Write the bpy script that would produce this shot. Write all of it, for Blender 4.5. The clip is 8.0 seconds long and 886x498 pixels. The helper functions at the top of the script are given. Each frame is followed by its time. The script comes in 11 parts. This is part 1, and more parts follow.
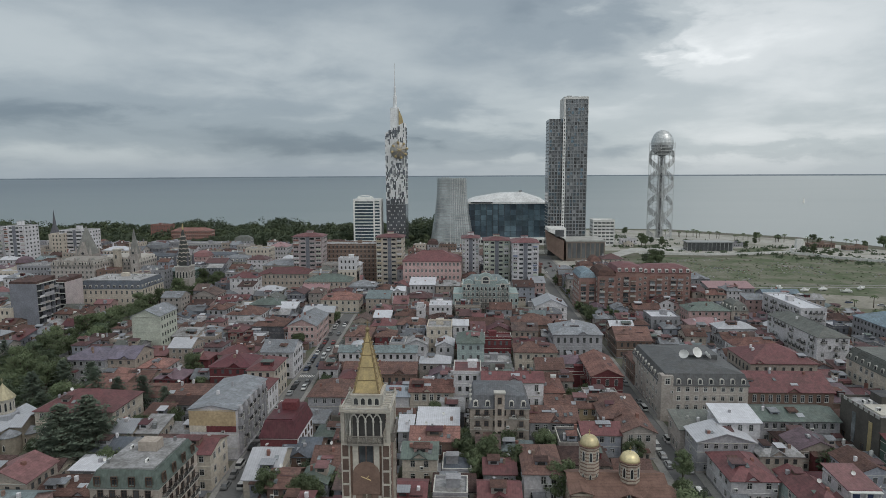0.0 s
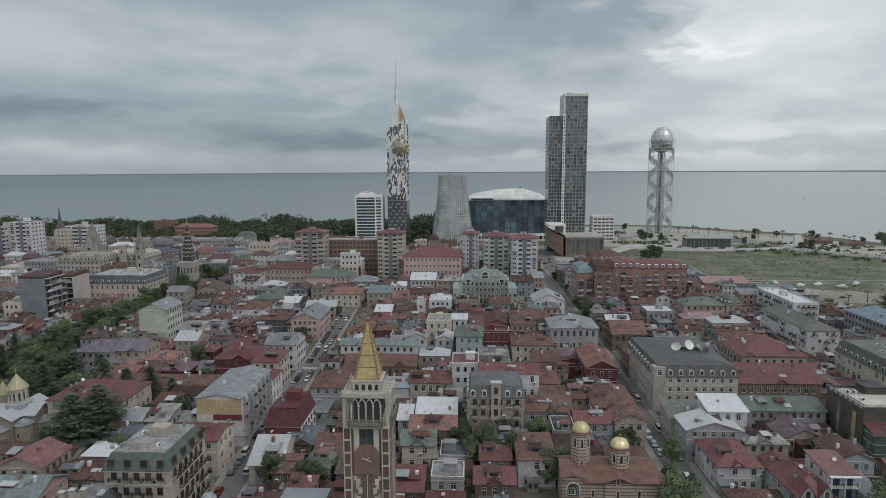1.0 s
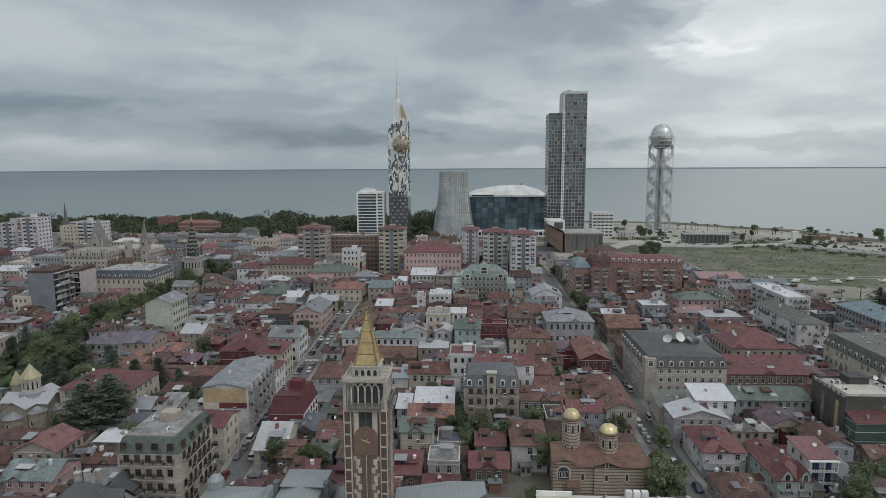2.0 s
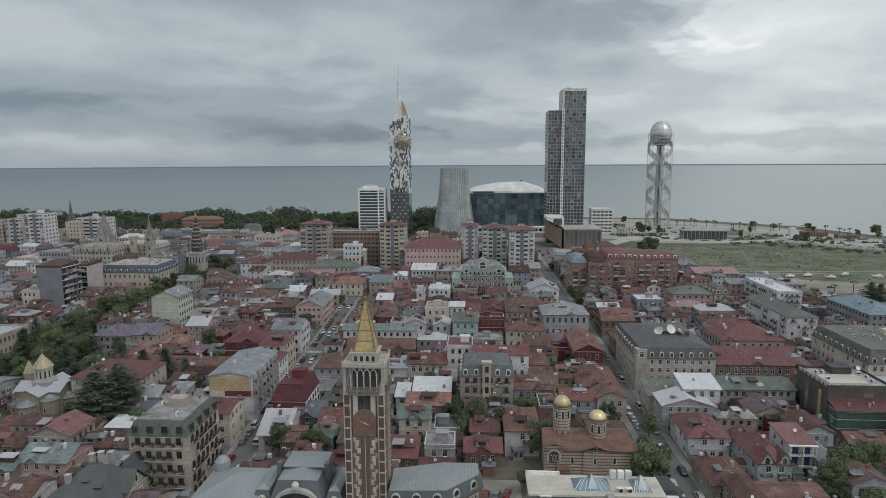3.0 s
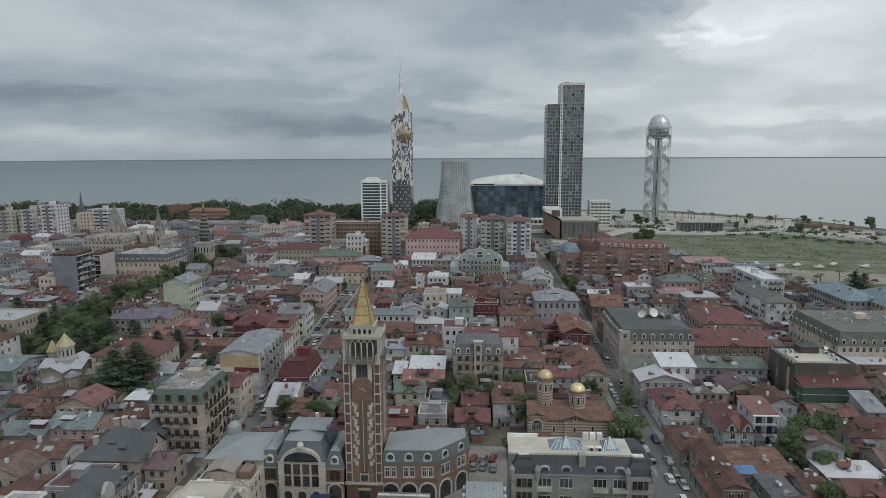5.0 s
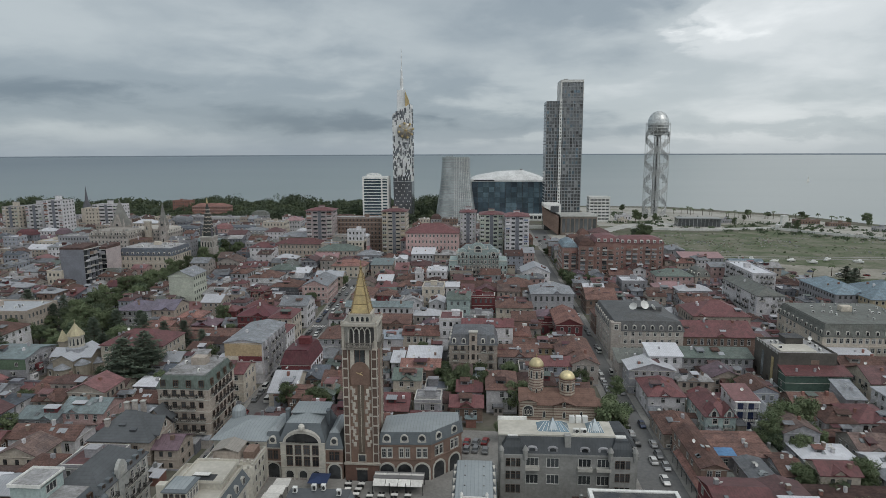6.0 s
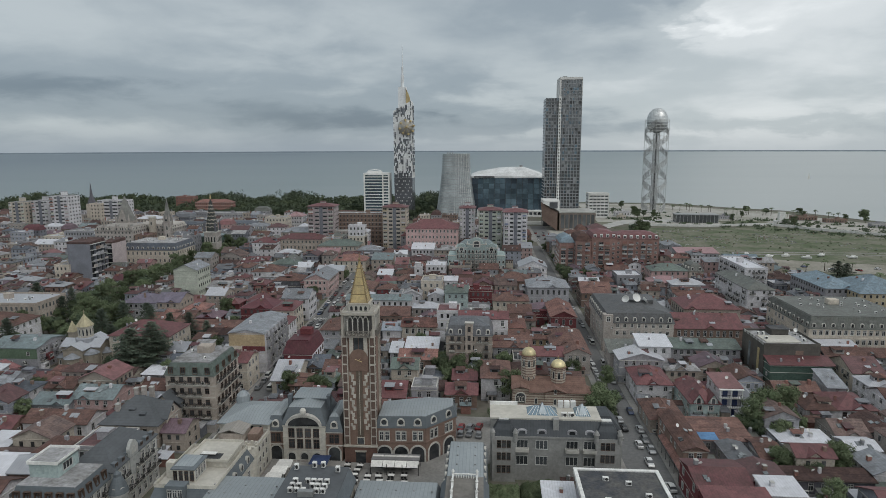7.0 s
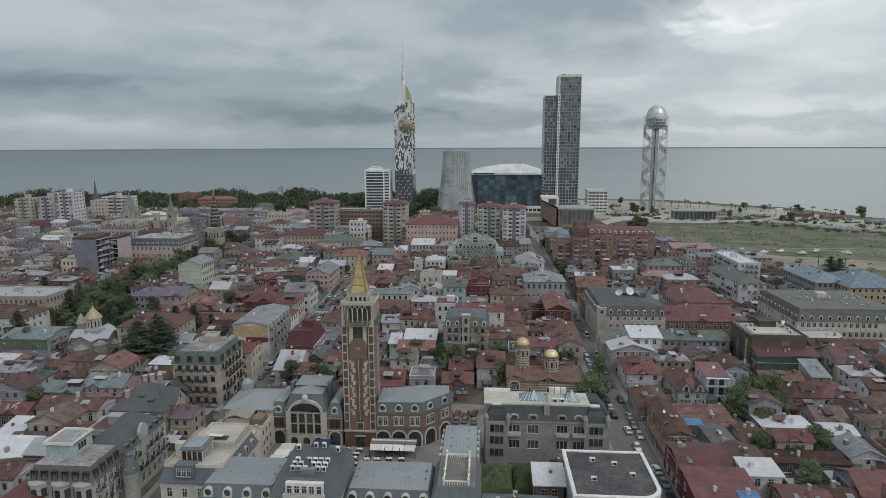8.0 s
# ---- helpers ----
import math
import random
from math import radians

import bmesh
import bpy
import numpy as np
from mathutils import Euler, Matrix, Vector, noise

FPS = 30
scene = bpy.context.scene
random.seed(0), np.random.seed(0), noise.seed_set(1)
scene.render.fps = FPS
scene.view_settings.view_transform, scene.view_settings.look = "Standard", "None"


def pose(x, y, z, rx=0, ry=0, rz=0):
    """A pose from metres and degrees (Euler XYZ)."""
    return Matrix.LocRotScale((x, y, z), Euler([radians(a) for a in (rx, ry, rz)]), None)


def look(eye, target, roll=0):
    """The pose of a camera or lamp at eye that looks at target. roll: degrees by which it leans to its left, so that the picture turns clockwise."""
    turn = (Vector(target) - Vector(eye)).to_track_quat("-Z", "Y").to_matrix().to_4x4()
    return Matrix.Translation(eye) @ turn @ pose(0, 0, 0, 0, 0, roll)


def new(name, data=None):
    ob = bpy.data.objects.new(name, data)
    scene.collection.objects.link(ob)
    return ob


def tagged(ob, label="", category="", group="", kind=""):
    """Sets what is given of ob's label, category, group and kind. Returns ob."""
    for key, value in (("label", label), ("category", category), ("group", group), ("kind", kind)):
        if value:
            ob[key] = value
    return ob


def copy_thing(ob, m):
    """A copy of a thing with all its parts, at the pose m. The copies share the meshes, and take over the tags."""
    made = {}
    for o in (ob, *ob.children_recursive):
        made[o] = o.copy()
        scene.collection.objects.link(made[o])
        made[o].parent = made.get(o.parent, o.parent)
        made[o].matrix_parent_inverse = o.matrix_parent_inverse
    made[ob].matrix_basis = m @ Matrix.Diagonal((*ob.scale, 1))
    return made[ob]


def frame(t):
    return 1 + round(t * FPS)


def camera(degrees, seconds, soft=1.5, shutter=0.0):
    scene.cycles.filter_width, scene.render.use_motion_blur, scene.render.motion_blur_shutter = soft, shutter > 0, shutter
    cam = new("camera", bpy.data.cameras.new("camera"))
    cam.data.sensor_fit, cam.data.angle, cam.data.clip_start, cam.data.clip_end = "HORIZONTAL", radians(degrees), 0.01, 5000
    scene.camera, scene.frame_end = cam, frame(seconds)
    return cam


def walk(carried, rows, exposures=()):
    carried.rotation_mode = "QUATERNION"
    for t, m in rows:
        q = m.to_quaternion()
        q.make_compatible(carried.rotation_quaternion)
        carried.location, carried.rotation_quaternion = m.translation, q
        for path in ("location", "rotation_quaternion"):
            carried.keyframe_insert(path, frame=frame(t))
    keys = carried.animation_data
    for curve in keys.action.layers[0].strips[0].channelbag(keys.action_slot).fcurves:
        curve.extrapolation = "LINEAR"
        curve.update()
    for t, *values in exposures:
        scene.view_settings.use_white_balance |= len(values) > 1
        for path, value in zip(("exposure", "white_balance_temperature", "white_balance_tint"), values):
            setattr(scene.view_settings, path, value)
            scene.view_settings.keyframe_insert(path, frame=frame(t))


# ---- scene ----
cam = camera(72.0, 8.0, soft=0.62)
PATH = [
    (0, (-0.575, 4.391, 81.092), (-0.661, 6.374, 80.844), -0.3),
    (1, (0.729, -1.54, 81.431), (0.637, 0.441, 81.171), -0.3),
    (3.5, (5.35, -18.279, 81.781), (5.241, -16.303, 81.494), -0.3),
    (4.5, (7.262, -25.157, 81.607), (7.147, -23.183, 81.309), -0.3),
    (6.5, (12.099, -39.854, 81.867), (11.97, -37.885, 81.545), -0.2),
    (8, (15.136, -50.084, 81.96), (14.999, -48.117, 81.623), -0.2),
]
walk(cam, [(t, look(eye, target, roll)) for t, eye, target, roll in PATH])


# ---- light ----
SUN_ELEV, SUN_AZ = radians(55), radians(125)
sun = new("sun", bpy.data.lights.new("sun", "SUN"))
sun.data.energy, sun.data.angle, sun.data.color = 0.62, radians(25), (1.0, 0.96, 0.9)
sun.matrix_world = look((60 * math.sin(SUN_AZ), 60 * math.cos(SUN_AZ), 60 * math.tan(SUN_ELEV)), (0, 0, 0))

world = bpy.data.worlds.new("overcast_sky")
scene.world = world
world.use_nodes = True


def sky_nodes():
    nt = world.node_tree
    nt.nodes.clear()
    N, L = nt.nodes.new, nt.links.new

    def math_node(op, a, b=None, c=None):
        n = N("ShaderNodeMath")
        n.operation = op
        for i, v in enumerate((a, b, c)):
            if v is None:
                continue
            if isinstance(v, (int, float)):
                n.inputs[i].default_value = v
            else:
                L(v, n.inputs[i])
        return n.outputs[0]

    def smooth(v, a, b, lo=0.0, hi=1.0):
        n = N("ShaderNodeMapRange")
        n.interpolation_type = "SMOOTHSTEP"
        n.inputs[1].default_value, n.inputs[2].default_value = a, b
        n.inputs[3].default_value, n.inputs[4].default_value = lo, hi
        L(v, n.inputs[0])
        return n.outputs[0]

    def cloud_noise(vec, scale, detail, rough, dist=0.0):
        n = N("ShaderNodeTexNoise")
        n.inputs["Scale"].default_value, n.inputs["Detail"].default_value = scale, detail
        n.inputs["Roughness"].default_value, n.inputs["Distortion"].default_value = rough, dist
        L(vec, n.inputs["Vector"])
        return n.outputs["Fac"]

    sky = N("ShaderNodeTexSky")
    sky.sky_type, sky.sun_disc = "NISHITA", False
    sky.sun_elevation, sky.sun_rotation = SUN_ELEV, SUN_AZ
    tc = N("ShaderNodeTexCoord")
    sep = N("ShaderNodeSeparateXYZ")
    L(tc.outputs["Generated"], sep.inputs[0])
    x, y, z = sep.outputs
    zz = math_node("ADD", math_node("MAXIMUM", z, 0.0), 0.20)
    flat = N("ShaderNodeCombineXYZ")
    L(math_node("DIVIDE", x, zz), flat.inputs[0])
    L(math_node("DIVIDE", y, zz), flat.inputs[1])
    band = N("ShaderNodeCombineXYZ")
    L(math_node("MULTIPLY", x, 1.3), band.inputs[0])
    L(math_node("MULTIPLY", z, 3.6), band.inputs[1])
    L(math_node("MULTIPLY", y, 1.3), band.inputs[2])
    big = cloud_noise(flat.outputs[0], 0.85, 5, 0.50, 0.15)
    fine = cloud_noise(flat.outputs[0], 2.6, 6, 0.55, 0.25)
    streak = cloud_noise(band.outputs[0], 2.2, 6, 0.55, 0.1)
    ragged = cloud_noise(band.outputs[0], 5.0, 6, 0.6, 0.4)

    def bump_at(centre, width, v):
        d = math_node("DIVIDE", math_node("SUBTRACT", v, centre), width)
        return math_node("POWER", 2.718, math_node("MULTIPLY", math_node("MULTIPLY", d, d), -1.0))

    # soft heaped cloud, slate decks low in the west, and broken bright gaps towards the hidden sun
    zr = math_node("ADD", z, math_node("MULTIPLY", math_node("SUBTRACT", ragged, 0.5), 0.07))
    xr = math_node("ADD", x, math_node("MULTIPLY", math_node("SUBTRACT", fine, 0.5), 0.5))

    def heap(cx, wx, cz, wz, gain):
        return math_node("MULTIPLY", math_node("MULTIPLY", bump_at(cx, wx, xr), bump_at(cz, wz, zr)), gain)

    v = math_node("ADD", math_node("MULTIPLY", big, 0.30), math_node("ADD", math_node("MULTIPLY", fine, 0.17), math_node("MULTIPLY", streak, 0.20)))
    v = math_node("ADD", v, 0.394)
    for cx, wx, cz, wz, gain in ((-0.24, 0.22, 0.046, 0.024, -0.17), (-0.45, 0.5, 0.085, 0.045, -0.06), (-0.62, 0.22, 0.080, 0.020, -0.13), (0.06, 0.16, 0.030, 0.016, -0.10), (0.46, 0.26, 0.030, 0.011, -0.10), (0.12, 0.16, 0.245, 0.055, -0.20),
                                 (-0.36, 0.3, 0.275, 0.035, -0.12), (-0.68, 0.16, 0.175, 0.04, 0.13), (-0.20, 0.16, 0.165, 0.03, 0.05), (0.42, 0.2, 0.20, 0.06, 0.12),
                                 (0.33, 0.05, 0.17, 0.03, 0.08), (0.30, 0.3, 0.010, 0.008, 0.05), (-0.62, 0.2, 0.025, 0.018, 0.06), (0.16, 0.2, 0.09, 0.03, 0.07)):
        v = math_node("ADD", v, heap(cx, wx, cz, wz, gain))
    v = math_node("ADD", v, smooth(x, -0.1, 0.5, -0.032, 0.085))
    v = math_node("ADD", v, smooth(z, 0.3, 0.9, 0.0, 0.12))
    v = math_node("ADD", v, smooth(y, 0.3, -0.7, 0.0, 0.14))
    ramp = N("ShaderNodeValToRGB")
    L(v, ramp.inputs[0])
    cr = ramp.color_ramp
    cr.interpolation = "EASE"
    cr.elements[0].position, cr.elements[0].color = 0.46, (0.150, 0.190, 0.228, 1)
    cr.elements[1].position, cr.elements[1].color = 1.16 / 1.2, (0.82, 0.845, 0.852, 1)
    e = cr.elements.new(0.62)
    e.color = (0.255, 0.302, 0.338, 1)
    e = cr.elements.new(0.78)
    e.color = (0.405, 0.45, 0.472, 1)
    e = cr.elements.new(0.88)
    e.color = (0.568, 0.603, 0.618, 1)
    low = N("ShaderNodeMixRGB")
    L(smooth(z, -0.01, 0.04, 0.75, 0.0), low.inputs[0])
    L(ramp.outputs[0], low.inputs[1])
    haze = N("ShaderNodeMixRGB")
    haze.inputs[1].default_value, haze.inputs[2].default_value = (0.245, 0.290, 0.335, 1), (0.375, 0.415, 0.44, 1)
    L(smooth(x, -0.35, 0.25), haze.inputs[0])
    L(haze.outputs[0], low.inputs[2])
    clear = N("ShaderNodeMixRGB")
    clear.blend_type = "MULTIPLY"
    clear.inputs[0].default_value = 1.0
    L(sky.outputs[0], clear.inputs[1])
    clear.inputs[2].default_value = (0.10, 0.10, 0.10, 1)
    mix = N("ShaderNodeMixRGB")
    mix.inputs[0].default_value = 0.94
    L(clear.outputs[0], mix.inputs[1])
    L(low.outputs[0], mix.inputs[2])
    bg = N("ShaderNodeBackground")
    bg.inputs[1].default_value = 1.215
    L(mix.outputs[0], bg.inputs[0])
    out = N("ShaderNodeOutputWorld")
    L(bg.outputs[0], out.inputs[0])


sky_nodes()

# ---- materials ----
MATS = {}


def surface(name, color, rough=0.8, metal=0.0, grain=4.0, stain=0.18, amount=0.25, bump=0.15, dirt=None, ribs=0.0, rib_axis="X", vary=0.12, spec=0.4, rib_dark=0.75, mottle=0.11, patch=0.0):
    """A weathered surface: fine grain, larger stains, and where asked seams or tile courses at even spacing (metres)."""
    if name in MATS:
        return MATS[name]
    m = bpy.data.materials.new(name)
    m.use_nodes = True
    nt = m.node_tree
    N, L = nt.nodes.new, nt.links.new
    b = nt.nodes["Principled BSDF"]
    b.inputs["Roughness"].default_value, b.inputs["Metallic"].default_value = rough, metal
    b.inputs["Specular IOR Level"].default_value = spec
    tc = N("ShaderNodeTexCoord")
    info = N("ShaderNodeObjectInfo")
    shift = N("ShaderNodeVectorMath")
    shift.operation = "ADD"
    L(tc.outputs["Object"], shift.inputs[0])
    sc = N("ShaderNodeMath")
    sc.operation = "MULTIPLY"
    L(info.outputs["Random"], sc.inputs[0])
    sc.inputs[1].default_value = 90.0
    L(sc.outputs[0], shift.inputs[1])
    n1 = N("ShaderNodeTexNoise")
    n1.inputs["Scale"].default_value, n1.inputs["Detail"].default_value = grain, 3
    L(shift.outputs[0], n1.inputs["Vector"])
    n2 = N("ShaderNodeTexNoise")
    n2.inputs["Scale"].default_value, n2.inputs["Detail"].default_value, n2.inputs["Roughness"].default_value = stain, 6, 0.65
    L(shift.outputs[0], n2.inputs["Vector"])
    ramp = N("ShaderNodeValToRGB")
    ramp.color_ramp.elements[0].position, ramp.color_ramp.elements[1].position = 0.40, 0.66
    L(n2.outputs["Fac"], ramp.inputs[0])
    mx = N("ShaderNodeMixRGB")
    dirt = dirt or tuple(c * 0.55 for c in color)
    mx.inputs[1].default_value, mx.inputs[2].default_value = (*color, 1), (*dirt, 1)
    f = N("ShaderNodeMath")
    f.operation = "MULTIPLY"
    L(ramp.outputs[0], f.inputs[0])
    f.inputs[1].default_value = amount * 2
    L(f.outputs[0], mx.inputs[0])
    g = N("ShaderNodeMapRange")
    g.inputs[1].default_value, g.inputs[2].default_value = 0.3, 0.7
    g.inputs[3].default_value, g.inputs[4].default_value = 1 - mottle * 1.15, 1 + mottle
    L(n1.outputs["Fac"], g.inputs[0])
    hsv = N("ShaderNodeHueSaturation")
    L(mx.outputs[0], hsv.inputs["Color"])
    rnd = N("ShaderNodeMapRange")
    rnd.inputs[3].default_value, rnd.inputs[4].default_value = 1 - vary, 1 + vary
    L(info.outputs["Random"], rnd.inputs[0])
    vmul = N("ShaderNodeMath")
    vmul.operation = "MULTIPLY"
    L(rnd.outputs[0], vmul.inputs[0])
    L(g.outputs[0], vmul.inputs[1])
    height = n1.outputs["Fac"]
    if ribs:
        wv = N("ShaderNodeTexWave")
        wv.wave_type, wv.bands_direction, wv.wave_profile = "BANDS", rib_axis, "SAW"
        wv.inputs["Scale"].default_value = 0.314 / ribs
        L(tc.outputs["Object"], wv.inputs["Vector"])
        edge = N("ShaderNodeMapRange")
        edge.inputs[1].default_value, edge.inputs[2].default_value = 0.0, 0.22
        edge.inputs[3].default_value, edge.inputs[4].default_value = rib_dark, 1.0
        L(wv.outputs["Fac"], edge.inputs[0])
        v2 = N("ShaderNodeMath")
        v2.operation = "MULTIPLY"
        L(vmul.outputs[0], v2.inputs[0])
        L(edge.outputs[0], v2.inputs[1])
        vmul = v2
        height = edge.outputs[0]
        if patch:
            # sheets and courses renewed at different times
            vo = N("ShaderNodeTexVoronoi")
            vo.inputs["Scale"].default_value, vo.inputs["Randomness"].default_value = 0.55, 0.75
            L(shift.outputs[0], vo.inputs["Vector"])
            gr = N("ShaderNodeSeparateColor")
            L(vo.outputs["Color"], gr.inputs[0])
            pr = N("ShaderNodeMapRange")
            pr.inputs[3].default_value, pr.inputs[4].default_value = 1 - patch, 1 + patch
            L(gr.outputs[0], pr.inputs[0])
            v3 = N("ShaderNodeMath")
            v3.operation = "MULTIPLY"
            L(vmul.outputs[0], v3.inputs[0])
            L(pr.outputs[0], v3.inputs[1])
            vmul = v3
    L(vmul.outputs[0], hsv.inputs["Value"])
    L(hsv.outputs[0], b.inputs["Base Color"])
    if bump:
        bp = N("ShaderNodeBump")
        bp.inputs["Strength"].default_value, bp.inputs["Distance"].default_value = bump, 0.05
        L(height, bp.inputs["Height"])
        L(bp.outputs[0], b.inputs["Normal"])
    MATS[name] = m
    return m


WALL = {
    "white": (0.62, 0.61, 0.58), "cream": (0.52, 0.47, 0.37), "beige": (0.40, 0.35, 0.28), "grey": (0.33, 0.33, 0.32), "dark": (0.13, 0.13, 0.135),
    "pink": (0.46, 0.33, 0.29), "brown": (0.23, 0.165, 0.125), "darkred": (0.155, 0.05, 0.05), "brick": (0.28, 0.15, 0.115), "ochre": (0.46, 0.36, 0.21),
    "green": (0.07, 0.11, 0.085), "hotelstone": (0.47, 0.43, 0.36), "leafgreen": (0.115, 0.165, 0.105), "palegreen": (0.50, 0.53, 0.42), "bluegrey": (0.34, 0.36, 0.375), "orange": (0.36, 0.12, 0.08), "yellow": (0.50, 0.43, 0.28),
    "slate": (0.10, 0.115, 0.13), "slateblue": (0.20, 0.235, 0.31), "mint": (0.33, 0.40, 0.36), "stone": (0.38, 0.35, 0.30), "midgrey": (0.20, 0.21, 0.22), "palepink": (0.44, 0.385, 0.355),
}
ROOF = {
    "red": (0.14, 0.053, 0.053), "crimson": (0.10, 0.028, 0.034), "orange": (0.235, 0.128, 0.102), "brown": (0.125, 0.078, 0.063), "rust": (0.162, 0.096, 0.076),
    "brown_pale": (0.145, 0.108, 0.092), "brown_dark": (0.085, 0.056, 0.048), "red_dark": (0.105, 0.05, 0.049), "red_pale": (0.23, 0.11, 0.105), "grey_dark": (0.14, 0.15, 0.155),
    "green": (0.115, 0.15, 0.125), "olive": (0.125, 0.135, 0.115), "grey": (0.22, 0.235, 0.24), "lightgrey": (0.34, 0.355, 0.36), "white": (0.52, 0.53, 0.53),
    "blue": (0.175, 0.245, 0.275), "paleblue": (0.29, 0.33, 0.355), "slate": (0.085, 0.10, 0.115), "lilac": (0.15, 0.10, 0.115), "purple": (0.13, 0.115, 0.145),
    "dark": (0.06, 0.064, 0.068), "charcoal": (0.092, 0.097, 0.095), "concrete": (0.38, 0.38, 0.365), "teal": (0.17, 0.215, 0.21), "pinkroof": (0.30, 0.185, 0.18), "sand": (0.35, 0.325, 0.275),
}
WALL = {k: (c[0], c[1], min(1.0, c[2] * 1.09)) for k, c in WALL.items()}
ROOF = {k: (c[0] * (1.18 if "brown" in k else 1.0), c[1] * (1.14 if "brown" in k else 1.0), min(1.0, c[2] * (1.2 if "brown" in k else 1.07))) for k, c in ROOF.items()}
TILED = {"brown", "rust", "orange", "brown_pale", "brown_dark"}


def wall_mat(c):
    return surface("wall_" + c, WALL[c], 0.88, 0, 1.6, 0.16, 0.30, 0.12, dirt=tuple(v * 0.62 for v in WALL[c]), vary=0.16, spec=0.25, mottle=0.16)


def roof_mat(c):
    col = ROOF[c]
    if c in TILED:
        return surface("roof_" + c, col, 0.9, 0, 2.2, 0.30, 0.42, 0.5, dirt=(col[0] * 0.6, col[1] * 0.68, col[2] * 0.75), ribs=0.42, rib_axis="Z", vary=0.28, spec=0.2, rib_dark=0.72, mottle=0.24, patch=0.16)
    if c == "concrete" or c == "dark":
        return surface("roof_" + c, col, 0.92, 0, 1.5, 0.22, 0.40, 0.2, dirt=(0.13, 0.125, 0.115), vary=0.2, spec=0.2, mottle=0.2)
    return surface("roof_" + c, col, 0.55, 0.0, 1.2, 0.22, 0.34 if max(col) < 0.3 else 0.14, 0.6, dirt=(col[0] * 0.6 + 0.03, col[1] * 0.6 + 0.022, col[2] * 0.6 + 0.018), ribs=0.62, rib_axis="X", vary=0.2, spec=0.45, rib_dark=0.74, mottle=0.2 if max(col) < 0.3 else 0.07, patch=0.16 if max(col) < 0.3 else 0.06)


def glass_mat(name, color, rough=0.12, spec=0.6, scale=0.25):
    m = surface(name, color, rough, 0.0, 0.8, scale, 0.5, 0.05, dirt=tuple(c * 2.2 + 0.01 for c in color), vary=0.5, spec=spec)
    return m


PANE = glass_mat("window_glass", (0.028, 0.031, 0.034))
GREYPANE = glass_mat("skylight_glass", (0.10, 0.11, 0.115), 0.2)
FARPANE = glass_mat("far_window_glass", (0.055, 0.058, 0.06))
FRAME_W = surface("frame_white", (0.50, 0.50, 0.485), 0.6, 0, 3, 0.4, 0.2, 0.05)
FRAME_D = surface("frame_brown", (0.09, 0.06, 0.045), 0.6, 0, 3, 0.4, 0.2, 0.05)
TRIM = surface("stone_trim", (0.53, 0.515, 0.475), 0.85, 0, 2, 0.2, 0.3, 0.1)
METAL = surface("grey_steel", (0.36, 0.37, 0.37), 0.45, 0.6, 2, 0.3, 0.25, 0.05)
DARKMETAL = surface("dark_steel", (0.05, 0.05, 0.052), 0.5, 0.4, 2, 0.3, 0.25, 0.05)
WHITEPAINT = surface("white_paint", (0.74, 0.74, 0.72), 0.6, 0, 1.5, 0.2, 0.25, 0.05)
GOLD = surface("gold_leaf", (0.60, 0.47, 0.24), 0.5, 0.4, 3, 0.5, 0.4, 0.15, dirt=(0.34, 0.27, 0.17))
ASPHALT = surface("asphalt", (0.148, 0.149, 0.15), 0.9, 0, 1.2, 0.08, 0.3, 0.2, dirt=(0.16, 0.16, 0.155), vary=0.0, spec=0.25)
PAVING = surface("paving", (0.28, 0.272, 0.258), 0.9, 0, 1.5, 0.1, 0.3, 0.2, vary=0.05, spec=0.25)
EARTH = surface("earth_yard", (0.155, 0.145, 0.125), 0.95, 0, 0.5, 0.05, 0.45, 0.2, dirt=(0.085, 0.10, 0.06), vary=0.0, spec=0.1)
GRASS = surface("grass_field", (0.098, 0.122, 0.072), 0.95, 0, 0.6, 0.045, 0.5, 0.3, dirt=(0.205, 0.198, 0.162), vary=0.0, spec=0.1)
SAND = surface("beach_shingle", (0.50, 0.485, 0.45), 0.95, 0, 0.4, 0.04, 0.3, 0.2, vary=0.0, spec=0.1)
PROMENADE = surface("promenade_paving", (0.40, 0.388, 0.36), 0.95, 0, 0.3, 0.02, 0.5, 0.1, dirt=(0.25, 0.25, 0.21), vary=0.0, spec=0.1)
CONCRETE = surface("pale_concrete", (0.45, 0.45, 0.43), 0.9, 0, 1.0, 0.08, 0.3, 0.1, vary=0.08, spec=0.2)
LEAF = surface("leaf_green", (0.094, 0.124, 0.066), 0.75, 0, 0.9, 0.35, 0.5, 0.0, dirt=(0.124, 0.148, 0.084), vary=0.3, spec=0.2)
LEAF_D = surface("leaf_dark", (0.072, 0.096, 0.060), 0.8, 0, 0.9, 0.35, 0.5, 0.0, dirt=(0.092, 0.120, 0.074), vary=0.25, spec=0.2)
BARK = surface("bark", (0.10, 0.08, 0.06), 0.95, 0, 3, 0.5, 0.4, 0.3)


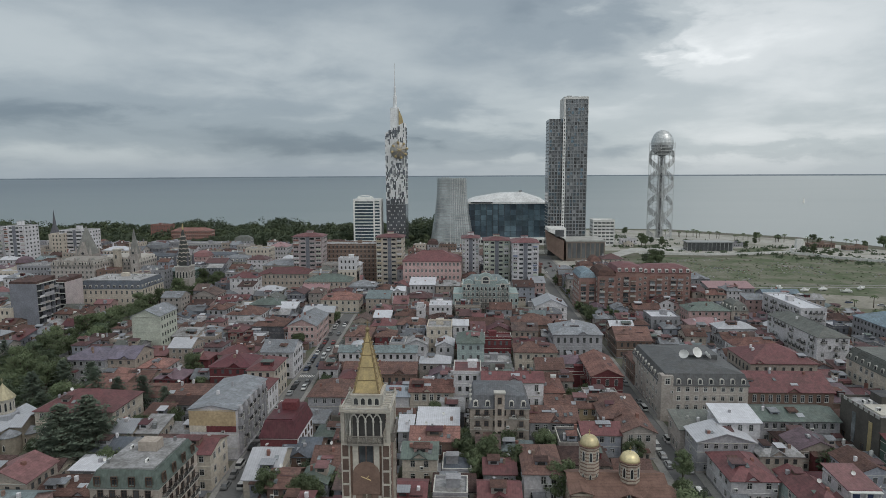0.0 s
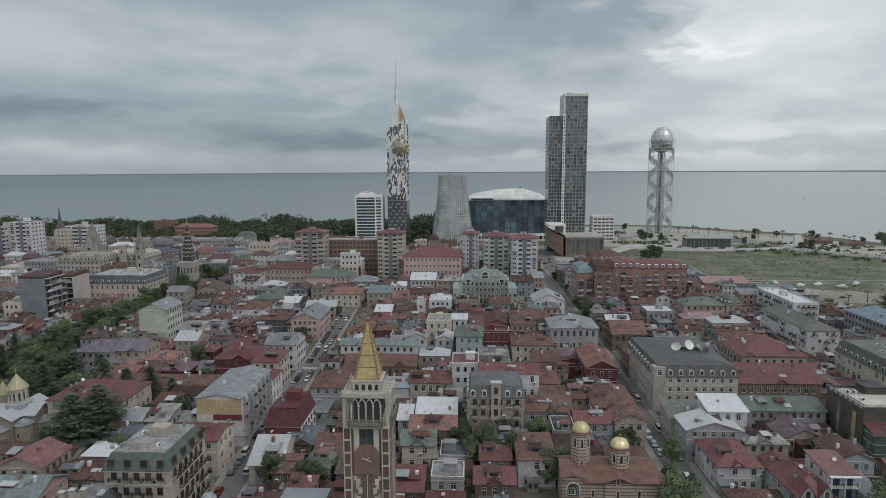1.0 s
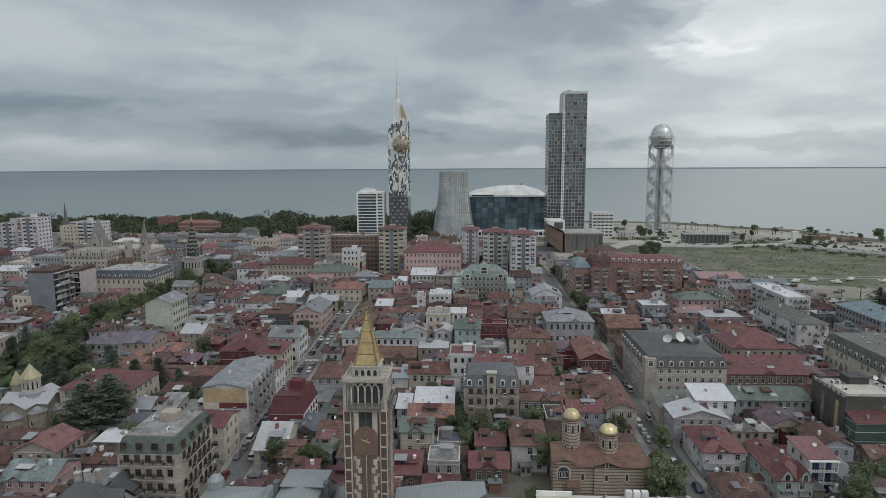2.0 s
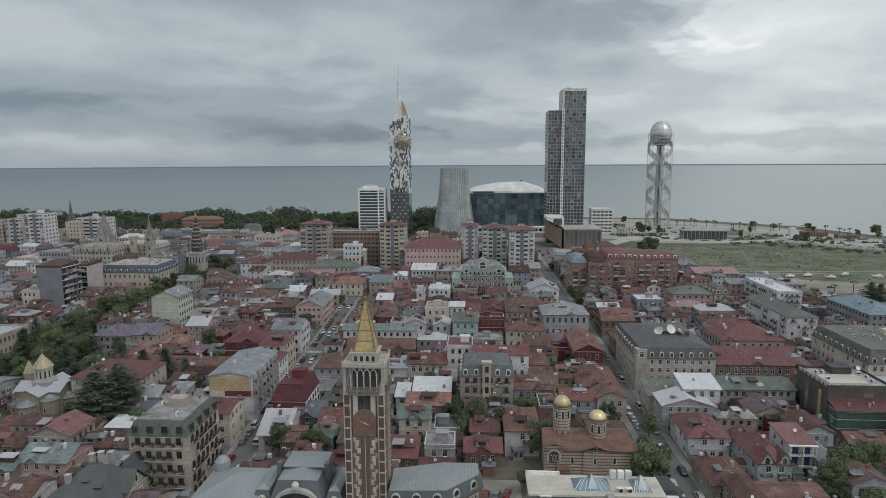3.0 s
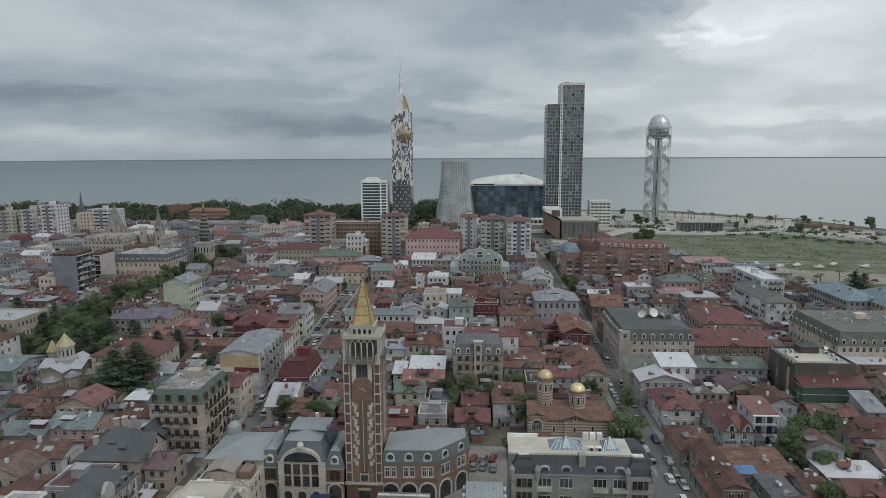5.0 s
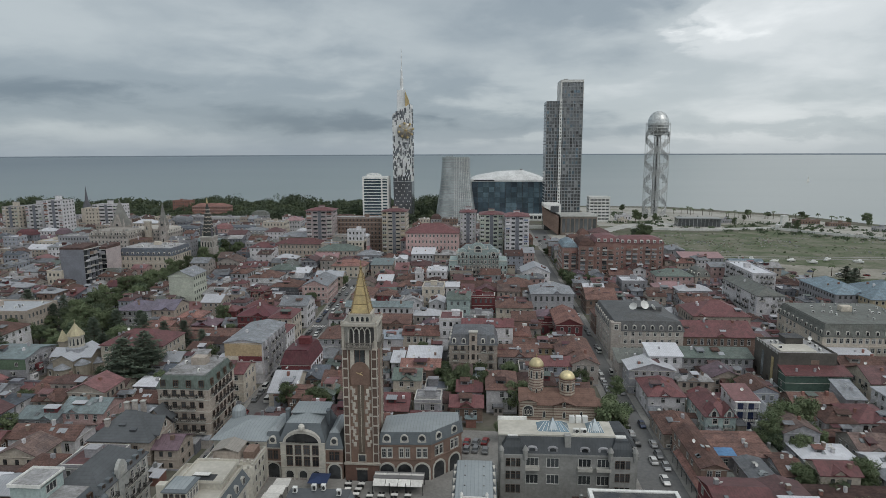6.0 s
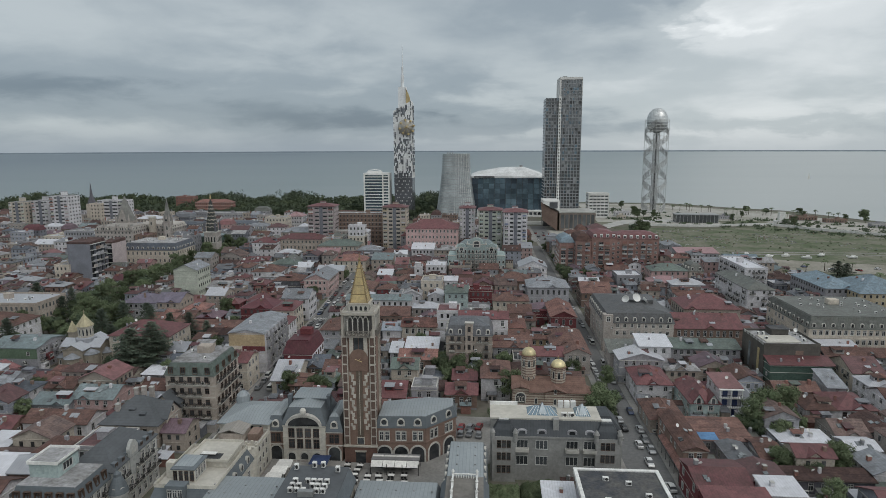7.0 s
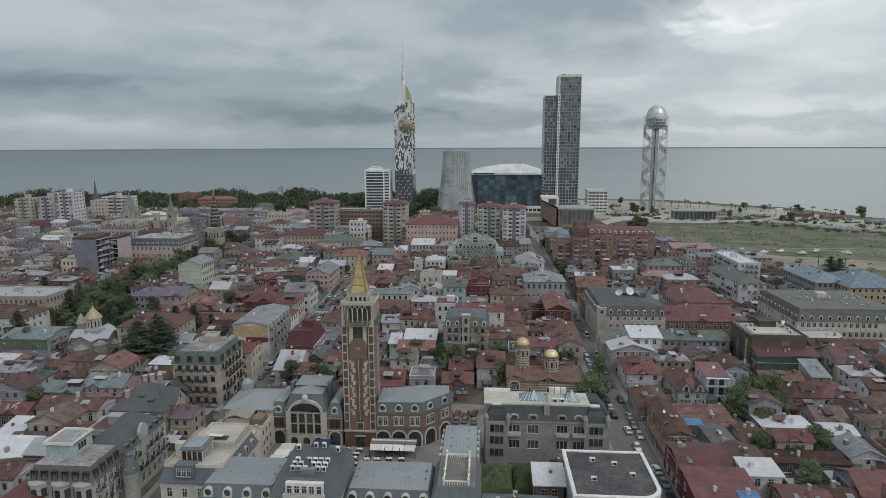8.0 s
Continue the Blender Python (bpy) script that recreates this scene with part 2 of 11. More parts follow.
def sea_mat():
    """Sea water: turbid and pale by the shore, deep slate blue far out, with cloud shade painted in to the west, broad
    wind bands and fine ripples.
    """
    m = surface("sea_water", (0.10, 0.13, 0.14), 0.30, 0, 0.05, 0.003, 0.3, 0.25, vary=0.0, spec=0.42)
    nt = m.node_tree
    N, L = nt.nodes.new, nt.links.new
    b = nt.nodes["Principled BSDF"]
    tc, sep = N("ShaderNodeTexCoord"), N("ShaderNodeSeparateXYZ")
    L(tc.outputs["Object"], sep.inputs[0])
    stretch = N("ShaderNodeMapping")
    stretch.inputs["Scale"].default_value = (0.0006, 0.0035, 0.0)
    L(tc.outputs["Object"], stretch.inputs["Vector"])
    wind = N("ShaderNodeTexNoise")
    wind.inputs["Scale"].default_value, wind.inputs["Detail"].default_value = 1.0, 4
    L(stretch.outputs[0], wind.inputs["Vector"])
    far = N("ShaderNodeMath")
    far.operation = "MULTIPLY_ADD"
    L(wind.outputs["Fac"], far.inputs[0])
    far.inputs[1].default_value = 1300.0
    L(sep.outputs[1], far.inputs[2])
    # westward darkening: cloud shade and dimmer sky reflection put into the base colour
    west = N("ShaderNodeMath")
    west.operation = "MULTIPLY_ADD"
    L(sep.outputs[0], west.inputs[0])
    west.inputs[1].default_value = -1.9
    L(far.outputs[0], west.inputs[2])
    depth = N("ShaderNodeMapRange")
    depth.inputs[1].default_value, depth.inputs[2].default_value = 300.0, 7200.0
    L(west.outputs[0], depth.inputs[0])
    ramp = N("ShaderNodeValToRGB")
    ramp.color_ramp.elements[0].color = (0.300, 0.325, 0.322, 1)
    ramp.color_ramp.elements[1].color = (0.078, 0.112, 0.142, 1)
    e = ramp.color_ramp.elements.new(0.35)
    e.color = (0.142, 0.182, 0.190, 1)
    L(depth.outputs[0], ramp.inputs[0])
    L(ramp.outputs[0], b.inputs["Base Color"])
    # wind-roughened open water mirrors less than the sheltered shallows; the painted western shade too
    calm = N("ShaderNodeMapRange")
    calm.inputs[3].default_value, calm.inputs[4].default_value = 0.46, 0.16
    L(depth.outputs[0], calm.inputs[0])
    L(calm.outputs[0], b.inputs["Specular IOR Level"])
    return m


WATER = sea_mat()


# ---- mesh helpers ----
class MB:
    """Collects boxes, prisms and polygons of one part, each with its material."""

    def __init__(self):
        self.v, self.f, self.i, self.mats = [], [], [], []

    def slot(self, mat):
        if mat not in self.mats:
            self.mats.append(mat)
        return self.mats.index(mat)

    def poly(self, pts, mat):
        n = len(self.v)
        self.v.extend(pts)
        self.f.append(tuple(range(n, n + len(pts))))
        self.i.append(self.slot(mat))
        return self

    def box(self, x0, x1, y0, y1, z0, z1, mat, bottom=True):
        n = len(self.v)
        self.v.extend([(x0, y0, z0), (x1, y0, z0), (x1, y1, z0), (x0, y1, z0), (x0, y0, z1), (x1, y0, z1), (x1, y1, z1), (x0, y1, z1)])
        fs = [(4, 5, 6, 7), (0, 1, 5, 4), (1, 2, 6, 5), (2, 3, 7, 6), (3, 0, 4, 7)] + ([(3, 2, 1, 0)] if bottom else [])
        s = self.slot(mat)
        for f in fs:
            self.f.append(tuple(n + k for k in f))
            self.i.append(s)
        return self

    def loft(self, rings, mat, cap0=True, cap1=True, also=None):
        """Joins rings of equal count, bottom to top, into one skin; also: a second material for every other course."""
        n, k, s = len(self.v), len(rings[0]), self.slot(mat)
        for r in rings:
            self.v.extend(r)
        for a in range(len(rings) - 1):
            for j in range(k):
                self.f.append((n + a * k + j, n + a * k + (j + 1) % k, n + (a + 1) * k + (j + 1) % k, n + (a + 1) * k + j))
                self.i.append(self.slot(also) if also and a % 2 == 0 else s)
        if cap0:
            self.f.append(tuple(n + j for j in reversed(range(k))))
            self.i.append(s)
        if cap1:
            self.f.append(tuple(n + (len(rings) - 1) * k + j for j in range(k)))
            self.i.append(s)
        return self

    def turned(self, cx, cy, prof, mat, k=16, ph=0.0, sy=1.0):
        """A turned form from (radius, height) pairs."""
        rings = [[(cx + r * math.cos(ph + 2 * math.pi * j / k), cy + sy * r * math.sin(ph + 2 * math.pi * j / k), z) for j in range(k)] for r, z in prof]
        return self.loft(rings, mat)

    def tube(self, pts, r, mat, k=5):
        """A thin bar along points."""
        rings = []
        for a, p in enumerate(pts):
            p = Vector(p)
            d = (Vector(pts[min(a + 1, len(pts) - 1)]) - Vector(pts[max(a - 1, 0)])).normalized()
            u = d.orthogonal().normalized() if abs(d.z) > 0.95 else d.cross(Vector((0, 0, 1))).normalized()
            w = d.cross(u)
            rr = r[a] if isinstance(r, (list, tuple)) else r
            rings.append([tuple(p + u * rr * math.cos(2 * math.pi * j / k) + w * rr * math.sin(2 * math.pi * j / k)) for j in range(k)])
        return self.loft(rings, mat)

    def mesh(self, name, smooth=False):
        me = bpy.data.meshes.new(name)
        me.from_pydata(self.v, [], self.f)
        for m in self.mats:
            me.materials.append(m)
        me.polygons.foreach_set("material_index", self.i)
        if smooth:
            me.polygons.foreach_set("use_smooth", [True] * len(self.f))
        me.update()
        return me


def thing(name, x, y, z, rz, label, category, group="", kind=""):
    ob = new(name)
    ob.empty_display_size = 0.5
    ob.matrix_basis = pose(x, y, z, 0, 0, rz)
    return tagged(ob, label, category, group, kind)


def part(name, mb, parent, label="", smooth=False, at=None, rz=0.0, scale=None, kind=""):
    me = mb.mesh(name, smooth) if isinstance(mb, MB) else mb
    ob = new(name, me)
    ob.parent = parent
    if at is not None:
        ob.location = at
    if rz:
        ob.rotation_euler = (0, 0, radians(rz))
    if scale is not None:
        ob.scale = scale
    return tagged(ob, label, kind=kind)


def single(name, mb, label, category, kind="", group="", smooth=False, at=(0, 0, 0), rz=0.0):
    ob = new(name, mb.mesh(name, smooth) if isinstance(mb, MB) else mb)
    ob.matrix_basis = pose(*at, 0, 0, rz)
    return tagged(ob, label, category, group, kind)


def ring(mb, w, d, z0, z1, out, mat, y0=0.0):
    """A band running round a box of plan w x d."""
    a, t = w / 2 + out, out + 0.12
    mb.box(-a, a, y0 - out, y0 - out + t, z0, z1, mat)
    mb.box(-a, a, y0 + d + out - t, y0 + d + out, z0, z1, mat)
    mb.box(-a, -a + t, y0 - out + t, y0 + d + out - t, z0, z1, mat)
    mb.box(a - t, a, y0 - out + t, y0 + d + out - t, z0, z1, mat)


def grid_window(name, cols, rows, pane, surround=None):
    """One skin: bars and frame stand proud, panes lie back between them. pane(i, j) tells which cells are glass."""
    mb = MB()
    fm = surround[1] if surround else FRAME_W
    fs, ps = mb.slot(fm), mb.slot(PANE)
    nx, nz = len(cols), len(rows)
    for z in rows:
        for x in cols:
            mb.v.append((x, -0.08, z))
    if surround:
        for i in range(nx):
            for j in range(nz):
                if i in (0, nx - 1) or j in (0, nz - 1):
                    x, _, z = mb.v[j * nx + i]
                    mb.v[j * nx + i] = (x, -0.15, z)
    for j in range(nz - 1):
        for i in range(nx - 1):
            q = [j * nx + i, j * nx + i + 1, (j + 1) * nx + i + 1, (j + 1) * nx + i]
            if pane(i, j):
                n = len(mb.v)
                mb.v.extend([(mb.v[k][0], -0.02, mb.v[k][2]) for k in q])
                mb.f.append((n, n + 1, n + 2, n + 3))
                mb.i.append(ps)
                for e in range(4):
                    mb.f.append((q[e], q[(e + 1) % 4], n + (e + 1) % 4, n + e))
                    mb.i.append(fs)
            else:
                mb.f.append(tuple(q))
                mb.i.append(mb.slot(surround[0]) if surround and (i in (0, nx - 2) or j in (0, nz - 2)) else fs)
    edge = [i for i in range(nx)] + [j * nx + nx - 1 for j in range(1, nz)] + [(nz - 1) * nx + i for i in reversed(range(nx - 1))] + [j * nx for j in reversed(range(1, nz - 1))]
    n = len(mb.v)
    mb.v.extend([(mb.v[k][0], 0.0, mb.v[k][2]) for k in edge])
    es = mb.slot(surround[0]) if surround else fs
    for e in range(len(edge)):
        f = (e + 1) % len(edge)
        mb.f.append((edge[e], n + e, n + f, edge[f]))
        mb.i.append(es)
    return mb.mesh(name)


def arched_window(name, surround, frame_mat):
    """A round-headed window with a proud stone surround, one skin."""
    mb = MB()
    n = 8
    out = [(0.5, 0.0)] + [(0.5 * math.cos(math.pi * j / n), 0.62 + 0.38 * math.sin(math.pi * j / n)) for j in range(n + 1)] + [(-0.5, 0.0)]
    k = len(out)
    rings = []
    for sx, sz, oz, y in ((1.22, 1.08, -0.03, 0.0), (1.22, 1.08, -0.03, -0.14), (0.86, 0.92, 0.03, -0.10), (0.80, 0.89, 0.04, -0.02)):
        rings.append([(px * sx, y, pz * sz + oz) for px, pz in reversed(out)])
    mb.loft(rings, surround, False, False)
    mb.f.append(tuple(3 * k + j for j in range(k)))
    mb.i.append(mb.slot(PANE))
    return mb.mesh(name)


C1, R1 = (-0.5, -0.42, -0.03, 0.03, 0.42, 0.5), (0.0, 0.06, 0.66, 0.71, 0.94, 1.0)
C2, R2 = (-0.66, -0.48, -0.42, -0.03, 0.03, 0.42, 0.48, 0.66), (-0.08, 0.0, 0.06, 0.66, 0.71, 0.94, 1.0, 1.12)
C3 = (-0.5, -0.45, -0.18, -0.14, 0.14, 0.18, 0.45, 0.5)
WIN = {
    "white": grid_window("window", C1, R1, lambda i, j: i in (1, 3) and j in (1, 3), (FRAME_W, FRAME_W)),
    "dark": grid_window("window", C1, R1, lambda i, j: i in (1, 3) and j in (1, 3), (FRAME_D, FRAME_D)),
    "trim": grid_window("window", C2, R2, lambda i, j: i in (2, 4) and j in (2, 4), (TRIM, FRAME_W)),
    "wide": grid_window("window", C3, (0.0, 0.06, 0.94, 1.0), lambda i, j: i in (1, 3, 5) and j == 1, (FRAME_W, FRAME_W)),
    "arch": arched_window("window", TRIM, FRAME_D),
}


def railing(mb, path, z0, z1, bars, mat, t=0.05):
    """One connected lattice of rails and bars along a path of plan points; bars counts the gaps of each stretch."""
    out, inn, solid = [], [], []
    for q in range(len(path) - 1):
        a, b = Vector((*path[q], 0)), Vector((*path[q + 1], 0))
        d = (b - a).normalized()
        nrm = Vector((-d.y, d.x, 0)) * t
        n = bars[q]
        for k in range(n):
            for f, on in ((k / n, True), (k / n + 0.05 / (b - a).length, False)):
                p = a.lerp(b, f)
                out.append(p)
                inn.append(p + nrm)
                solid.append(on)
    out.append(Vector((*path[-1], 0)))
    inn.append(out[-1] + nrm)
    zs = [z0, z0 + 0.06, z1 - 0.07, z1]
    base, n = len(mb.v), len(out)
    for row in (out, inn):
        for z in zs:
            mb.v.extend([(p.x, p.y, z) for p in row])
    s = mb.slot(mat)

    def at(side, i, j):
        return base + side * 4 * n + j * n + i

    def full(i, j):
        return 0 <= i < n - 1 and 0 <= j < 3 and (j != 1 or solid[i])

    for i in range(n - 1):
        for j in range(3):
            if not full(i, j):
                continue
            fs = [(at(0, i, j), at(0, i + 1, j), at(0, i + 1, j + 1), at(0, i, j + 1)), (at(1, i + 1, j), at(1, i, j), at(1, i, j + 1), at(1, i + 1, j + 1))]
            if not full(i - 1, j):
                fs.append((at(1, i, j), at(0, i, j), at(0, i, j + 1), at(1, i, j + 1)))
            if not full(i + 1, j):
                fs.append((at(0, i + 1, j), at(1, i + 1, j), at(1, i + 1, j + 1), at(0, i + 1, j + 1)))
            if not full(i, j + 1):
                fs.append((at(0, i, j + 1), at(0, i + 1, j + 1), at(1, i + 1, j + 1), at(1, i, j + 1)))
            if not full(i, j - 1):
                fs.append((at(1, i, j), at(1, i + 1, j), at(0, i + 1, j), at(0, i, j)))
            mb.f.extend(fs)
            mb.i.extend([s] * len(fs))
    return mb


def balcony_mesh(solid):
    mb = MB()
    if solid:
        rings = [[(-1.1, 0, 0), (1.1, 0, 0), (1.1, -1.1, 0), (-1.1, -1.1, 0)][::-1], [(-1.1, 0, 1.0), (1.1, 0, 1.0), (1.1, -1.1, 1.0), (-1.1, -1.1, 1.0)][::-1], [(-1.0, -0.1, 1.0), (1.0, -0.1, 1.0), (1.0, -1.0, 1.0), (-1.0, -1.0, 1.0)][::-1], [(-1.0, -0.1, 0.15), (1.0, -0.1, 0.15), (1.0, -1.0, 0.15), (-1.0, -1.0, 0.15)][::-1]]
        mb.loft(rings, TRIM)
    else:
        mb.box(-1.1, 1.1, -1.0, 0, -0.15, 0.05, TRIM)
        railing(mb, [(-1.06, 0.0), (-1.06, -0.97), (1.06, -0.97), (1.06, 0.0)], 0.04, 1.06, (4, 11, 4), DARKMETAL)
    return mb.mesh("balcony")


BALC = {"stone": balcony_mesh(True), "iron": balcony_mesh(False)}


def windows(parent, w, z0, storey, storeys, kind, face="front", y0=0.0, d=0.0, pitch=2.6, size=(1.1, 1.6), margin=1.0, skip=0.0, rnd=None, balc="", share=0.4):
    """Rows of windows on one side of a box; each window is a part."""
    span = (w if face in ("front", "back") else d) - 2 * margin
    n = max(1, int(span / pitch + 0.5))
    for s in range(storeys):
        for j in range(n):
            if rnd and rnd.random() < skip:
                continue
            u = -span / 2 + span * (j + 0.5) / n
            z = z0 + s * storey
            me = WIN[kind]
            sc = (size[0], 1.0, size[1])
            if face == "front":
                where, turn = (u, y0, z), 0
            elif face == "right":
                where, turn = (w / 2, y0 + d / 2 + u, z), 90
            else:
                where, turn = (-w / 2, y0 + d / 2 + u, z), -90
            part("window", me, parent, at=where, rz=turn, scale=sc)
            if balc and s > 0 and rnd.random() < share:
                part("balcony", BALC[balc], parent, at=(where[0], where[1], where[2] - 0.35), rz=turn)


def window_rows(parent, w, d, z0, storey, storeys, faces, pitch=3.0, size=(1.5, 1.5), frame_mat=None, margin=0.8, mb=None, ox=0.0, oy=0.0):
    """Far facades, whose windows are too small to pick apart: every pane and frame built, joined as stuff."""
    fm = frame_mat or FRAME_W
    own = mb is None
    mb = mb or MB()
    for s in range(storeys):
        z = z0 + s * storey
        for face in faces:
            span = (w if face == "front" else d) - 2 * margin
            n = max(1, int(span / pitch + 0.5))
            for j in range(n):
                u = -span / 2 + span * (j + 0.5) / n
                a, b = u - size[0] / 2, u + size[0] / 2
                e, g = 0.1, 0.13
                if face == "front":
                    mb.box(ox + a - e, ox + b + e, oy - 0.08, oy, z - e, z + size[1] + e, fm, False)
                    mb.poly([(ox + a, oy - 0.1, z), (ox + b, oy - 0.1, z), (ox + b, oy - 0.1, z + size[1]), (ox + a, oy - 0.1, z + size[1])], FARPANE)
                else:
                    q = 1 if face == "right" else -1
                    x = ox + q * w / 2
                    y = oy + d / 2
                    mb.box(min(x, x + q * 0.08), max(x, x + q * 0.08), y + a - e, y + b + e, z - e, z + size[1] + e, fm, False)
                    p = [(x + q * 0.1, y + a, z), (x + q * 0.1, y + b, z), (x + q * 0.1, y + b, z + size[1]), (x + q * 0.1, y + a, z + size[1])]
                    mb.poly(p if q > 0 else p[::-1], FARPANE)
    if own:
        part("windows", mb, parent, kind="stuff")


def wall_skin(mb, w, d, h, storeys, wm, tr, base, roof, k, ox=0.0, oy=0.0, bands=True):
    """The outer walls as one skin with plinth, string courses and cornice, and the gables or parapet that the roof asks for."""
    prof = [(0.07, -0.3, base), (0.07, 0.6, base), (0.0, 0.66, wm)]
    sh = h / storeys
    if bands:
        for s in range(1, storeys):
            z = s * sh
            prof += [(0.0, z - 0.12, wm), (0.08, z - 0.1, tr), (0.08, z + 0.08, tr), (0.0, z + 0.1, wm)]
        prof += [(0.0, h - 0.55, wm), (0.16, h - 0.45, tr), (0.16, h - 0.25, tr), (0.0, h - 0.22, wm)]
    prof.append((0.0, h - 0.02, wm))
    if roof == "flat":
        prof += [(0.1, h, wm), (0.1, h + 0.7, wm), (-0.2, h + 0.7, tr), (-0.2, h + 0.02, wm)]
    n = len(mb.v)
    for o, z, m in prof:
        mb.v.extend([(ox - w / 2 - o, oy - o, z), (ox + w / 2 + o, oy - o, z), (ox + w / 2 + o, oy + d + o, z), (ox - w / 2 - o, oy + d + o, z)])
    for a in range(len(prof) - 1):
        s = mb.slot(prof[a + 1][2])
        for j in range(4):
            mb.f.append((n + a * 4 + j, n + a * 4 + (j + 1) % 4, n + a * 4 + 4 + (j + 1) % 4, n + a * 4 + 4 + j))
            mb.i.append(s)
    t = n + (len(prof) - 1) * 4
    s = mb.slot(wm)
    z = h - 0.02
    q = len(mb.v)
    if roof == "gable":
        mb.v.extend([(ox - w / 2, oy + d / 2, z + d / 2 * k), (ox + w / 2, oy + d / 2, z + d / 2 * k)])
        mb.f.extend([(t + 3, t, q), (t + 1, t + 2, q + 1)])
        mb.i.extend([s, s])
    elif roof == "gabley":
        mb.v.extend([(ox, oy, z + w / 2 * k), (ox, oy + d, z + w / 2 * k)])
        mb.f.extend([(t, t + 1, q), (t + 2, t + 3, q + 1)])
        mb.i.extend([s, s])
    elif roof == "shed":
        top = h - 0.2 + d * k * 0.4
        mb.v.extend([(ox - w / 2, oy + d, top), (ox + w / 2, oy + d, top)])
        mb.f.extend([(t + 3, t, q), (t + 1, t + 2, q + 1), (t + 2, t + 3, q, q + 1)])
        mb.i.extend([s, s, s])


def roof_form(kind, w, d, h, mat, pitch=24.0, ov=0.5, mb=None, ox=0.0, oy=0.0, mh=3.0, crest=1.5):
    """The roof's skin over a plan w x d with its front at y = oy."""
    mb = mb or MB()
    n0 = len(mb.v)
    a, y0, y1 = w / 2 + ov, -ov, d + ov
    k = math.tan(radians(pitch))
    t = 0.18
    A = [(-a, y0), (a, y0), (a, y1), (-a, y1)]
    if kind == "hip":
        m = min(a, (y1 - y0) / 2)
        top = h + m * k
        ym = (y0 + y1) / 2
        if a >= (y1 - y0) / 2:
            R = [(-a + m, ym), (a - m, ym), (a - m, ym + 0.02), (-a + m, ym + 0.02)]
        else:
            R = [(-0.01, y0 + m), (0.01, y0 + m), (0.01, y1 - m), (-0.01, y1 - m)]
        mb.loft([[(x, y, h - t) for x, y in A], [(x, y, h) for x, y in A], [(x, y, top) for x, y in R]], mat)
        mb.tube([(*R[0], top), (*R[2], top)], 0.13, CONCRETE if mat == roof_mat('grey') else mat, 4)
    elif kind == "gable":
        ym = (y0 + y1) / 2
        top = h + (ym - y0) * k
        mb.loft([[(-a, y0, h - t), (-a, ym, top - t), (-a, y1, h - t), (-a, y1, h), (-a, ym, top), (-a, y0, h)], [(a, y0, h - t), (a, ym, top - t), (a, y1, h - t), (a, y1, h), (a, ym, top), (a, y0, h)]], mat)
    elif kind == "gabley":
        top = h + a * k
        mb.loft([[(-a, y0, h - t), (0, y0, top - t), (a, y0, h - t), (a, y0, h), (0, y0, top), (-a, y0, h)], [(-a, y1, h - t), (0, y1, top - t), (a, y1, h - t), (a, y1, h), (0, y1, top), (-a, y1, h)]], mat)
    elif kind == "shed":
        top = h + (y1 - y0) * k * 0.4
        mb.loft([[(-a, y0, h - t), (-a, y1, top - t), (-a, y1, top), (-a, y0, h)], [(a, y0, h - t), (a, y1, top - t), (a, y1, top), (a, y0, h)]], mat)
    elif kind == "flat":
        mb.box(-w / 2 + 0.22, w / 2 - 0.22, 0.22, d - 0.22, h - 0.3, h + 0.04, mat)
    elif kind == "mansard":
        ins = 1.1
        rings = []
        for o, z in ((0.35, h - 0.15), (0.35, h), (-ins * 0.75, h + mh * 0.8), (-ins, h + mh)):
            rings.append([(-w / 2 - o, -o, z), (w / 2 + o, -o, z), (w / 2 + o, d + o, z), (-w / 2 - o, d + o, z)])
        c = min(w / 2, d / 2) * 0.75
        rings.append([(-w / 2 + c + 0.2, c, h + mh + crest), (w / 2 - c - 0.2, c, h + mh + crest), (w / 2 - c - 0.2, d - c, h + mh + crest), (-w / 2 + c + 0.2, d - c, h + mh + crest)])
        mb.loft(rings, mat)
    for q in range(n0, len(mb.v)):
        x, y, z = mb.v[q]
        mb.v[q] = (x + ox, y + oy, z)
    return mb


BOXES, HOMES = [], []


ROOF_WORD = {"hip": "hipped", "gable": "gabled", "gabley": "gabled", "shed": "lean-to", "flat": "flat", "mansard": "mansard"}
WALL_WORD = {"darkred": "dark red", "palegreen": "pale green", "bluegrey": "blue-grey"}
NAMED = {"brown_pale": "pale brown", "brown_dark": "dark brown", "red_dark": "dark red", "red_pale": "faded red", "grey_dark": "dark grey", "lightgrey": "light grey", "paleblue": "pale blue-grey", "pinkroof": "pink"}
COUNT = ["no", "one", "two", "three", "four", "five", "six", "seven", "eight", "nine", "ten", "eleven", "twelve", "thirteen"]


def dish_mesh():
    mb = MB()
    mb.turned(0, 0, [(0.05, 0.0), (0.3, 0.05), (0.5, 0.16), (0.48, 0.18), (0.28, 0.09), (0.02, 0.05)], WHITEPAINT, 12)
    me = mb.mesh("satellite_dish")
    me.transform(Matrix.Translation((0, 0, 1.0)) @ Matrix.Rotation(radians(65), 4, "X"))
    return me


def box_mesh(name, w, d, h, mat):
    mb = MB()
    rings = [[(-w / 2 + o, -d / 2 + o, z), (w / 2 - o, -d / 2 + o, z), (w / 2 - o, d / 2 - o, z), (-w / 2 + o, d / 2 - o, z)] for o, z in ((0.05, 0), (0, 0.08), (0, h - 0.08), (0.06, h))]
    return mb.loft(rings, mat).mesh(name)


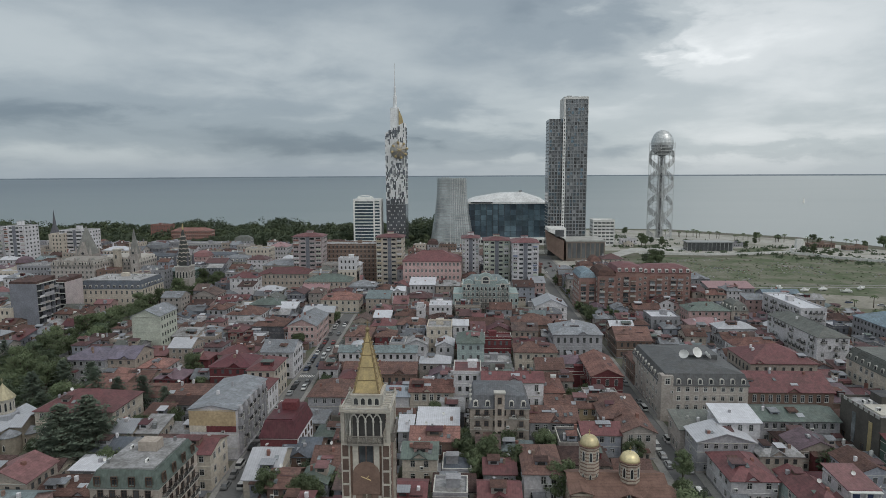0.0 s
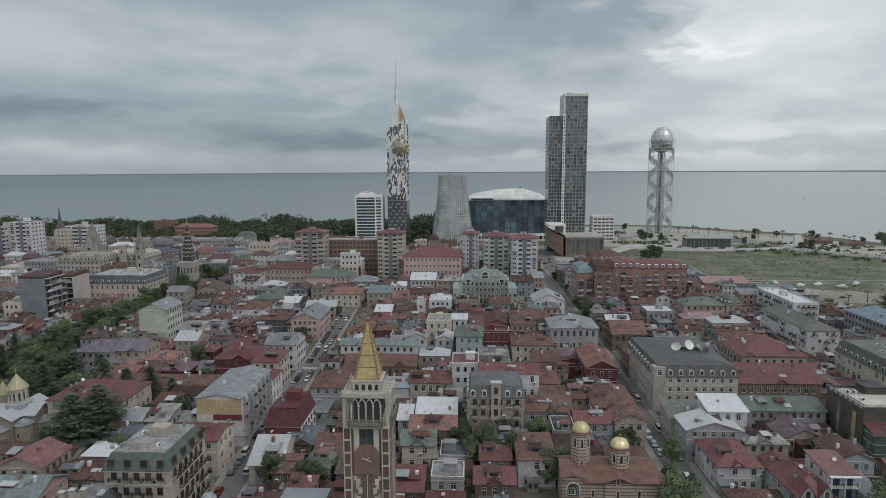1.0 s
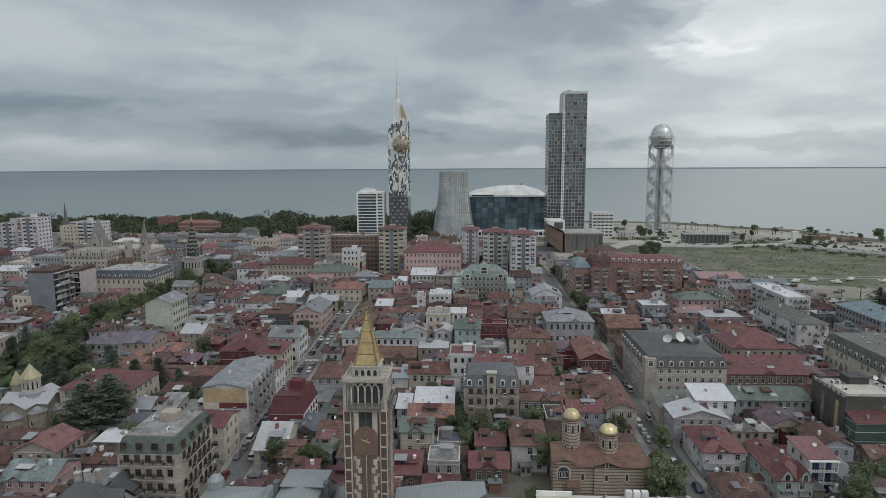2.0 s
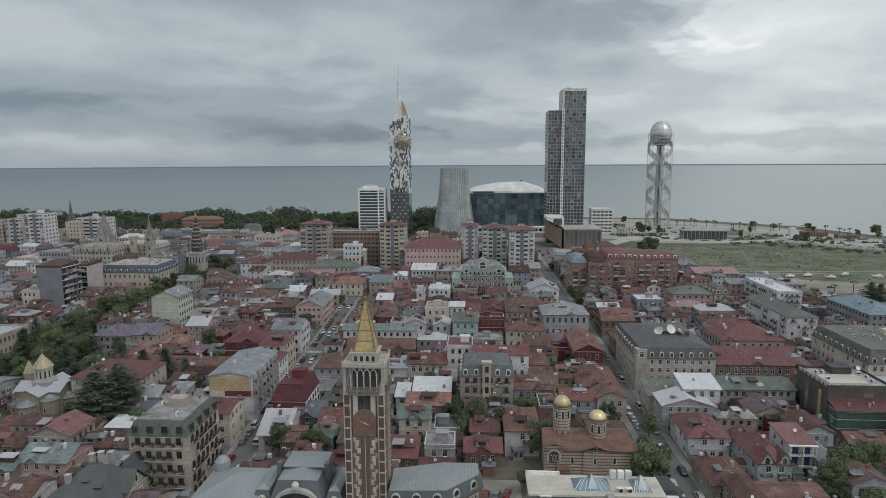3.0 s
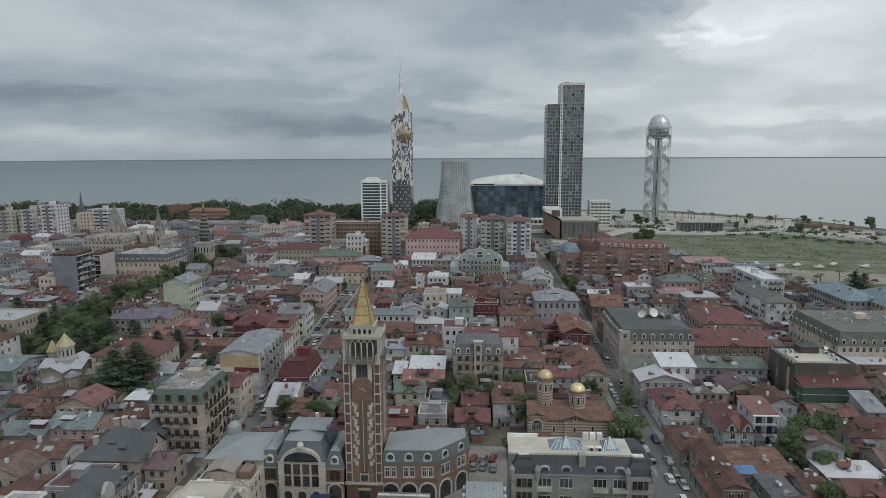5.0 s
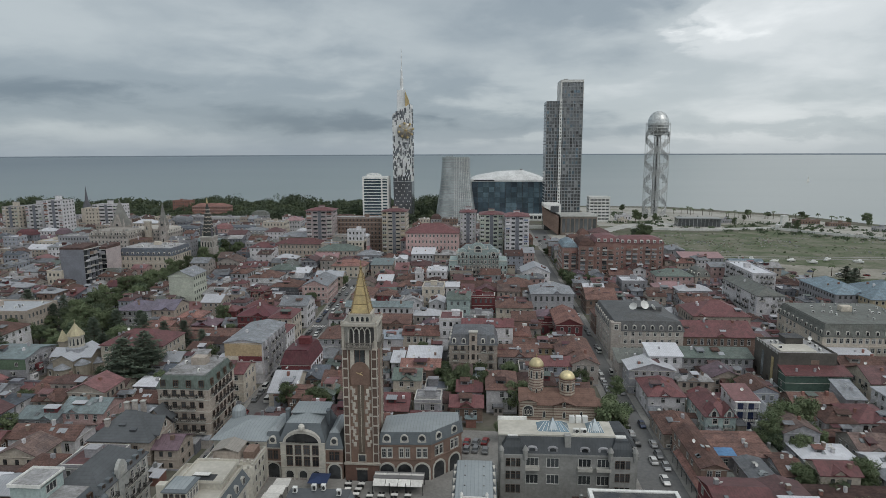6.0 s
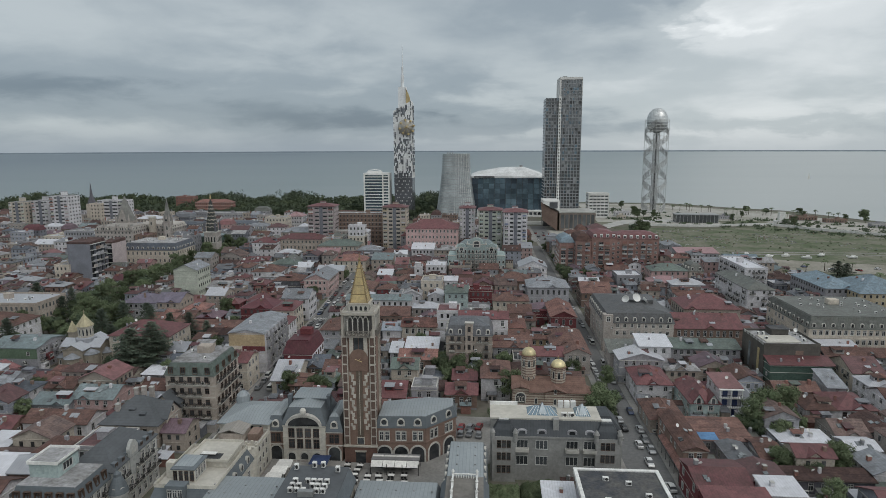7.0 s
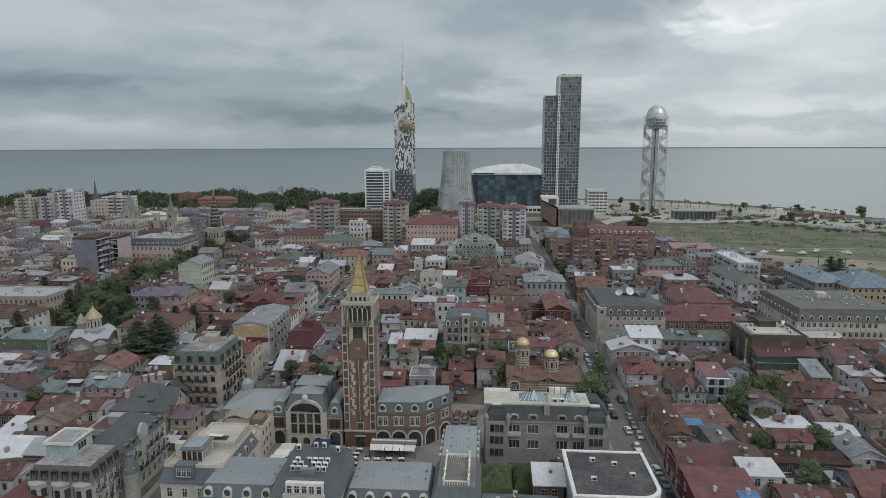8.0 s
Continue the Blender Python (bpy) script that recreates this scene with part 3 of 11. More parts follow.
CHIMNEY_CAP = box_mesh("chimney_cap", 1.0, 1.0, 0.2, CONCRETE)
DOOR = box_mesh("door", 1.1, 0.12, 2.3, FRAME_D)
DISH = dish_mesh()
def ac_mesh():
    mb = MB()
    mb.box(-0.48, 0.48, -0.2, 0.2, 0, 0.75, WHITEPAINT)
    for k, y in ((0, -0.21), (1, 0.21)):
        c = [(0.12 + 0.29 * math.cos(2 * math.pi * j / 12), y, 0.38 + 0.29 * math.sin(2 * math.pi * j / 12)) for j in range(12)]
        mb.poly(c if k == 0 else c[::-1], DARKMETAL)
    mb.box(-0.44, -0.2, -0.215, 0.215, 0.1, 0.65, METAL)
    return mb.mesh("ac_unit")


AC_BOX = ac_mesh()
SKYLIGHT = box_mesh("skylight", 1.0, 1.4, 0.25, GREYPANE)
VENT = box_mesh("vent", 0.5, 0.5, 0.9, METAL)
PATCH = box_mesh("patch_sheet", 2.4, 1.7, 0.06, roof_mat("lightgrey"))


def house(x, y, w, d, h, roof="hip", rc="brown", wc="cream", storeys=2, win="white", rz=0.0, pitch=24.0, seed=0, far=False, label="", balc="", mh=3.0, share=0.4, name="house", blank=False, top="", attic="dormer"):
    """A town house: plastered walls, roof, windows on the sides that face the streets, chimneys and small roof gear."""
    rnd = random.Random(seed * 977 + int(x * 13) + int(y * 7))
    BOXES.append((x - w / 2, x + w / 2, y, y + d, h))
    if roof in ("hip", "gable", "gabley") and storeys < 4:
        HOMES.append(BOXES[-1])
    mt = "tiled" if rc in TILED else ("concrete" if rc == "concrete" else "metal")
    ob = thing(name, x, y, 0, rz, label or f"{COUNT[storeys]}-storey {WALL_WORD.get(wc, wc)} house with a {NAMED.get(rc, rc)} {ROOF_WORD[roof]} {mt} roof", "house", "town houses")
    wm, rm = wall_mat(wc), roof_mat(rc)
    k = math.tan(radians(pitch))
    mb = MB()
    wall_skin(mb, w, d, h, storeys, wm, TRIM if rnd.random() < 0.5 else wm, wall_mat("grey") if wc != "grey" else wall_mat("stone"), roof, k)
    part("wall", mb, ob)
    part("roof", roof_form(roof, w, d, h, rm, pitch, mh=mh, crest=0.12 if top else 1.5), ob)
    if top:
        part("roof_deck", MB().box(-w / 2 + 1.5, w / 2 - 1.5, 1.5, d - 1.5, h + mh - 0.1, h + mh + 0.3, roof_mat(top)), ob)
        for _ in range(int(w * d / 50)):
            part(*rnd.choice([("vent", VENT), ("ac_unit", AC_BOX), ("vent", AC_BOX)]), ob, at=(rnd.uniform(-w * 0.38, w * 0.38), rnd.uniform(0.18, 0.85) * d, h + mh + 0.3), rz=rnd.choice([0, 90]))
        part("stair_head", box_mesh("stair_head", 4.2, 3.0, 2.2, wm), ob, at=(rnd.uniform(-1, 2), d * 0.6, h + mh + 0.3))
    sh = h / storeys
    z0 = sh * 0.32
    size = (min(1.25, sh * 0.38), sh * 0.5)
    side = "right" if x < 6 else "left"
    if far:
        window_rows(ob, w, d, z0, sh, storeys, (side,) if blank else ("front", side), pitch=2.4 + rnd.random() * 0.9, size=(size[0] * 0.82, size[1] * 0.84), frame_mat=FRAME_W if rnd.random() < 0.3 else wm)
    else:
        if not blank:
            windows(ob, w, z0, sh, storeys, win, "front", pitch=2.3 + rnd.random() * 0.7, size=size, skip=0.08, rnd=rnd, balc=balc, share=share)
        windows(ob, w, z0, sh, storeys, win, side, d=d, pitch=2.6 + rnd.random(), size=size, skip=0.2, rnd=rnd, balc=balc, share=share)
    if roof == "mansard":
        sx = 1 if side == "right" else -1
        n, nd = max(2, int(w / 3.4)), max(2, int(d / 3.6))
        for j in range(n):
            if attic == "dormer":
                part("dormer", DORMER, ob, at=(-w / 2 + w * (j + 0.5) / n, 0.15, h + 0.35))
            elif attic == "window":
                part("attic_window", WIN["dark"], ob, at=(-w / 2 + w * (j + 0.5) / n, 0.0, h + 0.3), scale=(1.3, 2.5, 2.1))
        for j in range(nd):
            if attic == "dormer":
                part("dormer", DORMER, ob, at=(sx * (w / 2 - 0.15), d * (j + 0.5) / nd, h + 0.35), rz=90 * sx)
            elif attic == "window":
                part("attic_window", WIN["dark"], ob, at=(sx * w / 2, d * (j + 0.5) / nd, h + 0.3), rz=90 * sx, scale=(1.3, 2.5, 2.1))
    if roof in ("hip", "gable", "gabley", "shed"):
        rise = min(w, d) * 0.5 * k if roof == "hip" else (d * 0.5 * k if roof == "gable" else (w * 0.5 * k if roof == "gabley" else d * k * 0.4))

        def top_at(cx, cy):
            if roof == "gable":
                return h + k * (min(cy, d - cy) + 0.5)
            if roof == "gabley":
                return h + k * (w / 2 + 0.5 - abs(cx))
            if roof == "shed":
                return h + k * 0.4 * (cy + 0.5)
            return h + k * (min(cy, d - cy, w / 2 - abs(cx)) + 0.5)

        if roof in ("hip", "gable") and w > 8 and rnd.random() < 0.45:
            gw = rnd.uniform(3.0, 4.6)
            gx = rnd.uniform(-w / 2 + gw, w / 2 - gw)
            gd = d * 0.5
            gb = MB()
            n0 = len(gb.v)
            zt = h + (gw / 2) * 0.62
            gb.loft([[(gx - gw / 2, -0.25, h - 0.3), (gx + gw / 2, -0.25, h - 0.3), (gx, -0.25, zt)], [(gx - gw / 2, 0.4, h - 0.3), (gx + gw / 2, 0.4, h - 0.3), (gx, 0.4, zt)]], wm)
            cg = part("front_gable", gb, ob)
            gb = MB()
            e = 0.35
            gb.loft([[(gx - gw / 2 - e, y, h - 0.25), (gx, y, zt + 0.12), (gx + gw / 2 + e, y, h - 0.25), (gx + gw / 2 + e, y, h - 0.08), (gx, y, zt + 0.3), (gx - gw / 2 - e, y, h - 0.08)] for y in (-0.6, gd)], rm)
            part("gable_roof", gb, cg)
        for _ in range(1 if w < 13 else 2):
            cb = MB()
            cx, cy = rnd.uniform(-w * 0.35, w * 0.35), d * rnd.uniform(0.25, 0.6)
            top = top_at(cx, cy) + rnd.uniform(0.7, 1.3)
            r = rnd.uniform(0.28, 0.45)
            cb.loft([[(cx + sx * q, cy + sy * q, z) for sx, sy in ((-1, -1), (1, -1), (1, 1), (-1, 1))] for q, z in ((r, h - 0.1), (r, top))], wall_mat(rnd.choice(["brick", "grey", "white", "brown"])))
            ch = part("chimney", cb, ob)
            if not far and y < 120:
                part("chimney_cap", CHIMNEY_CAP, ch, at=(cx, cy, top + 0.003), scale=(r * 2.3, r * 2.3, 1))
        if not far and roof != "shed":
            for _ in range(rnd.choice([0, 1, 1, 2, 3])):
                cx, cy = rnd.uniform(-w * 0.38, w * 0.38), d * rnd.uniform(0.12, 0.4)
                if roof == "hip" and w / 2 - abs(cx) < cy + 1.2:
                    continue
                g = part("skylight", SKYLIGHT, ob, at=(cx, cy, top_at(cx, cy) - 0.05))
                g.rotation_euler = (radians(pitch), 0, 0) if roof != "gabley" else (0, radians(pitch if cx > 0 else -pitch), 0)
            if rnd.random() < 0.6 and roof == "gable":
                for _ in range(1):
                    cx, cy = rnd.uniform(-w * 0.3, w * 0.3), d * rnd.uniform(0.15, 0.35)
                    if roof == "hip" and min(cx + w / 2, w / 2 - cx) < cy + 1.5:
                        continue
                    g = part("patch_sheet", PATCH, ob, at=(cx, cy, top_at(cx, cy) + 0.06))
                    g.rotation_euler = (radians(pitch), 0, 0)
                    g.scale = (rnd.uniform(0.5, 1.3), rnd.uniform(0.6, 1.2), 1)
        if not far and rnd.random() < 0.6:
            cx, cy = rnd.uniform(-w * 0.3, w * 0.3), d * 0.5
            part("satellite_dish", DISH, ob, at=(cx, cy, top_at(cx, cy) - 0.3), rz=rnd.uniform(0, 360))
    if roof == "flat":
        cb = MB()
        cx, cy = rnd.uniform(-w * 0.2, w * 0.2), d * 0.55
        cb.loft([[(cx + sx * q, cy + sy * q * 0.8, z) for sx, sy in ((-1, -1), (1, -1), (1, 1), (-1, 1))] for q, z in ((1.6, h), (1.6, h + 2.2), (1.8, h + 2.2), (1.8, h + 2.4))], wm)
        part("stair_head", cb, ob)
        for _ in range(int(w * d / 80)):
            part(rnd.choice(["vent", "ac_unit"]), rnd.choice([VENT, AC_BOX]), ob, at=(rnd.uniform(-w * 0.42, w * 0.42), rnd.uniform(0.1, 0.9) * d, h + 0.03), rz=rnd.choice([0, 90]))
    if not far and rnd.random() < 0.4 and w > 7:
        aw, ad, ah = rnd.uniform(2.5, 4.5), rnd.uniform(1.6, 2.6), rnd.uniform(2.3, 3.0)
        ax = rnd.choice([-1, 1]) * (w / 2 - aw / 2)
        ab = MB()
        ab.loft([[(ax - aw / 2, -ad, 0), (ax + aw / 2, -ad, 0), (ax + aw / 2, -0.02, 0), (ax - aw / 2, -0.02, 0)], [(ax - aw / 2, -ad, ah), (ax + aw / 2, -ad, ah), (ax + aw / 2, -0.02, ah + 0.6), (ax - aw / 2, -0.02, ah + 0.6)]], wall_mat(rnd.choice(["grey", "white", "brown", "stone"])), False, False)
        ae = part("annexe", ab, ob)
        part("annexe_roof", MB().loft([[(ax - aw / 2 - 0.2, -ad - 0.3, ah - 0.02), (ax + aw / 2 + 0.2, -ad - 0.3, ah - 0.02), (ax + aw / 2 + 0.2, -0.02, ah + 0.62), (ax - aw / 2 - 0.2, -0.02, ah + 0.62)], [(ax - aw / 2 - 0.2, -ad - 0.3, ah + 0.08), (ax + aw / 2 + 0.2, -ad - 0.3, ah + 0.08), (ax + aw / 2 + 0.2, -0.02, ah + 0.72), (ax - aw / 2 - 0.2, -0.02, ah + 0.72)]], roof_mat(rnd.choice(["lightgrey", "white", "rust", "red_dark", "grey", "green"]))), ae)
    if not far:
        part("door", DOOR, ob, at=(rnd.uniform(-w * 0.3, w * 0.3), -0.13, 0.0))
    if not far and rnd.random() < 0.7:
        for _ in range(rnd.choice([1, 2, 3])):
            part("ac_unit", AC_BOX, ob, at=(rnd.uniform(-w * 0.45, w * 0.45), -0.22, sh * rnd.randint(0, storeys - 1) + sh * 0.18))
    return ob


def dormer_mesh(TRIM=TRIM):
    mb = MB()
    n = 6
    arc = [(0.75 * math.cos(math.pi * j / n), 1.35 + 0.55 * math.sin(math.pi * j / n)) for j in range(n + 1)]
    out = [(0.75, 0.0)] + arc + [(-0.75, 0.0)]
    mb.loft([[(px, -0.25, pz) for px, pz in out], [(px, 1.6, pz) for px, pz in out]], TRIM, True, True)
    inn = [(px * 0.6, -0.28, pz * 0.72 + 0.25) for px, pz in out]
    mb.poly(list(inn), PANE)
    mb.box(-0.9, 0.9, -0.35, -0.1, -0.1, 0.1, TRIM)
    return mb.mesh("dormer")


DORMER = dormer_mesh()
DORMER_GREY = dormer_mesh(wall_mat("grey"))


# ---- ground, sea, streets ----
def ground_sheets():
    coast = [(-4000, 800), (-900, 835), (-400, 850), (-120, 875), (150, 895), (282, 880), (349, 814), (404, 772), (443, 672), (520, 560), (760, 330), (2600, -900)]
    mb = MB()
    mb.poly([(x, y, 0) for x, y in reversed(coast)] + [(-4000, -2500, 0), (2600, -2500, 0)], EARTH)
    single("ground", mb, "flat brown earth and yard ground under the town", "ground", "structure")
    # matte slate blue of the outermost ring, which draws a thin line at the horizon
    HORIZON_WATER = surface("horizon_water", (0.165, 0.200, 0.232), 0.9, 0, 0.02, 0.0008, 0.1, 0.0, vary=0.0, spec=0.05, mottle=0.02)
    # the sea lies lower and swells up very gently with distance, out to where it meets the sky
    mb = MB()
    rows = []
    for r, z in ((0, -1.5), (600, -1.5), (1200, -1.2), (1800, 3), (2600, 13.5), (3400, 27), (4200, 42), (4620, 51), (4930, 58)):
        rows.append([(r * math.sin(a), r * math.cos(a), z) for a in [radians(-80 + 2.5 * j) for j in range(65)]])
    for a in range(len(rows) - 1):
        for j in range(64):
            mb.poly([rows[a][j], rows[a][j + 1], rows[a + 1][j + 1], rows[a + 1][j]], HORIZON_WATER if a > 6 else WATER)
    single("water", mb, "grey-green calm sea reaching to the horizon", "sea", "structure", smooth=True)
    mb = MB()
    beach = [(258, 890), (349, 822), (404, 780), (448, 680), (528, 566), (770, 336)]
    inner = [(250, 862), (330, 792), (376, 752), (415, 655), (500, 540), (745, 310)]
    for a in range(len(beach) - 1):
        p, q, r, s = beach[a], beach[a + 1], inner[a + 1], inner[a]
        mb.poly([(*s, 0.05), (*r, 0.05), (*q, -1.7), (*p, -1.7)], SAND)
    single("beach", mb, "pale grey shingle beach along the sea", "beach", "structure")
    mb = MB()
    mb.poly([(132, 430, 0.04), (300, 395, 0.04), (420, 380, 0.04), (520, 470, 0.04), (372, 545, 0.04), (310, 603, 0.04), (236, 585, 0.04), (170, 592, 0.04), (112, 540, 0.04)], GRASS)
    single("grass_field", mb, "rough green field with bare patches and litter", "field", "structure")
    mb = MB()
    mb.poly([(140, 640, 0.03), (190, 606, 0.03), (310, 614, 0.03), (385, 552, 0.03), (520, 480, 0.03), (560, 510, 0.03), (420, 650, 0.03), (376, 752, 0.03), (330, 792, 0.03), (250, 862, 0.03), (150, 870, 0.03)], PROMENADE)
    single("pavement", mb, "pale paved seafront promenade", "pavement", "structure")
    track = surface("dirt_track", (0.30, 0.285, 0.25), 0.95, 0, 0.5, 0.05, 0.4, 0.1, dirt=(0.17, 0.165, 0.13), vary=0.0, spec=0.1)
    mb = MB()
    mb.poly([(196, 392, 0.05), (223, 371, 0.05), (290, 356, 0.05), (400, 322, 0.05), (430, 345, 0.05), (300, 392, 0.05), (242, 409, 0.05), (213, 416, 0.05)], track)
    single("road", mb, "bare dirt yard and track beside the field", "road", "structure")
    mb = MB()
    mb.poly([(180, 352, 0.045), (262, 300, 0.045), (330, 290, 0.045), (400, 320, 0.045), (290, 354, 0.045), (223, 369, 0.045), (194, 388, 0.045)], GRASS)
    single("lawn", mb, "grassy park strip with palms", "lawn", "structure")
    mb = MB()
    pts = [(168, 612), (205, 605), (230, 602), (262, 605), (290, 612), (315, 619), (325, 604), (336, 584), (371, 551), (440, 505), (560, 440)]
    for (x0, y0), (x1, y1) in zip(pts, pts[1:]):
        mb.loft([[(x0, y0, 0.0), (x0, y0 + 0.8, 0.0), (x0, y0 + 0.8, 2.4), (x0, y0, 2.4)], [(x1, y1, 0.0), (x1, y1 + 0.8, 0.0), (x1, y1 + 0.8, 2.4), (x1, y1, 2.4)]], WHITEPAINT)
    single("boundary_wall", mb, "low white wall along the field edge", "wall", "structure")


ground_sheets()


def street(x0, x1, y0, y1, walks=2.2, along="y", name="road"):
    mb = MB()
    mb.box(x0, x1, y0, y1, -0.2, 0.03, ASPHALT)
    single(name, mb, "worn grey asphalt street between the houses", "road", "structure")
    mb = MB()
    if along == "y":
        mb.box(x0 - walks, x0 - 0.002, y0, y1, -0.2, 0.16, PAVING)
        mb.box(x1 + 0.002, x1 + walks, y0, y1, -0.2, 0.16, PAVING)
    else:
        mb.box(x0, x1, y0 - walks, y0 - 0.002, -0.2, 0.15, PAVING)
        mb.box(x0, x1, y1 + 0.002, y1 + walks, -0.2, 0.15, PAVING)
    single("pavement", mb, "raised kerb and narrow paved footway", "pavement", "structure")


LANE = [(-60.3, 20), (-60.3, 128), (-62.0, 155), (-62.8, 175), (-64.5, 210), (-68.0, 290), (-70.0, 340), (-70.3, 349)]


def lane_mid(y):
    """The middle of the old lane, which bends away to the west."""
    for (xa, ya), (xb, yb) in zip(LANE, LANE[1:]):
        if y <= yb:
            return xa + (xb - xa) * (y - ya) / (yb - ya)
    return LANE[-1][0]


def old_lane():
    for name, a, b, top, mat, words in (("road", -3.2, 3.2, 0.03, ASPHALT, "worn grey asphalt lane between the old houses"), ("pavement", -4.8, -3.202, 0.16, PAVING, "raised kerb and narrow paved footway"), ("pavement", 3.202, 4.8, 0.16, PAVING, "raised kerb and narrow paved footway")):
        rings = [[(x + a, y, -0.2), (x + b, y, -0.2), (x + b, y, top), (x + a, y, top)] for x, y in LANE]
        single(name, MB().loft(rings, mat), words, name, "structure")


old_lane()
street(-64.5, -56.5, 402, 560)
street(-189.5, -182.5, 215, 440)
street(53.5, 60.5, 128, 470)
street(50.5, 61.0, 20, 128)
street(62, 76, 470, 600)
street(-330, -67, 245.5, 251, along="x")
street(-54, 51, 250, 255, along="x")
street(-330, -67, 395, 400, along="x")
street(-54, 51, 362, 366, along="x")
street(-200, 58, 598, 612, along="x")
street(95, 330, 436, 443, along="x")


def crossing(x0, x1, y):
    mb = MB()
    for j in range(9):
        u = x0 + (x1 - x0) * j / 9
        mb.box(u, u + (x1 - x0) / 18, y, y + 3.0, 0.03, 0.036, WHITEPAINT)
    single("zebra_crossing", mb, "worn white zebra crossing on the asphalt", "crossing", "structure")


plaza = MB()
plaza.poly([(40, 500, 0.035), (61, 492, 0.035), (61, 602, 0.035), (40, 602, 0.035)], PAVING)
plaza.poly([(77, 505, 0.035), (112, 512, 0.035), (128, 560, 0.035), (142, 640, 0.035), (40, 650, 0.035), (40, 614, 0.035), (77, 614, 0.035)], PROMENADE)
single("pavement", plaza, "pale paved junction and car park by the towers", "pavement", "structure")
crossing(-68.8, -62.6, 238)


def bent_road(near, far, label):
    """A pale road between two kerb lines, with a low kerb on each side."""
    mb = MB()
    for q in range(len(near) - 1):
        mb.loft([[(*near[q], z), (*near[q + 1], z), (*far[q + 1], z), (*far[q], z)] for z in (-0.1, 0.075)], CONCRETE)
    single("road", mb, label, "road", "structure")


bent_road([(96, 488), (105, 515), (123, 555), (147, 597), (176, 637), (215, 642), (262, 640)], [(86, 500), (99, 534), (119, 578), (142, 618), (172, 660), (215, 668), (262, 662)], "pale concrete road curving along the field")
for x0, x1, y0, y1 in ((64, 67, 400, 468), (112, 150, 610, 640), (160, 205, 655, 690), (270, 320, 618, 660), (190, 230, 600, 606)):
    lawn = MB()
    lawn.poly([(x0, y0, 0.06), (x1, y0 + 4, 0.06), (x1 + 6, y1, 0.06), (x0 + 4, y1 - 3, 0.06)], GRASS)
    single("lawn", lawn, "mown lawn beside the promenade", "lawn", "structure")


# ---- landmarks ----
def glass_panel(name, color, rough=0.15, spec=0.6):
    """Coated facade glass: partly metallic, its base colour lifted and patched paler as mirrored sky."""
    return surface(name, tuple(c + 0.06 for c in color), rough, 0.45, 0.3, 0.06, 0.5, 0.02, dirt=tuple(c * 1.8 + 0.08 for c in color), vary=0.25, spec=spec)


BLUEGLASS = glass_panel("blue_glass", (0.035, 0.075, 0.105), 0.1, 0.7)
GREYGLASS = glass_panel("grey_glass", (0.075, 0.083, 0.09), 0.2, 0.5)
BRICKBROWN = surface("brown_brickwork", (0.215, 0.145, 0.115), 0.9, 0, 3, 0.3, 0.3, 0.3, ribs=0.3, rib_axis="Z", rib_dark=0.8)


def slab(ob, name, x0, x1, y0, y1, z0, z1, mat, label=""):
    return part(name, MB().box(x0, x1, y0, y1, z0, z1, mat), ob, label)


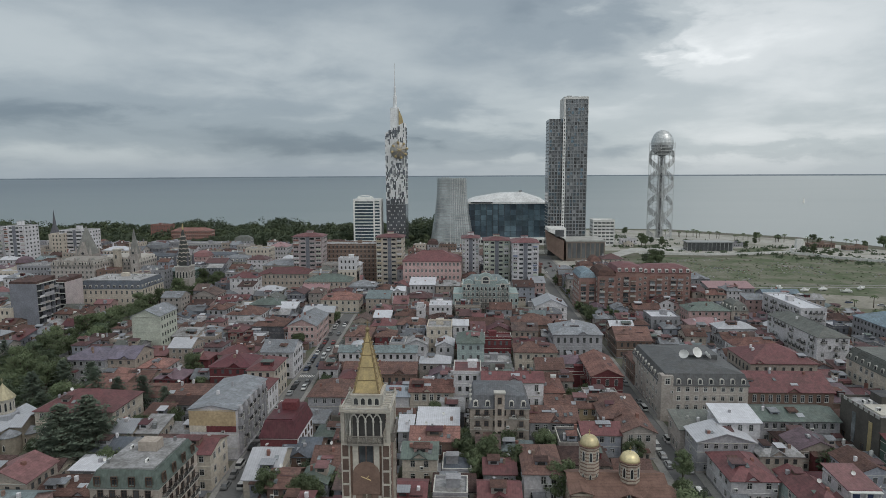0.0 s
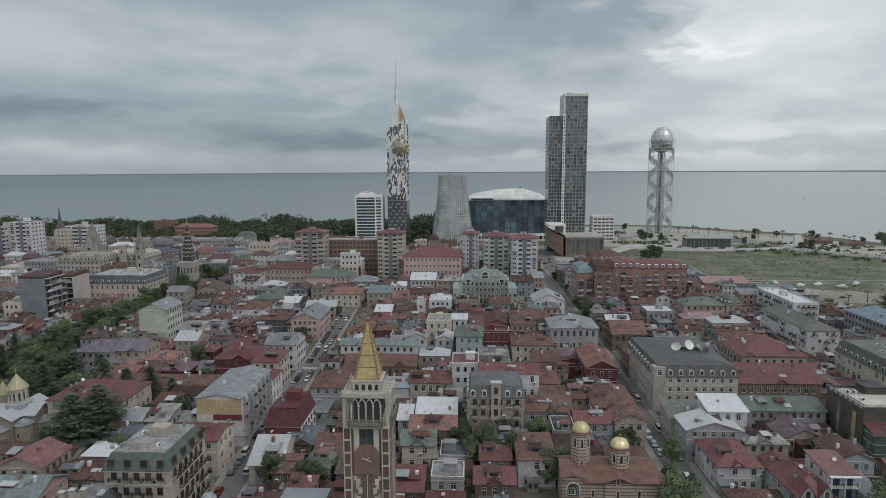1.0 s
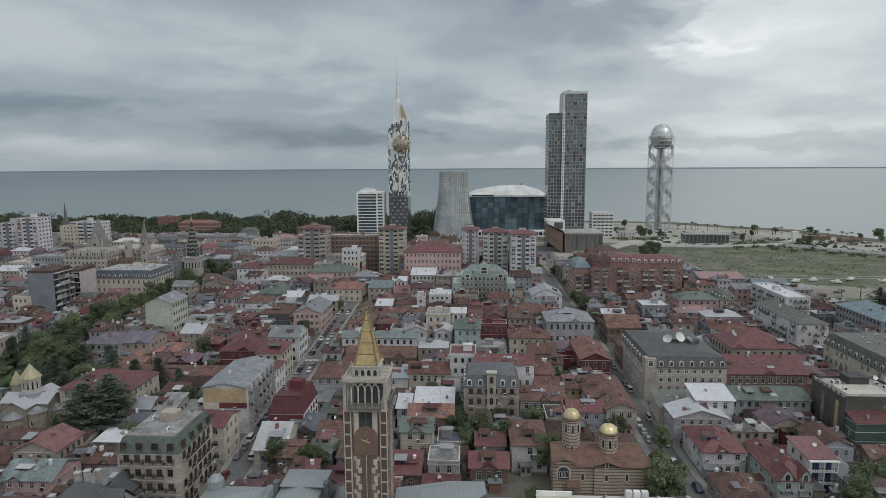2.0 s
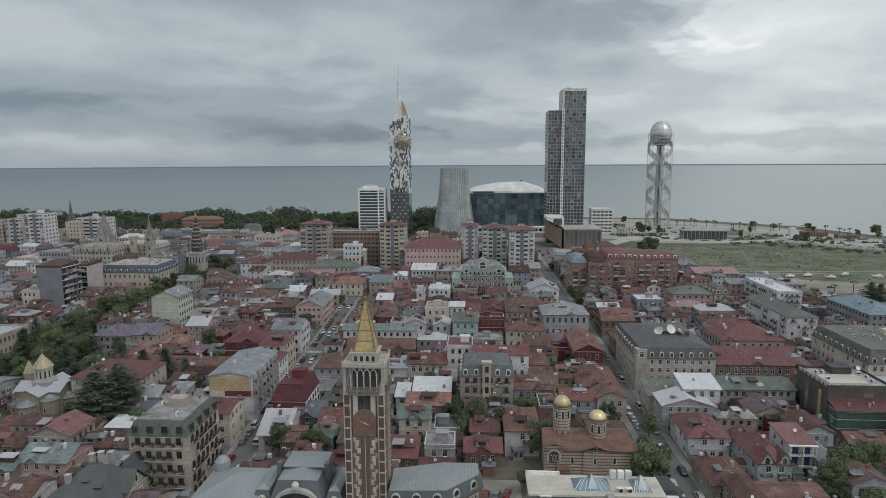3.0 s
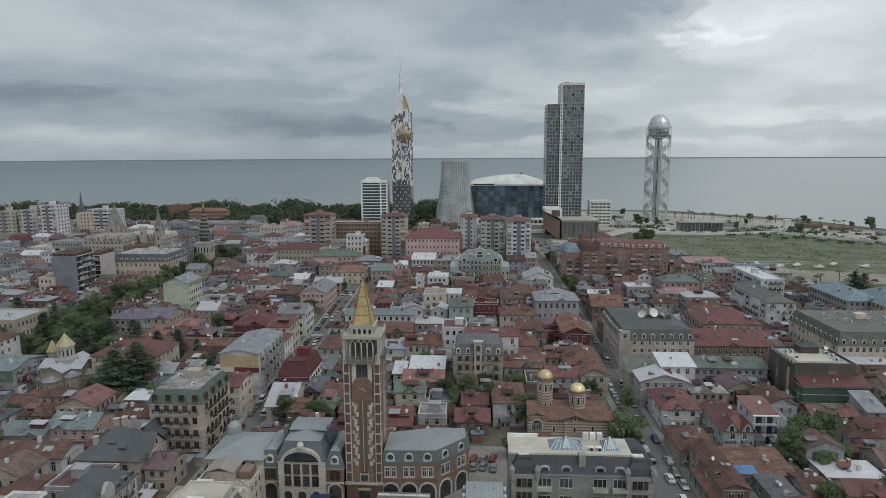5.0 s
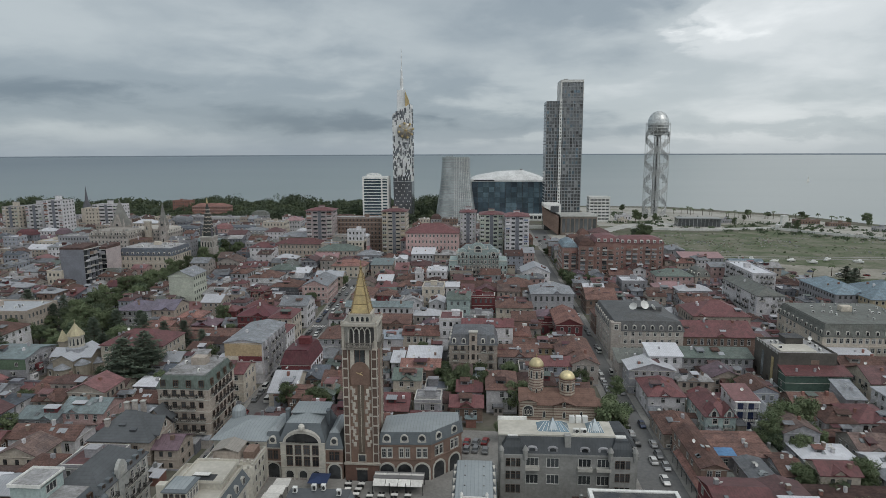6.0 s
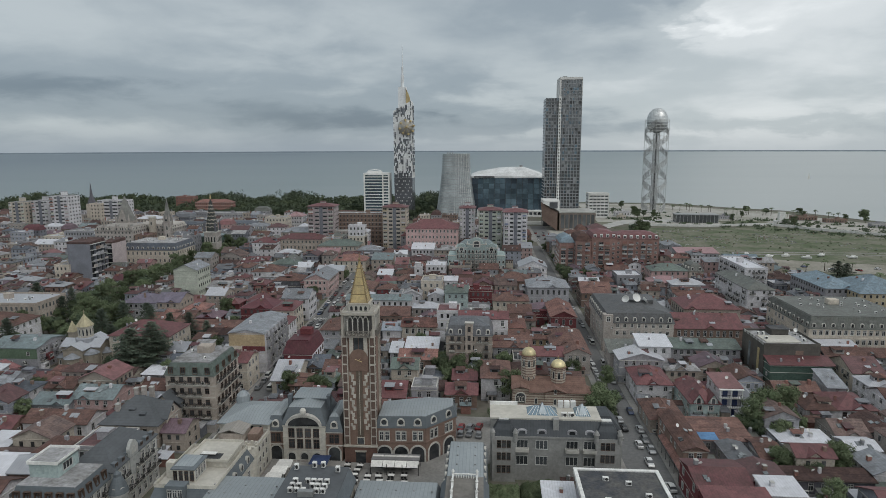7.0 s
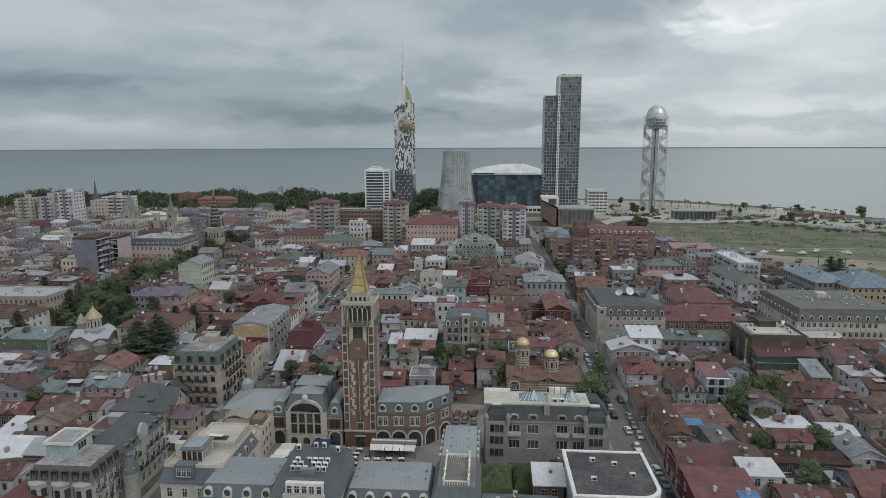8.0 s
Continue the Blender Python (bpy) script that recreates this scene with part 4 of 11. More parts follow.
def piazza_tower(x, y):
    """Square campanile: stone corner piers with brick fields, open belfry, balustrade and gilded spire."""
    ob = thing("bell_tower", x, y, 0, 0, "tall square brown brick bell tower with stone piers and gilded spire", "tower")
    W = 4.3
    stone = surface("pale_tower_stone", (0.49, 0.455, 0.40), 0.85, 0, 2, 0.2, 0.35, 0.15)
    brown = BRICKBROWN
    lace = surface("tower_tracery_stone", (0.54, 0.52, 0.475), 0.85, 0, 2, 0.25, 0.35, 0.1)
    dkb = surface("dark_panel_brick", (0.125, 0.085, 0.07), 0.9, 0, 3, 0.3, 0.3, 0.2)
    rail = surface("dark_balustrade", (0.20, 0.185, 0.165), 0.8, 0, 2, 0.3, 0.3, 0.1)
    mb = MB()
    mb.box(-W + 0.5, W - 0.5, 0.5, 2 * W - 0.5, 0, 34.4, brown)
    part("shaft", mb, ob, "brown brick shaft")
    for sx in (-1, 1):
        for yy in (0, 2 * W - 1.5):
            mb = MB()
            x0, x1 = (-W, -W + 1.5) if sx < 0 else (W - 1.5, W)
            mb.box(x0, x1, yy, yy + 1.5, 0, 34.6, stone)
            xo, yo = (x0 + 0.02 if sx < 0 else x1 - 0.62), (yy + 0.02 if yy < 1 else yy + 0.88)
            part("corner_column", MB().box(xo, xo + 0.6, yo, yo + 0.6, 34.6, 40.1, stone), ob)
            xi = (x0 + x1) / 2
            part("corner_pier", mb, ob, "pale stone corner pier")
            k = 0
            for z in [5.2 + 2.45 * q for q in range(12)]:
                for face in range(2):
                    if (face == 0 and yy > 1) or (face == 1 and sx < 0):
                        continue
                    pb = MB()
                    if face == 0:
                        pb.box(xi - 0.53, xi + 0.53, yy - 0.03, yy + 0.2, z, z + 2.05, dkb)
                    else:
                        xx = x1 if sx > 0 else x0
                        pb.box(xx - 0.03 if sx > 0 else xx - 0.02, xx + 0.02 if sx > 0 else xx + 0.03, yy + 0.22, yy + 1.28, z, z + 2.05, dkb)
                    part("brick_panel", pb, ob)
    # stepped pale blocks beside the middle strip
    for k in range(9):
        for sx in (-1, 1):
            pb = MB()
            z = 9.0 + k * 1.75
            u = 1.35 if k % 2 else 1.75
            pb.box(sx * u - 0.38, sx * u + 0.38, 0.38, 0.52, z, z + 1.15, stone)
            part("stone_block", pb, ob)
            pb = MB()
            pb.box(sx * (u + 0.55) - 0.28, sx * (u + 0.55) + 0.28, 0.40, 0.52, z + 0.9, z + 1.75, stone)
            part("stone_block", pb, ob)
    mb = MB()
    mb.box(-0.75, 0.75, 0.3, 0.55, 7, 25.5, surface("dark_brick", (0.125, 0.10, 0.078), 0.9, 0, 3, 0.3, 0.3, 0.2))
    mb.box(-0.06, 0.06, 0.24, 0.3, 7.6, 25.3, stone)
    part("middle_strip", mb, ob, "darker brick strip")
    # round-headed brick panel and tall slots below the belfry
    mb = MB()
    arc = [(2.4 * math.cos(math.pi * j / 16), 28.7 + 2.4 * math.sin(math.pi * j / 16)) for j in range(17)]
    out = [(2.4, 25.2)] + arc + [(-2.4, 25.2)]
    mb.loft([[(px, 0.2, pz) for px, pz in out], [(px, 0.5, pz) for px, pz in out]], surface("warm_brick", (0.205, 0.135, 0.108), 0.9, 0, 3, 0.3, 0.3, 0.2))
    mb.tube([(-0.9, 0.16, 28.4), (0.8, 0.16, 27.7)], 0.08, GOLD, 4)
    mb.tube([(0.0, 0.16, 28.1), (0.5, 0.16, 28.6)], 0.06, GOLD, 4)
    part("clock_panel", mb, ob, "round-headed brick panel with gilt clock hands")
    mb = MB()
    for u in (-2.35, 1.35):
        mb.box(u, u + 1.0, 0.22, 0.6, 29.0, 34.5, stone)
    mb.box(-1.35, 1.35, 0.40, 0.6, 29.0, 34.5, dkb)
    for u in (-1.2, 0.12):
        mb.box(u, u + 1.08, 0.34, 0.42, 29.4, 34.3, PANE)
    part("slot_window", mb, ob, "pale stone bay with tall dark slots")
    mb = MB()
    mb.box(-1.0, 1.0, 0.2, 0.55, 5.0, 7.0, stone)
    mb.box(-0.8, 0.8, 0.12, 0.3, 5.2, 6.8, PANE)
    part("window", mb, ob)
    mb = MB()
    mb.box(-W - 0.3, W + 0.3, -0.3, 0.4, 4.4, 4.8, stone)
    mb.box(-W, W, -0.1, 0.5, 0, 4.4, surface("base_brick", (0.17, 0.10, 0.08), 0.9, 0, 3, 0.3, 0.3, 0.2))
    part("base", mb, ob)
    mb = MB()
    mb.box(-1.3, 1.3, -0.16, 0.0, 0, 3.0, PANE)
    mb.box(-1.5, 1.5, -0.22, -0.1, 3.0, 3.5, stone)
    part("door", mb, ob)
    # projecting balcony of the belfry, with a dark pierced balustrade on each side
    slab(ob, "balcony_floor", -W + 0.1, W - 0.1, 0.1, 2 * W - 0.1, 34.4, 34.75, stone)
    for sx in range(4):
        mb = MB()
        L0, n = 3.15, 14
        mb.box(-L0, L0, -W - 0.55, -W + 0.1, 34.35, 34.7, rail)
        for j in range(n + 1):
            u = -L0 + 0.1 + (2 * L0 - 0.2) * j / n
            mb.box(u - 0.07, u + 0.07, -W - 0.5, -W - 0.38, 34.7, 35.9, rail)
        for j in range(7):
            u = -L0 + 2 * L0 * (j + 0.5) / 7
            ring = [(u + 0.33 * math.cos(math.pi * k / 5), -W - 0.44, 35.3 + 0.33 * math.sin(math.pi * k / 5)) for k in range(11)]
            mb.tube(ring, 0.06, rail, 4)
        mb.box(-L0, L0, -W - 0.56, -W - 0.32, 35.9, 36.05, rail)
        for u in (-L0, L0 - 0.12):
            mb.box(u, u + 0.12, -W - 0.5, -W + 0.1, 34.7, 36.0, rail)
        part("balustrade", mb, ob, "dark pierced stone balustrade", at=(0, W, 0), rz=90 * sx)
    # belfry: slim columns, interlaced pointed tracery; a dark-painted block for the shaded bell chamber
    slab(ob, "belfry_core", -2.5, 2.5, W - 2.5, W + 2.5, 34.75, 40.1, surface("belfry_shade", (0.085, 0.083, 0.082), 0.9))
    for sx in range(4):
        for j in range(5):
            u = -2.7 + 1.35 * j
            part("column", MB().turned(u, 0.35 - W, [(0.24, 34.75), (0.24, 35.1), (0.15, 35.25), (0.14, 38.1), (0.22, 38.25), (0.22, 38.5)], lace, 8), ob, at=(0, W, 0), rz=90 * sx)
        for j in range(4):
            c, half = -2.025 + 1.35 * j, 0.675
            mb = MB()
            for e in (-1, 1):
                mb.tube([(c - e * half + e * half * 2 * (1 - math.cos(radians(q))), 0.35 - W, 38.4 + 1.5 * math.sin(radians(q))) for q in (0, 18, 36, 54, 72)], [0.15, 0.14, 0.13, 0.12, 0.10], lace, 5)
            mb.tube([(c + 0.24 * math.cos(math.pi * q / 5), 0.35 - W, 39.72 + 0.24 * math.sin(math.pi * q / 5)) for q in range(11)], 0.08, lace, 4)
            part("pointed_arch", mb, ob, at=(0, W, 0), rz=90 * sx)
    mb = MB()
    for o, z0, z1 in ((-0.05, 39.95, 40.2), (0.16, 40.2, 40.5), (0.04, 40.5, 40.62)):
        mb.box(-W - o, W + o, -o, 2 * W + o, z0, z1, stone)
    part("cornice", mb, ob)
    mb = MB()
    mb.box(-2.6, 2.6, W - 2.6, W + 2.6, 40.62, 42.45, lace)
    mb.box(-2.8, 2.8, W - 2.8, W + 2.8, 42.45, 42.8, stone)
    part("lantern", mb, ob)
    for sx in range(4):
        for j in range(4):
            a = radians(90 * sx)
            u = -1.83 + 1.22 * j
            o = part("window", WIN["arch"], ob, at=(math.cos(a) * u + math.sin(a) * 2.62, W + math.sin(a) * u - math.cos(a) * 2.62, 40.85), rz=90 * sx)
            o.scale = (0.85, 1, 1.3)
        mb = MB()
        mb.box(-W, W, -W - 0.06, -W + 0.2, 40.62, 40.85, lace)
        for q in range(9):
            u = -W + 0.9 + (2 * W - 1.8) * q / 8
            mb.box(u - 0.07, u + 0.07, -W + 0.2, -2.8, 40.62, 40.74, lace)
        part("top_parapet", mb, ob, at=(0, W, 0), rz=90 * sx)
    for sx in (-1, 1):
        for sy in (-1, 1):
            part("pinnacle", MB().turned(sx * (W - 0.1), W + sy * (W - 0.1), [(0.26, 40.6), (0.26, 41.0), (0.34, 41.1), (0.2, 41.3), (0.05, 41.7)], stone, 6), ob)
    aged = surface("aged_gilt", (0.36, 0.275, 0.15), 0.55, 0.35, 3, 0.5, 0.4, 0.15)
    mb = MB()
    rows = [(2.42, 42.8), (1.94, 45.0), (1.47, 47.2), (1.01, 49.3), (0.55, 51.5), (0.14, 53.5)]
    q = math.pi / 4
    mb.turned(0, W, [(r * 1.30, z) for r, z in rows], GOLD, 4, q)
    spire = part("spire", mb, ob, "gilded pyramid spire")
    for r, z in rows[:-1]:
        mb = MB()
        mb.turned(0, W, [(r * 1.30, z - 0.10), (r * 1.30 + 0.09, z - 0.08), (r * 1.30 + 0.09, z + 0.08), (r * 1.30 - 0.02, z + 0.12)], aged, 4, q)
        part("spire_band", mb, spire)
    for j in range(4):
        mb = MB()
        a = q + j * math.pi / 2
        for k in range(12):
            r = (2.42 - 2.28 * k / 13) * 1.30 + 0.16
            z = 42.8 + 10.7 * k / 13
            mb.turned(math.cos(a) * r, W + math.sin(a) * r, [(0.06, z), (0.17, z + 0.18), (0.05, z + 0.42)], aged, 5)
        part("crocket_row", mb, spire)
        part("spire_rib", MB().tube([(math.cos(a) * r * 1.30, W + math.sin(a) * r * 1.30, z) for r, z in rows], [0.19, 0.18, 0.16, 0.14, 0.12, 0.09], aged, 5), spire)
    mb = MB()
    mb.turned(0, W, [(0.2, 53.3), (0.42, 53.7), (0.4, 53.9), (0.12, 54.2), (0.05, 55.6)], aged, 8)
    mb.box(-0.35, 0.35, W - 0.04, W + 0.04, 54.9, 55.0, aged)
    part("finial", mb, spire)
    BOXES.append((x - W, x + W, y, y + 2 * W, 40))


piazza_tower(-18.55, 104.5)


def apartment_tower(x, y, w, d, h, wc, rc, storeys=11, stripes="white", flat=False):
    """Panel apartment tower with loggias, a low red roof and a lift head."""
    BOXES.append((x - w / 2, x + w / 2, y, y + d, h))
    ob = thing("apartment_block", x, y, 0, 0, f"tall {wc} apartment tower with loggias and a {'flat' if flat else 'low red'} roof", "apartment block")
    wm = wall_mat(wc)
    mb = MB()
    mb.box(-w / 2, w / 2, 0, d, 0, h, wm, False)
    mb.box(-1.3, 1.3, -0.3, 0.0, 0, h, wall_mat("midgrey"))
    part("wall", mb, ob)
    sh = h / storeys
    rnd = random.Random(int(x * 3 + y))
    for s in range(storeys):
        mb = MB()
        z = s * sh + 0.7
        for k in range(4):
            bw = (w - 2.2) / 4
            x0 = -w / 2 + 0.2 + k * bw + (1.8 if k > 1 else 0)
            if k in (0, 3):
                c = rnd.choice(["white", stripes, "white", stripes, "palegreen", "palepink"])
                mb.box(x0 + 0.35, x0 + bw - 0.75, -0.9, 0.0, z - 0.5, z + 0.5, wall_mat(c))
                mb.box(x0 + 0.4, x0 + bw - 0.8, -0.7, -0.02, z + 0.5, z + 2.0, FRAME_W if rnd.random() < 0.5 else wm)
                if rnd.random() < 0.85:
                    for q in range(2):
                        a = x0 + 0.6 + q * (bw - 1.4) / 2
                        mb.box(a, a + (bw - 1.9) / 2, -0.74, -0.7, z + 0.75, z + 1.85, PANE)
                mb.box(x0 + 0.35, x0 + bw - 0.75, -0.95, 0.0, z + 2.0, z + 2.12, wm)
            else:
                mb.box(x0 + 0.5, x0 + bw - 0.7, -0.1, 0.0, z + 0.2, z + 1.7, FRAME_W)
                mb.box(x0 + 0.6, x0 + bw - 0.8, -0.14, -0.02, z + 0.3, z + 1.6, PANE)
        part("balcony_row", mb, ob, kind="stuff")
        mb = MB()
        sx = 1 if x < 6 else -1
        for k in range(max(2, int(d / 4))):
            yy = d * (k + 0.5) / max(2, int(d / 4))
            xx = sx * w / 2
            mb.box(min(xx, xx + sx * 0.1), max(xx, xx + sx * 0.1), yy - 0.8, yy + 0.8, z + 0.2, z + 1.7, FRAME_W)
            mb.box(min(xx, xx + sx * 0.14), max(xx, xx + sx * 0.14), yy - 0.7, yy + 0.7, z + 0.3, z + 1.6, PANE)
        part("window_row", mb, ob, kind="stuff")
    rm = roof_mat(rc)
    mb = roof_form("flat" if flat else "hip", w, d, h + 0.2, rm, 14, 0.9)
    part("roof", mb, ob)
    mb = MB()
    mb.box(-2.2, 2.2, d / 2 - 1.5, d / 2 + 1.5, h, h + 3.4, wm)
    mb.box(-2.4, 2.4, d / 2 - 1.7, d / 2 + 1.7, h + 3.4, h + 3.7, rm)
    part("lift_head", mb, ob)


apartment_tower(-118, 440, 21.5, 16, 35.6, "palepink", "red", 11, "brick")
apartment_tower(-58.2, 440, 19.4, 16, 35.0, "cream", "red", 11, "yellow")
apartment_tower(0.5, 430, 12, 18, 35.4, "white", "red", 11, "mint")
apartment_tower(18.5, 425, 18, 18, 34.3, "palegreen", "red", 11, "mint")
apartment_tower(37, 410, 17.4, 22, 34.5, "white", "red", 11, "slateblue")


def spire_skyscraper(x, y):
    """Slender tower: white skin broken by dark upright slots, a dark foot with pale lights, a glass globe with a gilt wheel, a gilt sail and a needle."""
    ob = thing("skyscraper", x, y, 0, 0, "slender white tower with scattered dark windows, gilt wheel and needle spire", "skyscraper")
    W, Dp = 11.0, 18
    # dark glass toned paler, with distance haze put into its colour
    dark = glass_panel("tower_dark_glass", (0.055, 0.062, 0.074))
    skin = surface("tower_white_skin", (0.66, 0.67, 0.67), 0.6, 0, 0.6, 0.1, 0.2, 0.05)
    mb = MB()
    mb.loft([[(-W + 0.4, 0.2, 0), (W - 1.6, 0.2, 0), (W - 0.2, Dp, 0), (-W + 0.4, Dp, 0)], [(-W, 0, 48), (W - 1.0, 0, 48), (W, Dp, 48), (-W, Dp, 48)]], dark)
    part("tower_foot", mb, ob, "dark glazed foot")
    mb = MB()
    mb.loft([[(-W, 0, 48), (W - 1.0, 0, 48), (W, Dp, 48), (-W, Dp, 48)], [(-W, 0, 119), (W - 1.6, 0, 119), (W - 0.6, Dp, 119), (-W, Dp, 119)], [(-W + 0.3, 0.2, 123), (W - 2.2, 0.2, 134), (W - 1.2, Dp, 134), (-W + 0.3, Dp, 123)]], skin)
    part("tower_body", mb, ob, "white panelled skin")
    rnd = random.Random(5)

    def share(z, u):
        q = 0.40 + 0.6 * noise.noise((u * 2.3, z * 0.05, 1.7))
        if z < 58:
            q += 0.55 * (58 - z) / 10
        if abs(z - 80 - 4 * u) < 6:
            q += 0.45
        if z > 116 and u < 0.2:
            q += 0.3
        return q

    n = 17
    for j in range(n):
        u = -1 + 2 * (j + 0.5) / n
        mb = MB()
        z = 48.2
        while z < 121.5 + 5 * (u + 1):
            if rnd.random() < share(z, u):
                run = rnd.choice([1.9, 3.8, 5.7, 7.6, 9.5])
                a, b = -W + 0.15 + (2 * W - 1.6) * j / n, -W + 0.15 + (2 * W - 1.6) * (j + rnd.choice([0.75, 0.98, 1.0])) / n
                mb.box(a, b, -0.15, 0.0, z, z + run, dark)
                z += run
            z += rnd.choice([1.9, 1.9, 3.8])
        part("window_strip", mb, ob, kind="stuff")
    for j in range(6):
        mb = MB()
        z = 50.0
        while z < 128:
            if rnd.random() < 0.35:
                mb.box(W - 0.9, W + 0.12, 1.5 + 2.6 * j, 3.3 + 2.6 * j, z, z + 3.6, dark)
            z += 4.2
        part("window_strip", mb, ob, kind="stuff")
    for q in range(12):
        mb = MB()
        for j in range(11):
            if (j * 5 + q * 3) % 7 < 3:
                mb.box(-W + 1.6 + j * 1.75, -W + 2.5 + j * 1.75, -0.1, 0.22, 2 + q * 3.8, 3.5 + q * 3.8, FRAME_W)
        part("window_row", mb, ob, kind="stuff")
    pale = surface("crown_pale", (0.70, 0.72, 0.73), 0.6, 0, 0.6, 0.1, 0.15, 0.03)
    mb = MB()
    mb.loft([[(-5.8, 3, 122), (4.4, 3, 122), (4.4, 13, 122), (-5.8, 13, 122)], [(-5.4, 3.2, 149.5), (3.2, 3.2, 150.0), (3.2, 12.6, 150.0), (-5.4, 12.6, 149.5)]], pale)
    part("crown", mb, ob, "pale upper shaft")
    mb = MB()
    mb.turned(-1.0, 8, [(2.0, 149), (1.9, 162.5), (1.2, 163), (1.05, 172), (0.55, 172.6), (0.4, 184), (0.2, 196)], surface("needle_grey", (0.74, 0.76, 0.77), 0.6), 8)
    part("needle", mb, ob, "thin pale needle spire")
    mb = MB()
    rings = []
    for k in range(9):
        f = k / 8
        z = 148.0 - 18.5 * f
        o = 4.8 * math.sin(math.pi / 2 * min(1.0, f * 1.2))
        rings.append([(3.4, 1.6, z), (3.5 + o, 1.2, z - 0.5), (3.5 + o, 4.5, z - 0.5), (3.4, 5.5, z)])
    mb.loft(rings, GOLD)
    part("gilt_sail", mb, ob, "curved gilt sail")
    hub = Vector((4.6, -3.2, 105.0))
    mb = MB()
    rings = []
    for k in range(9):
        q = math.pi * k / 16
        r, dy = 9.2 * math.cos(q), -4.6 * math.sin(q)
        rings.append([(hub.x - 1.6 + r * math.cos(2 * math.pi * j / 20), 0.2 + dy, hub.z + r * math.sin(2 * math.pi * j / 20)) for j in range(20)])
    mb.loft(rings[:-1], glass_panel("globe_bronze", (0.20, 0.19, 0.17), 0.3, 0.5))
    part("globe", mb, ob, "bronze-grey glass half globe", smooth=True)
    for k in range(8):
        a = k * math.pi / 4 + 0.2
        p = hub + Vector((math.cos(a) * 8.0, 0, math.sin(a) * 8.0))
        part("wheel_spoke", MB().tube([tuple(hub + Vector((0, -1.6, 0))), tuple(p)], 0.30, GOLD, 4), ob)
        part("cabin", MB().turned(p.x, p.y, [(0.5, p.z - 1.2), (1.3, p.z - 0.8), (1.4, p.z + 0.6), (0.5, p.z + 1.2)], GOLD, 8), ob, "small gilt cabin")
    BOXES.append((x - W, x + W, y, y + Dp, 100))


spire_skyscraper(-78.4, 655)


def white_hotel(x, y, w, h):
    ob = thing("hotel", x, y, 0, 0, "white framed hotel slab with dark banded windows", "hotel")
    d = 20
    mb = MB()
    mb.box(-w / 2 + 1, w / 2 - 1, 1, d, 0, h - 1, BLUEGLASS)
    part("glazing", mb, ob)
    mb = MB()
    for x0, x1 in ((-w / 2, -w / 2 + 1.6), (w / 2 - 8.0, w / 2 - 6.6), (w / 2 - 1.2, w / 2)):
        mb.box(x0, x1, 0, d, 0, h - 2.4, WHITEPAINT)
    mb.box(-w / 2, w / 2, -0.01, d + 0.01, h - 2.4, h, WHITEPAINT)
    part("frame", mb, ob)
    for s in range(15):
        mb = MB()
        z = 2 + s * 3.35
        mb.box(-w / 2 + 1.6, w / 2 - 8.0, 0.3, 1.2, z, z + 1.0, WHITEPAINT)
        mb.box(w / 2 - 6.6, w / 2 - 1.2, 0.6, 1.2, z, z + 1.5, WHITEPAINT)
        part("floor_band", mb, ob)
    mb = MB()
    for k in range(9):
        a, b = math.pi * k / 9, math.pi * (k + 1) / 9
        mb.tube([(-3 + 9 * math.cos(a), 8, h + 3.6 * math.sin(a)), (-3 + 9 * math.cos(b), 8, h + 3.6 * math.sin(b))], 0.45, WHITEPAINT, 5)
    mb.box(-10, 5, 4, 14, h, h + 2, WHITEPAINT)
    part("roof_bow", mb, ob)


white_hotel(-109.5, 650, 29.5, 53.8)


def waisted_office(x, y):
    """Grey office tower that flares to its foot, wrapped in pale curved lines over glass."""
    ob = thing("office_tower", x, y, 0, 0, "waisted grey glass office tower wrapped in pale lines", "office tower")
    skin = glass_panel("grey_skin", (0.22, 0.245, 0.25), 0.35, 0.4)
    prof = [(25, 0), (23.6, 10), (21.6, 22), (19.2, 38), (17.4, 54), (16.6, 66), (16.6, 75)]

    def ringat(s, z, out=0.0):
        pts = []
        for j in range(32):
            a = 2 * math.pi * j / 32
            c, q = math.cos(a), math.sin(a)
            e = 0.45
            pts.append((math.copysign(abs(c) ** e, c) * (s + out), 20 + math.copysign(abs(q) ** e, q) * (s * 0.9 + out), z))
        return pts

    mb = MB()
    mb.loft([ringat(s, z) for s, z in prof], skin)
    part("tower_body", mb, ob)

    def rad(z):
        for (s0, z0), (s1, z1) in zip(prof, prof[1:]):
            if z0 <= z <= z1:
                return s0 + (s1 - s0) * (z - z0) / (z1 - z0)
        return prof[-1][0]

    pale = surface("pale_louvre", (0.42, 0.43, 0.43), 0.6, 0.2, 1, 0.1, 0.2, 0.05)
    for k in range(24):
        mb = MB()
        z = 1.5 + k * 3.05
        r0, r1 = ringat(rad(z), z, 0.25), ringat(rad(z + 0.7), z + 0.7, 0.25)
        mb.loft([r0, r1], pale, False, False)
        part("louvre_band", mb, ob)
    for u in range(9):
        mb = MB()
        pts = []
        for k in range(16):
            z = k * 5
            s = rad(min(z, 75))
            pts.append(((-0.05 + 0.115 * u) * s, 20 - s * 0.9 - 0.25, z))
        mb.tube(pts, 0.22, WHITEPAINT, 4)
        part("mullion", mb, ob)
    mb = MB()
    for k in range(3):
        mb.box(-11 + k * 3, -9.4 + k * 3, 10, 13, 75, 76.5, METAL)
    part("roof_plant", mb, ob)


waisted_office(-20.3, 686)


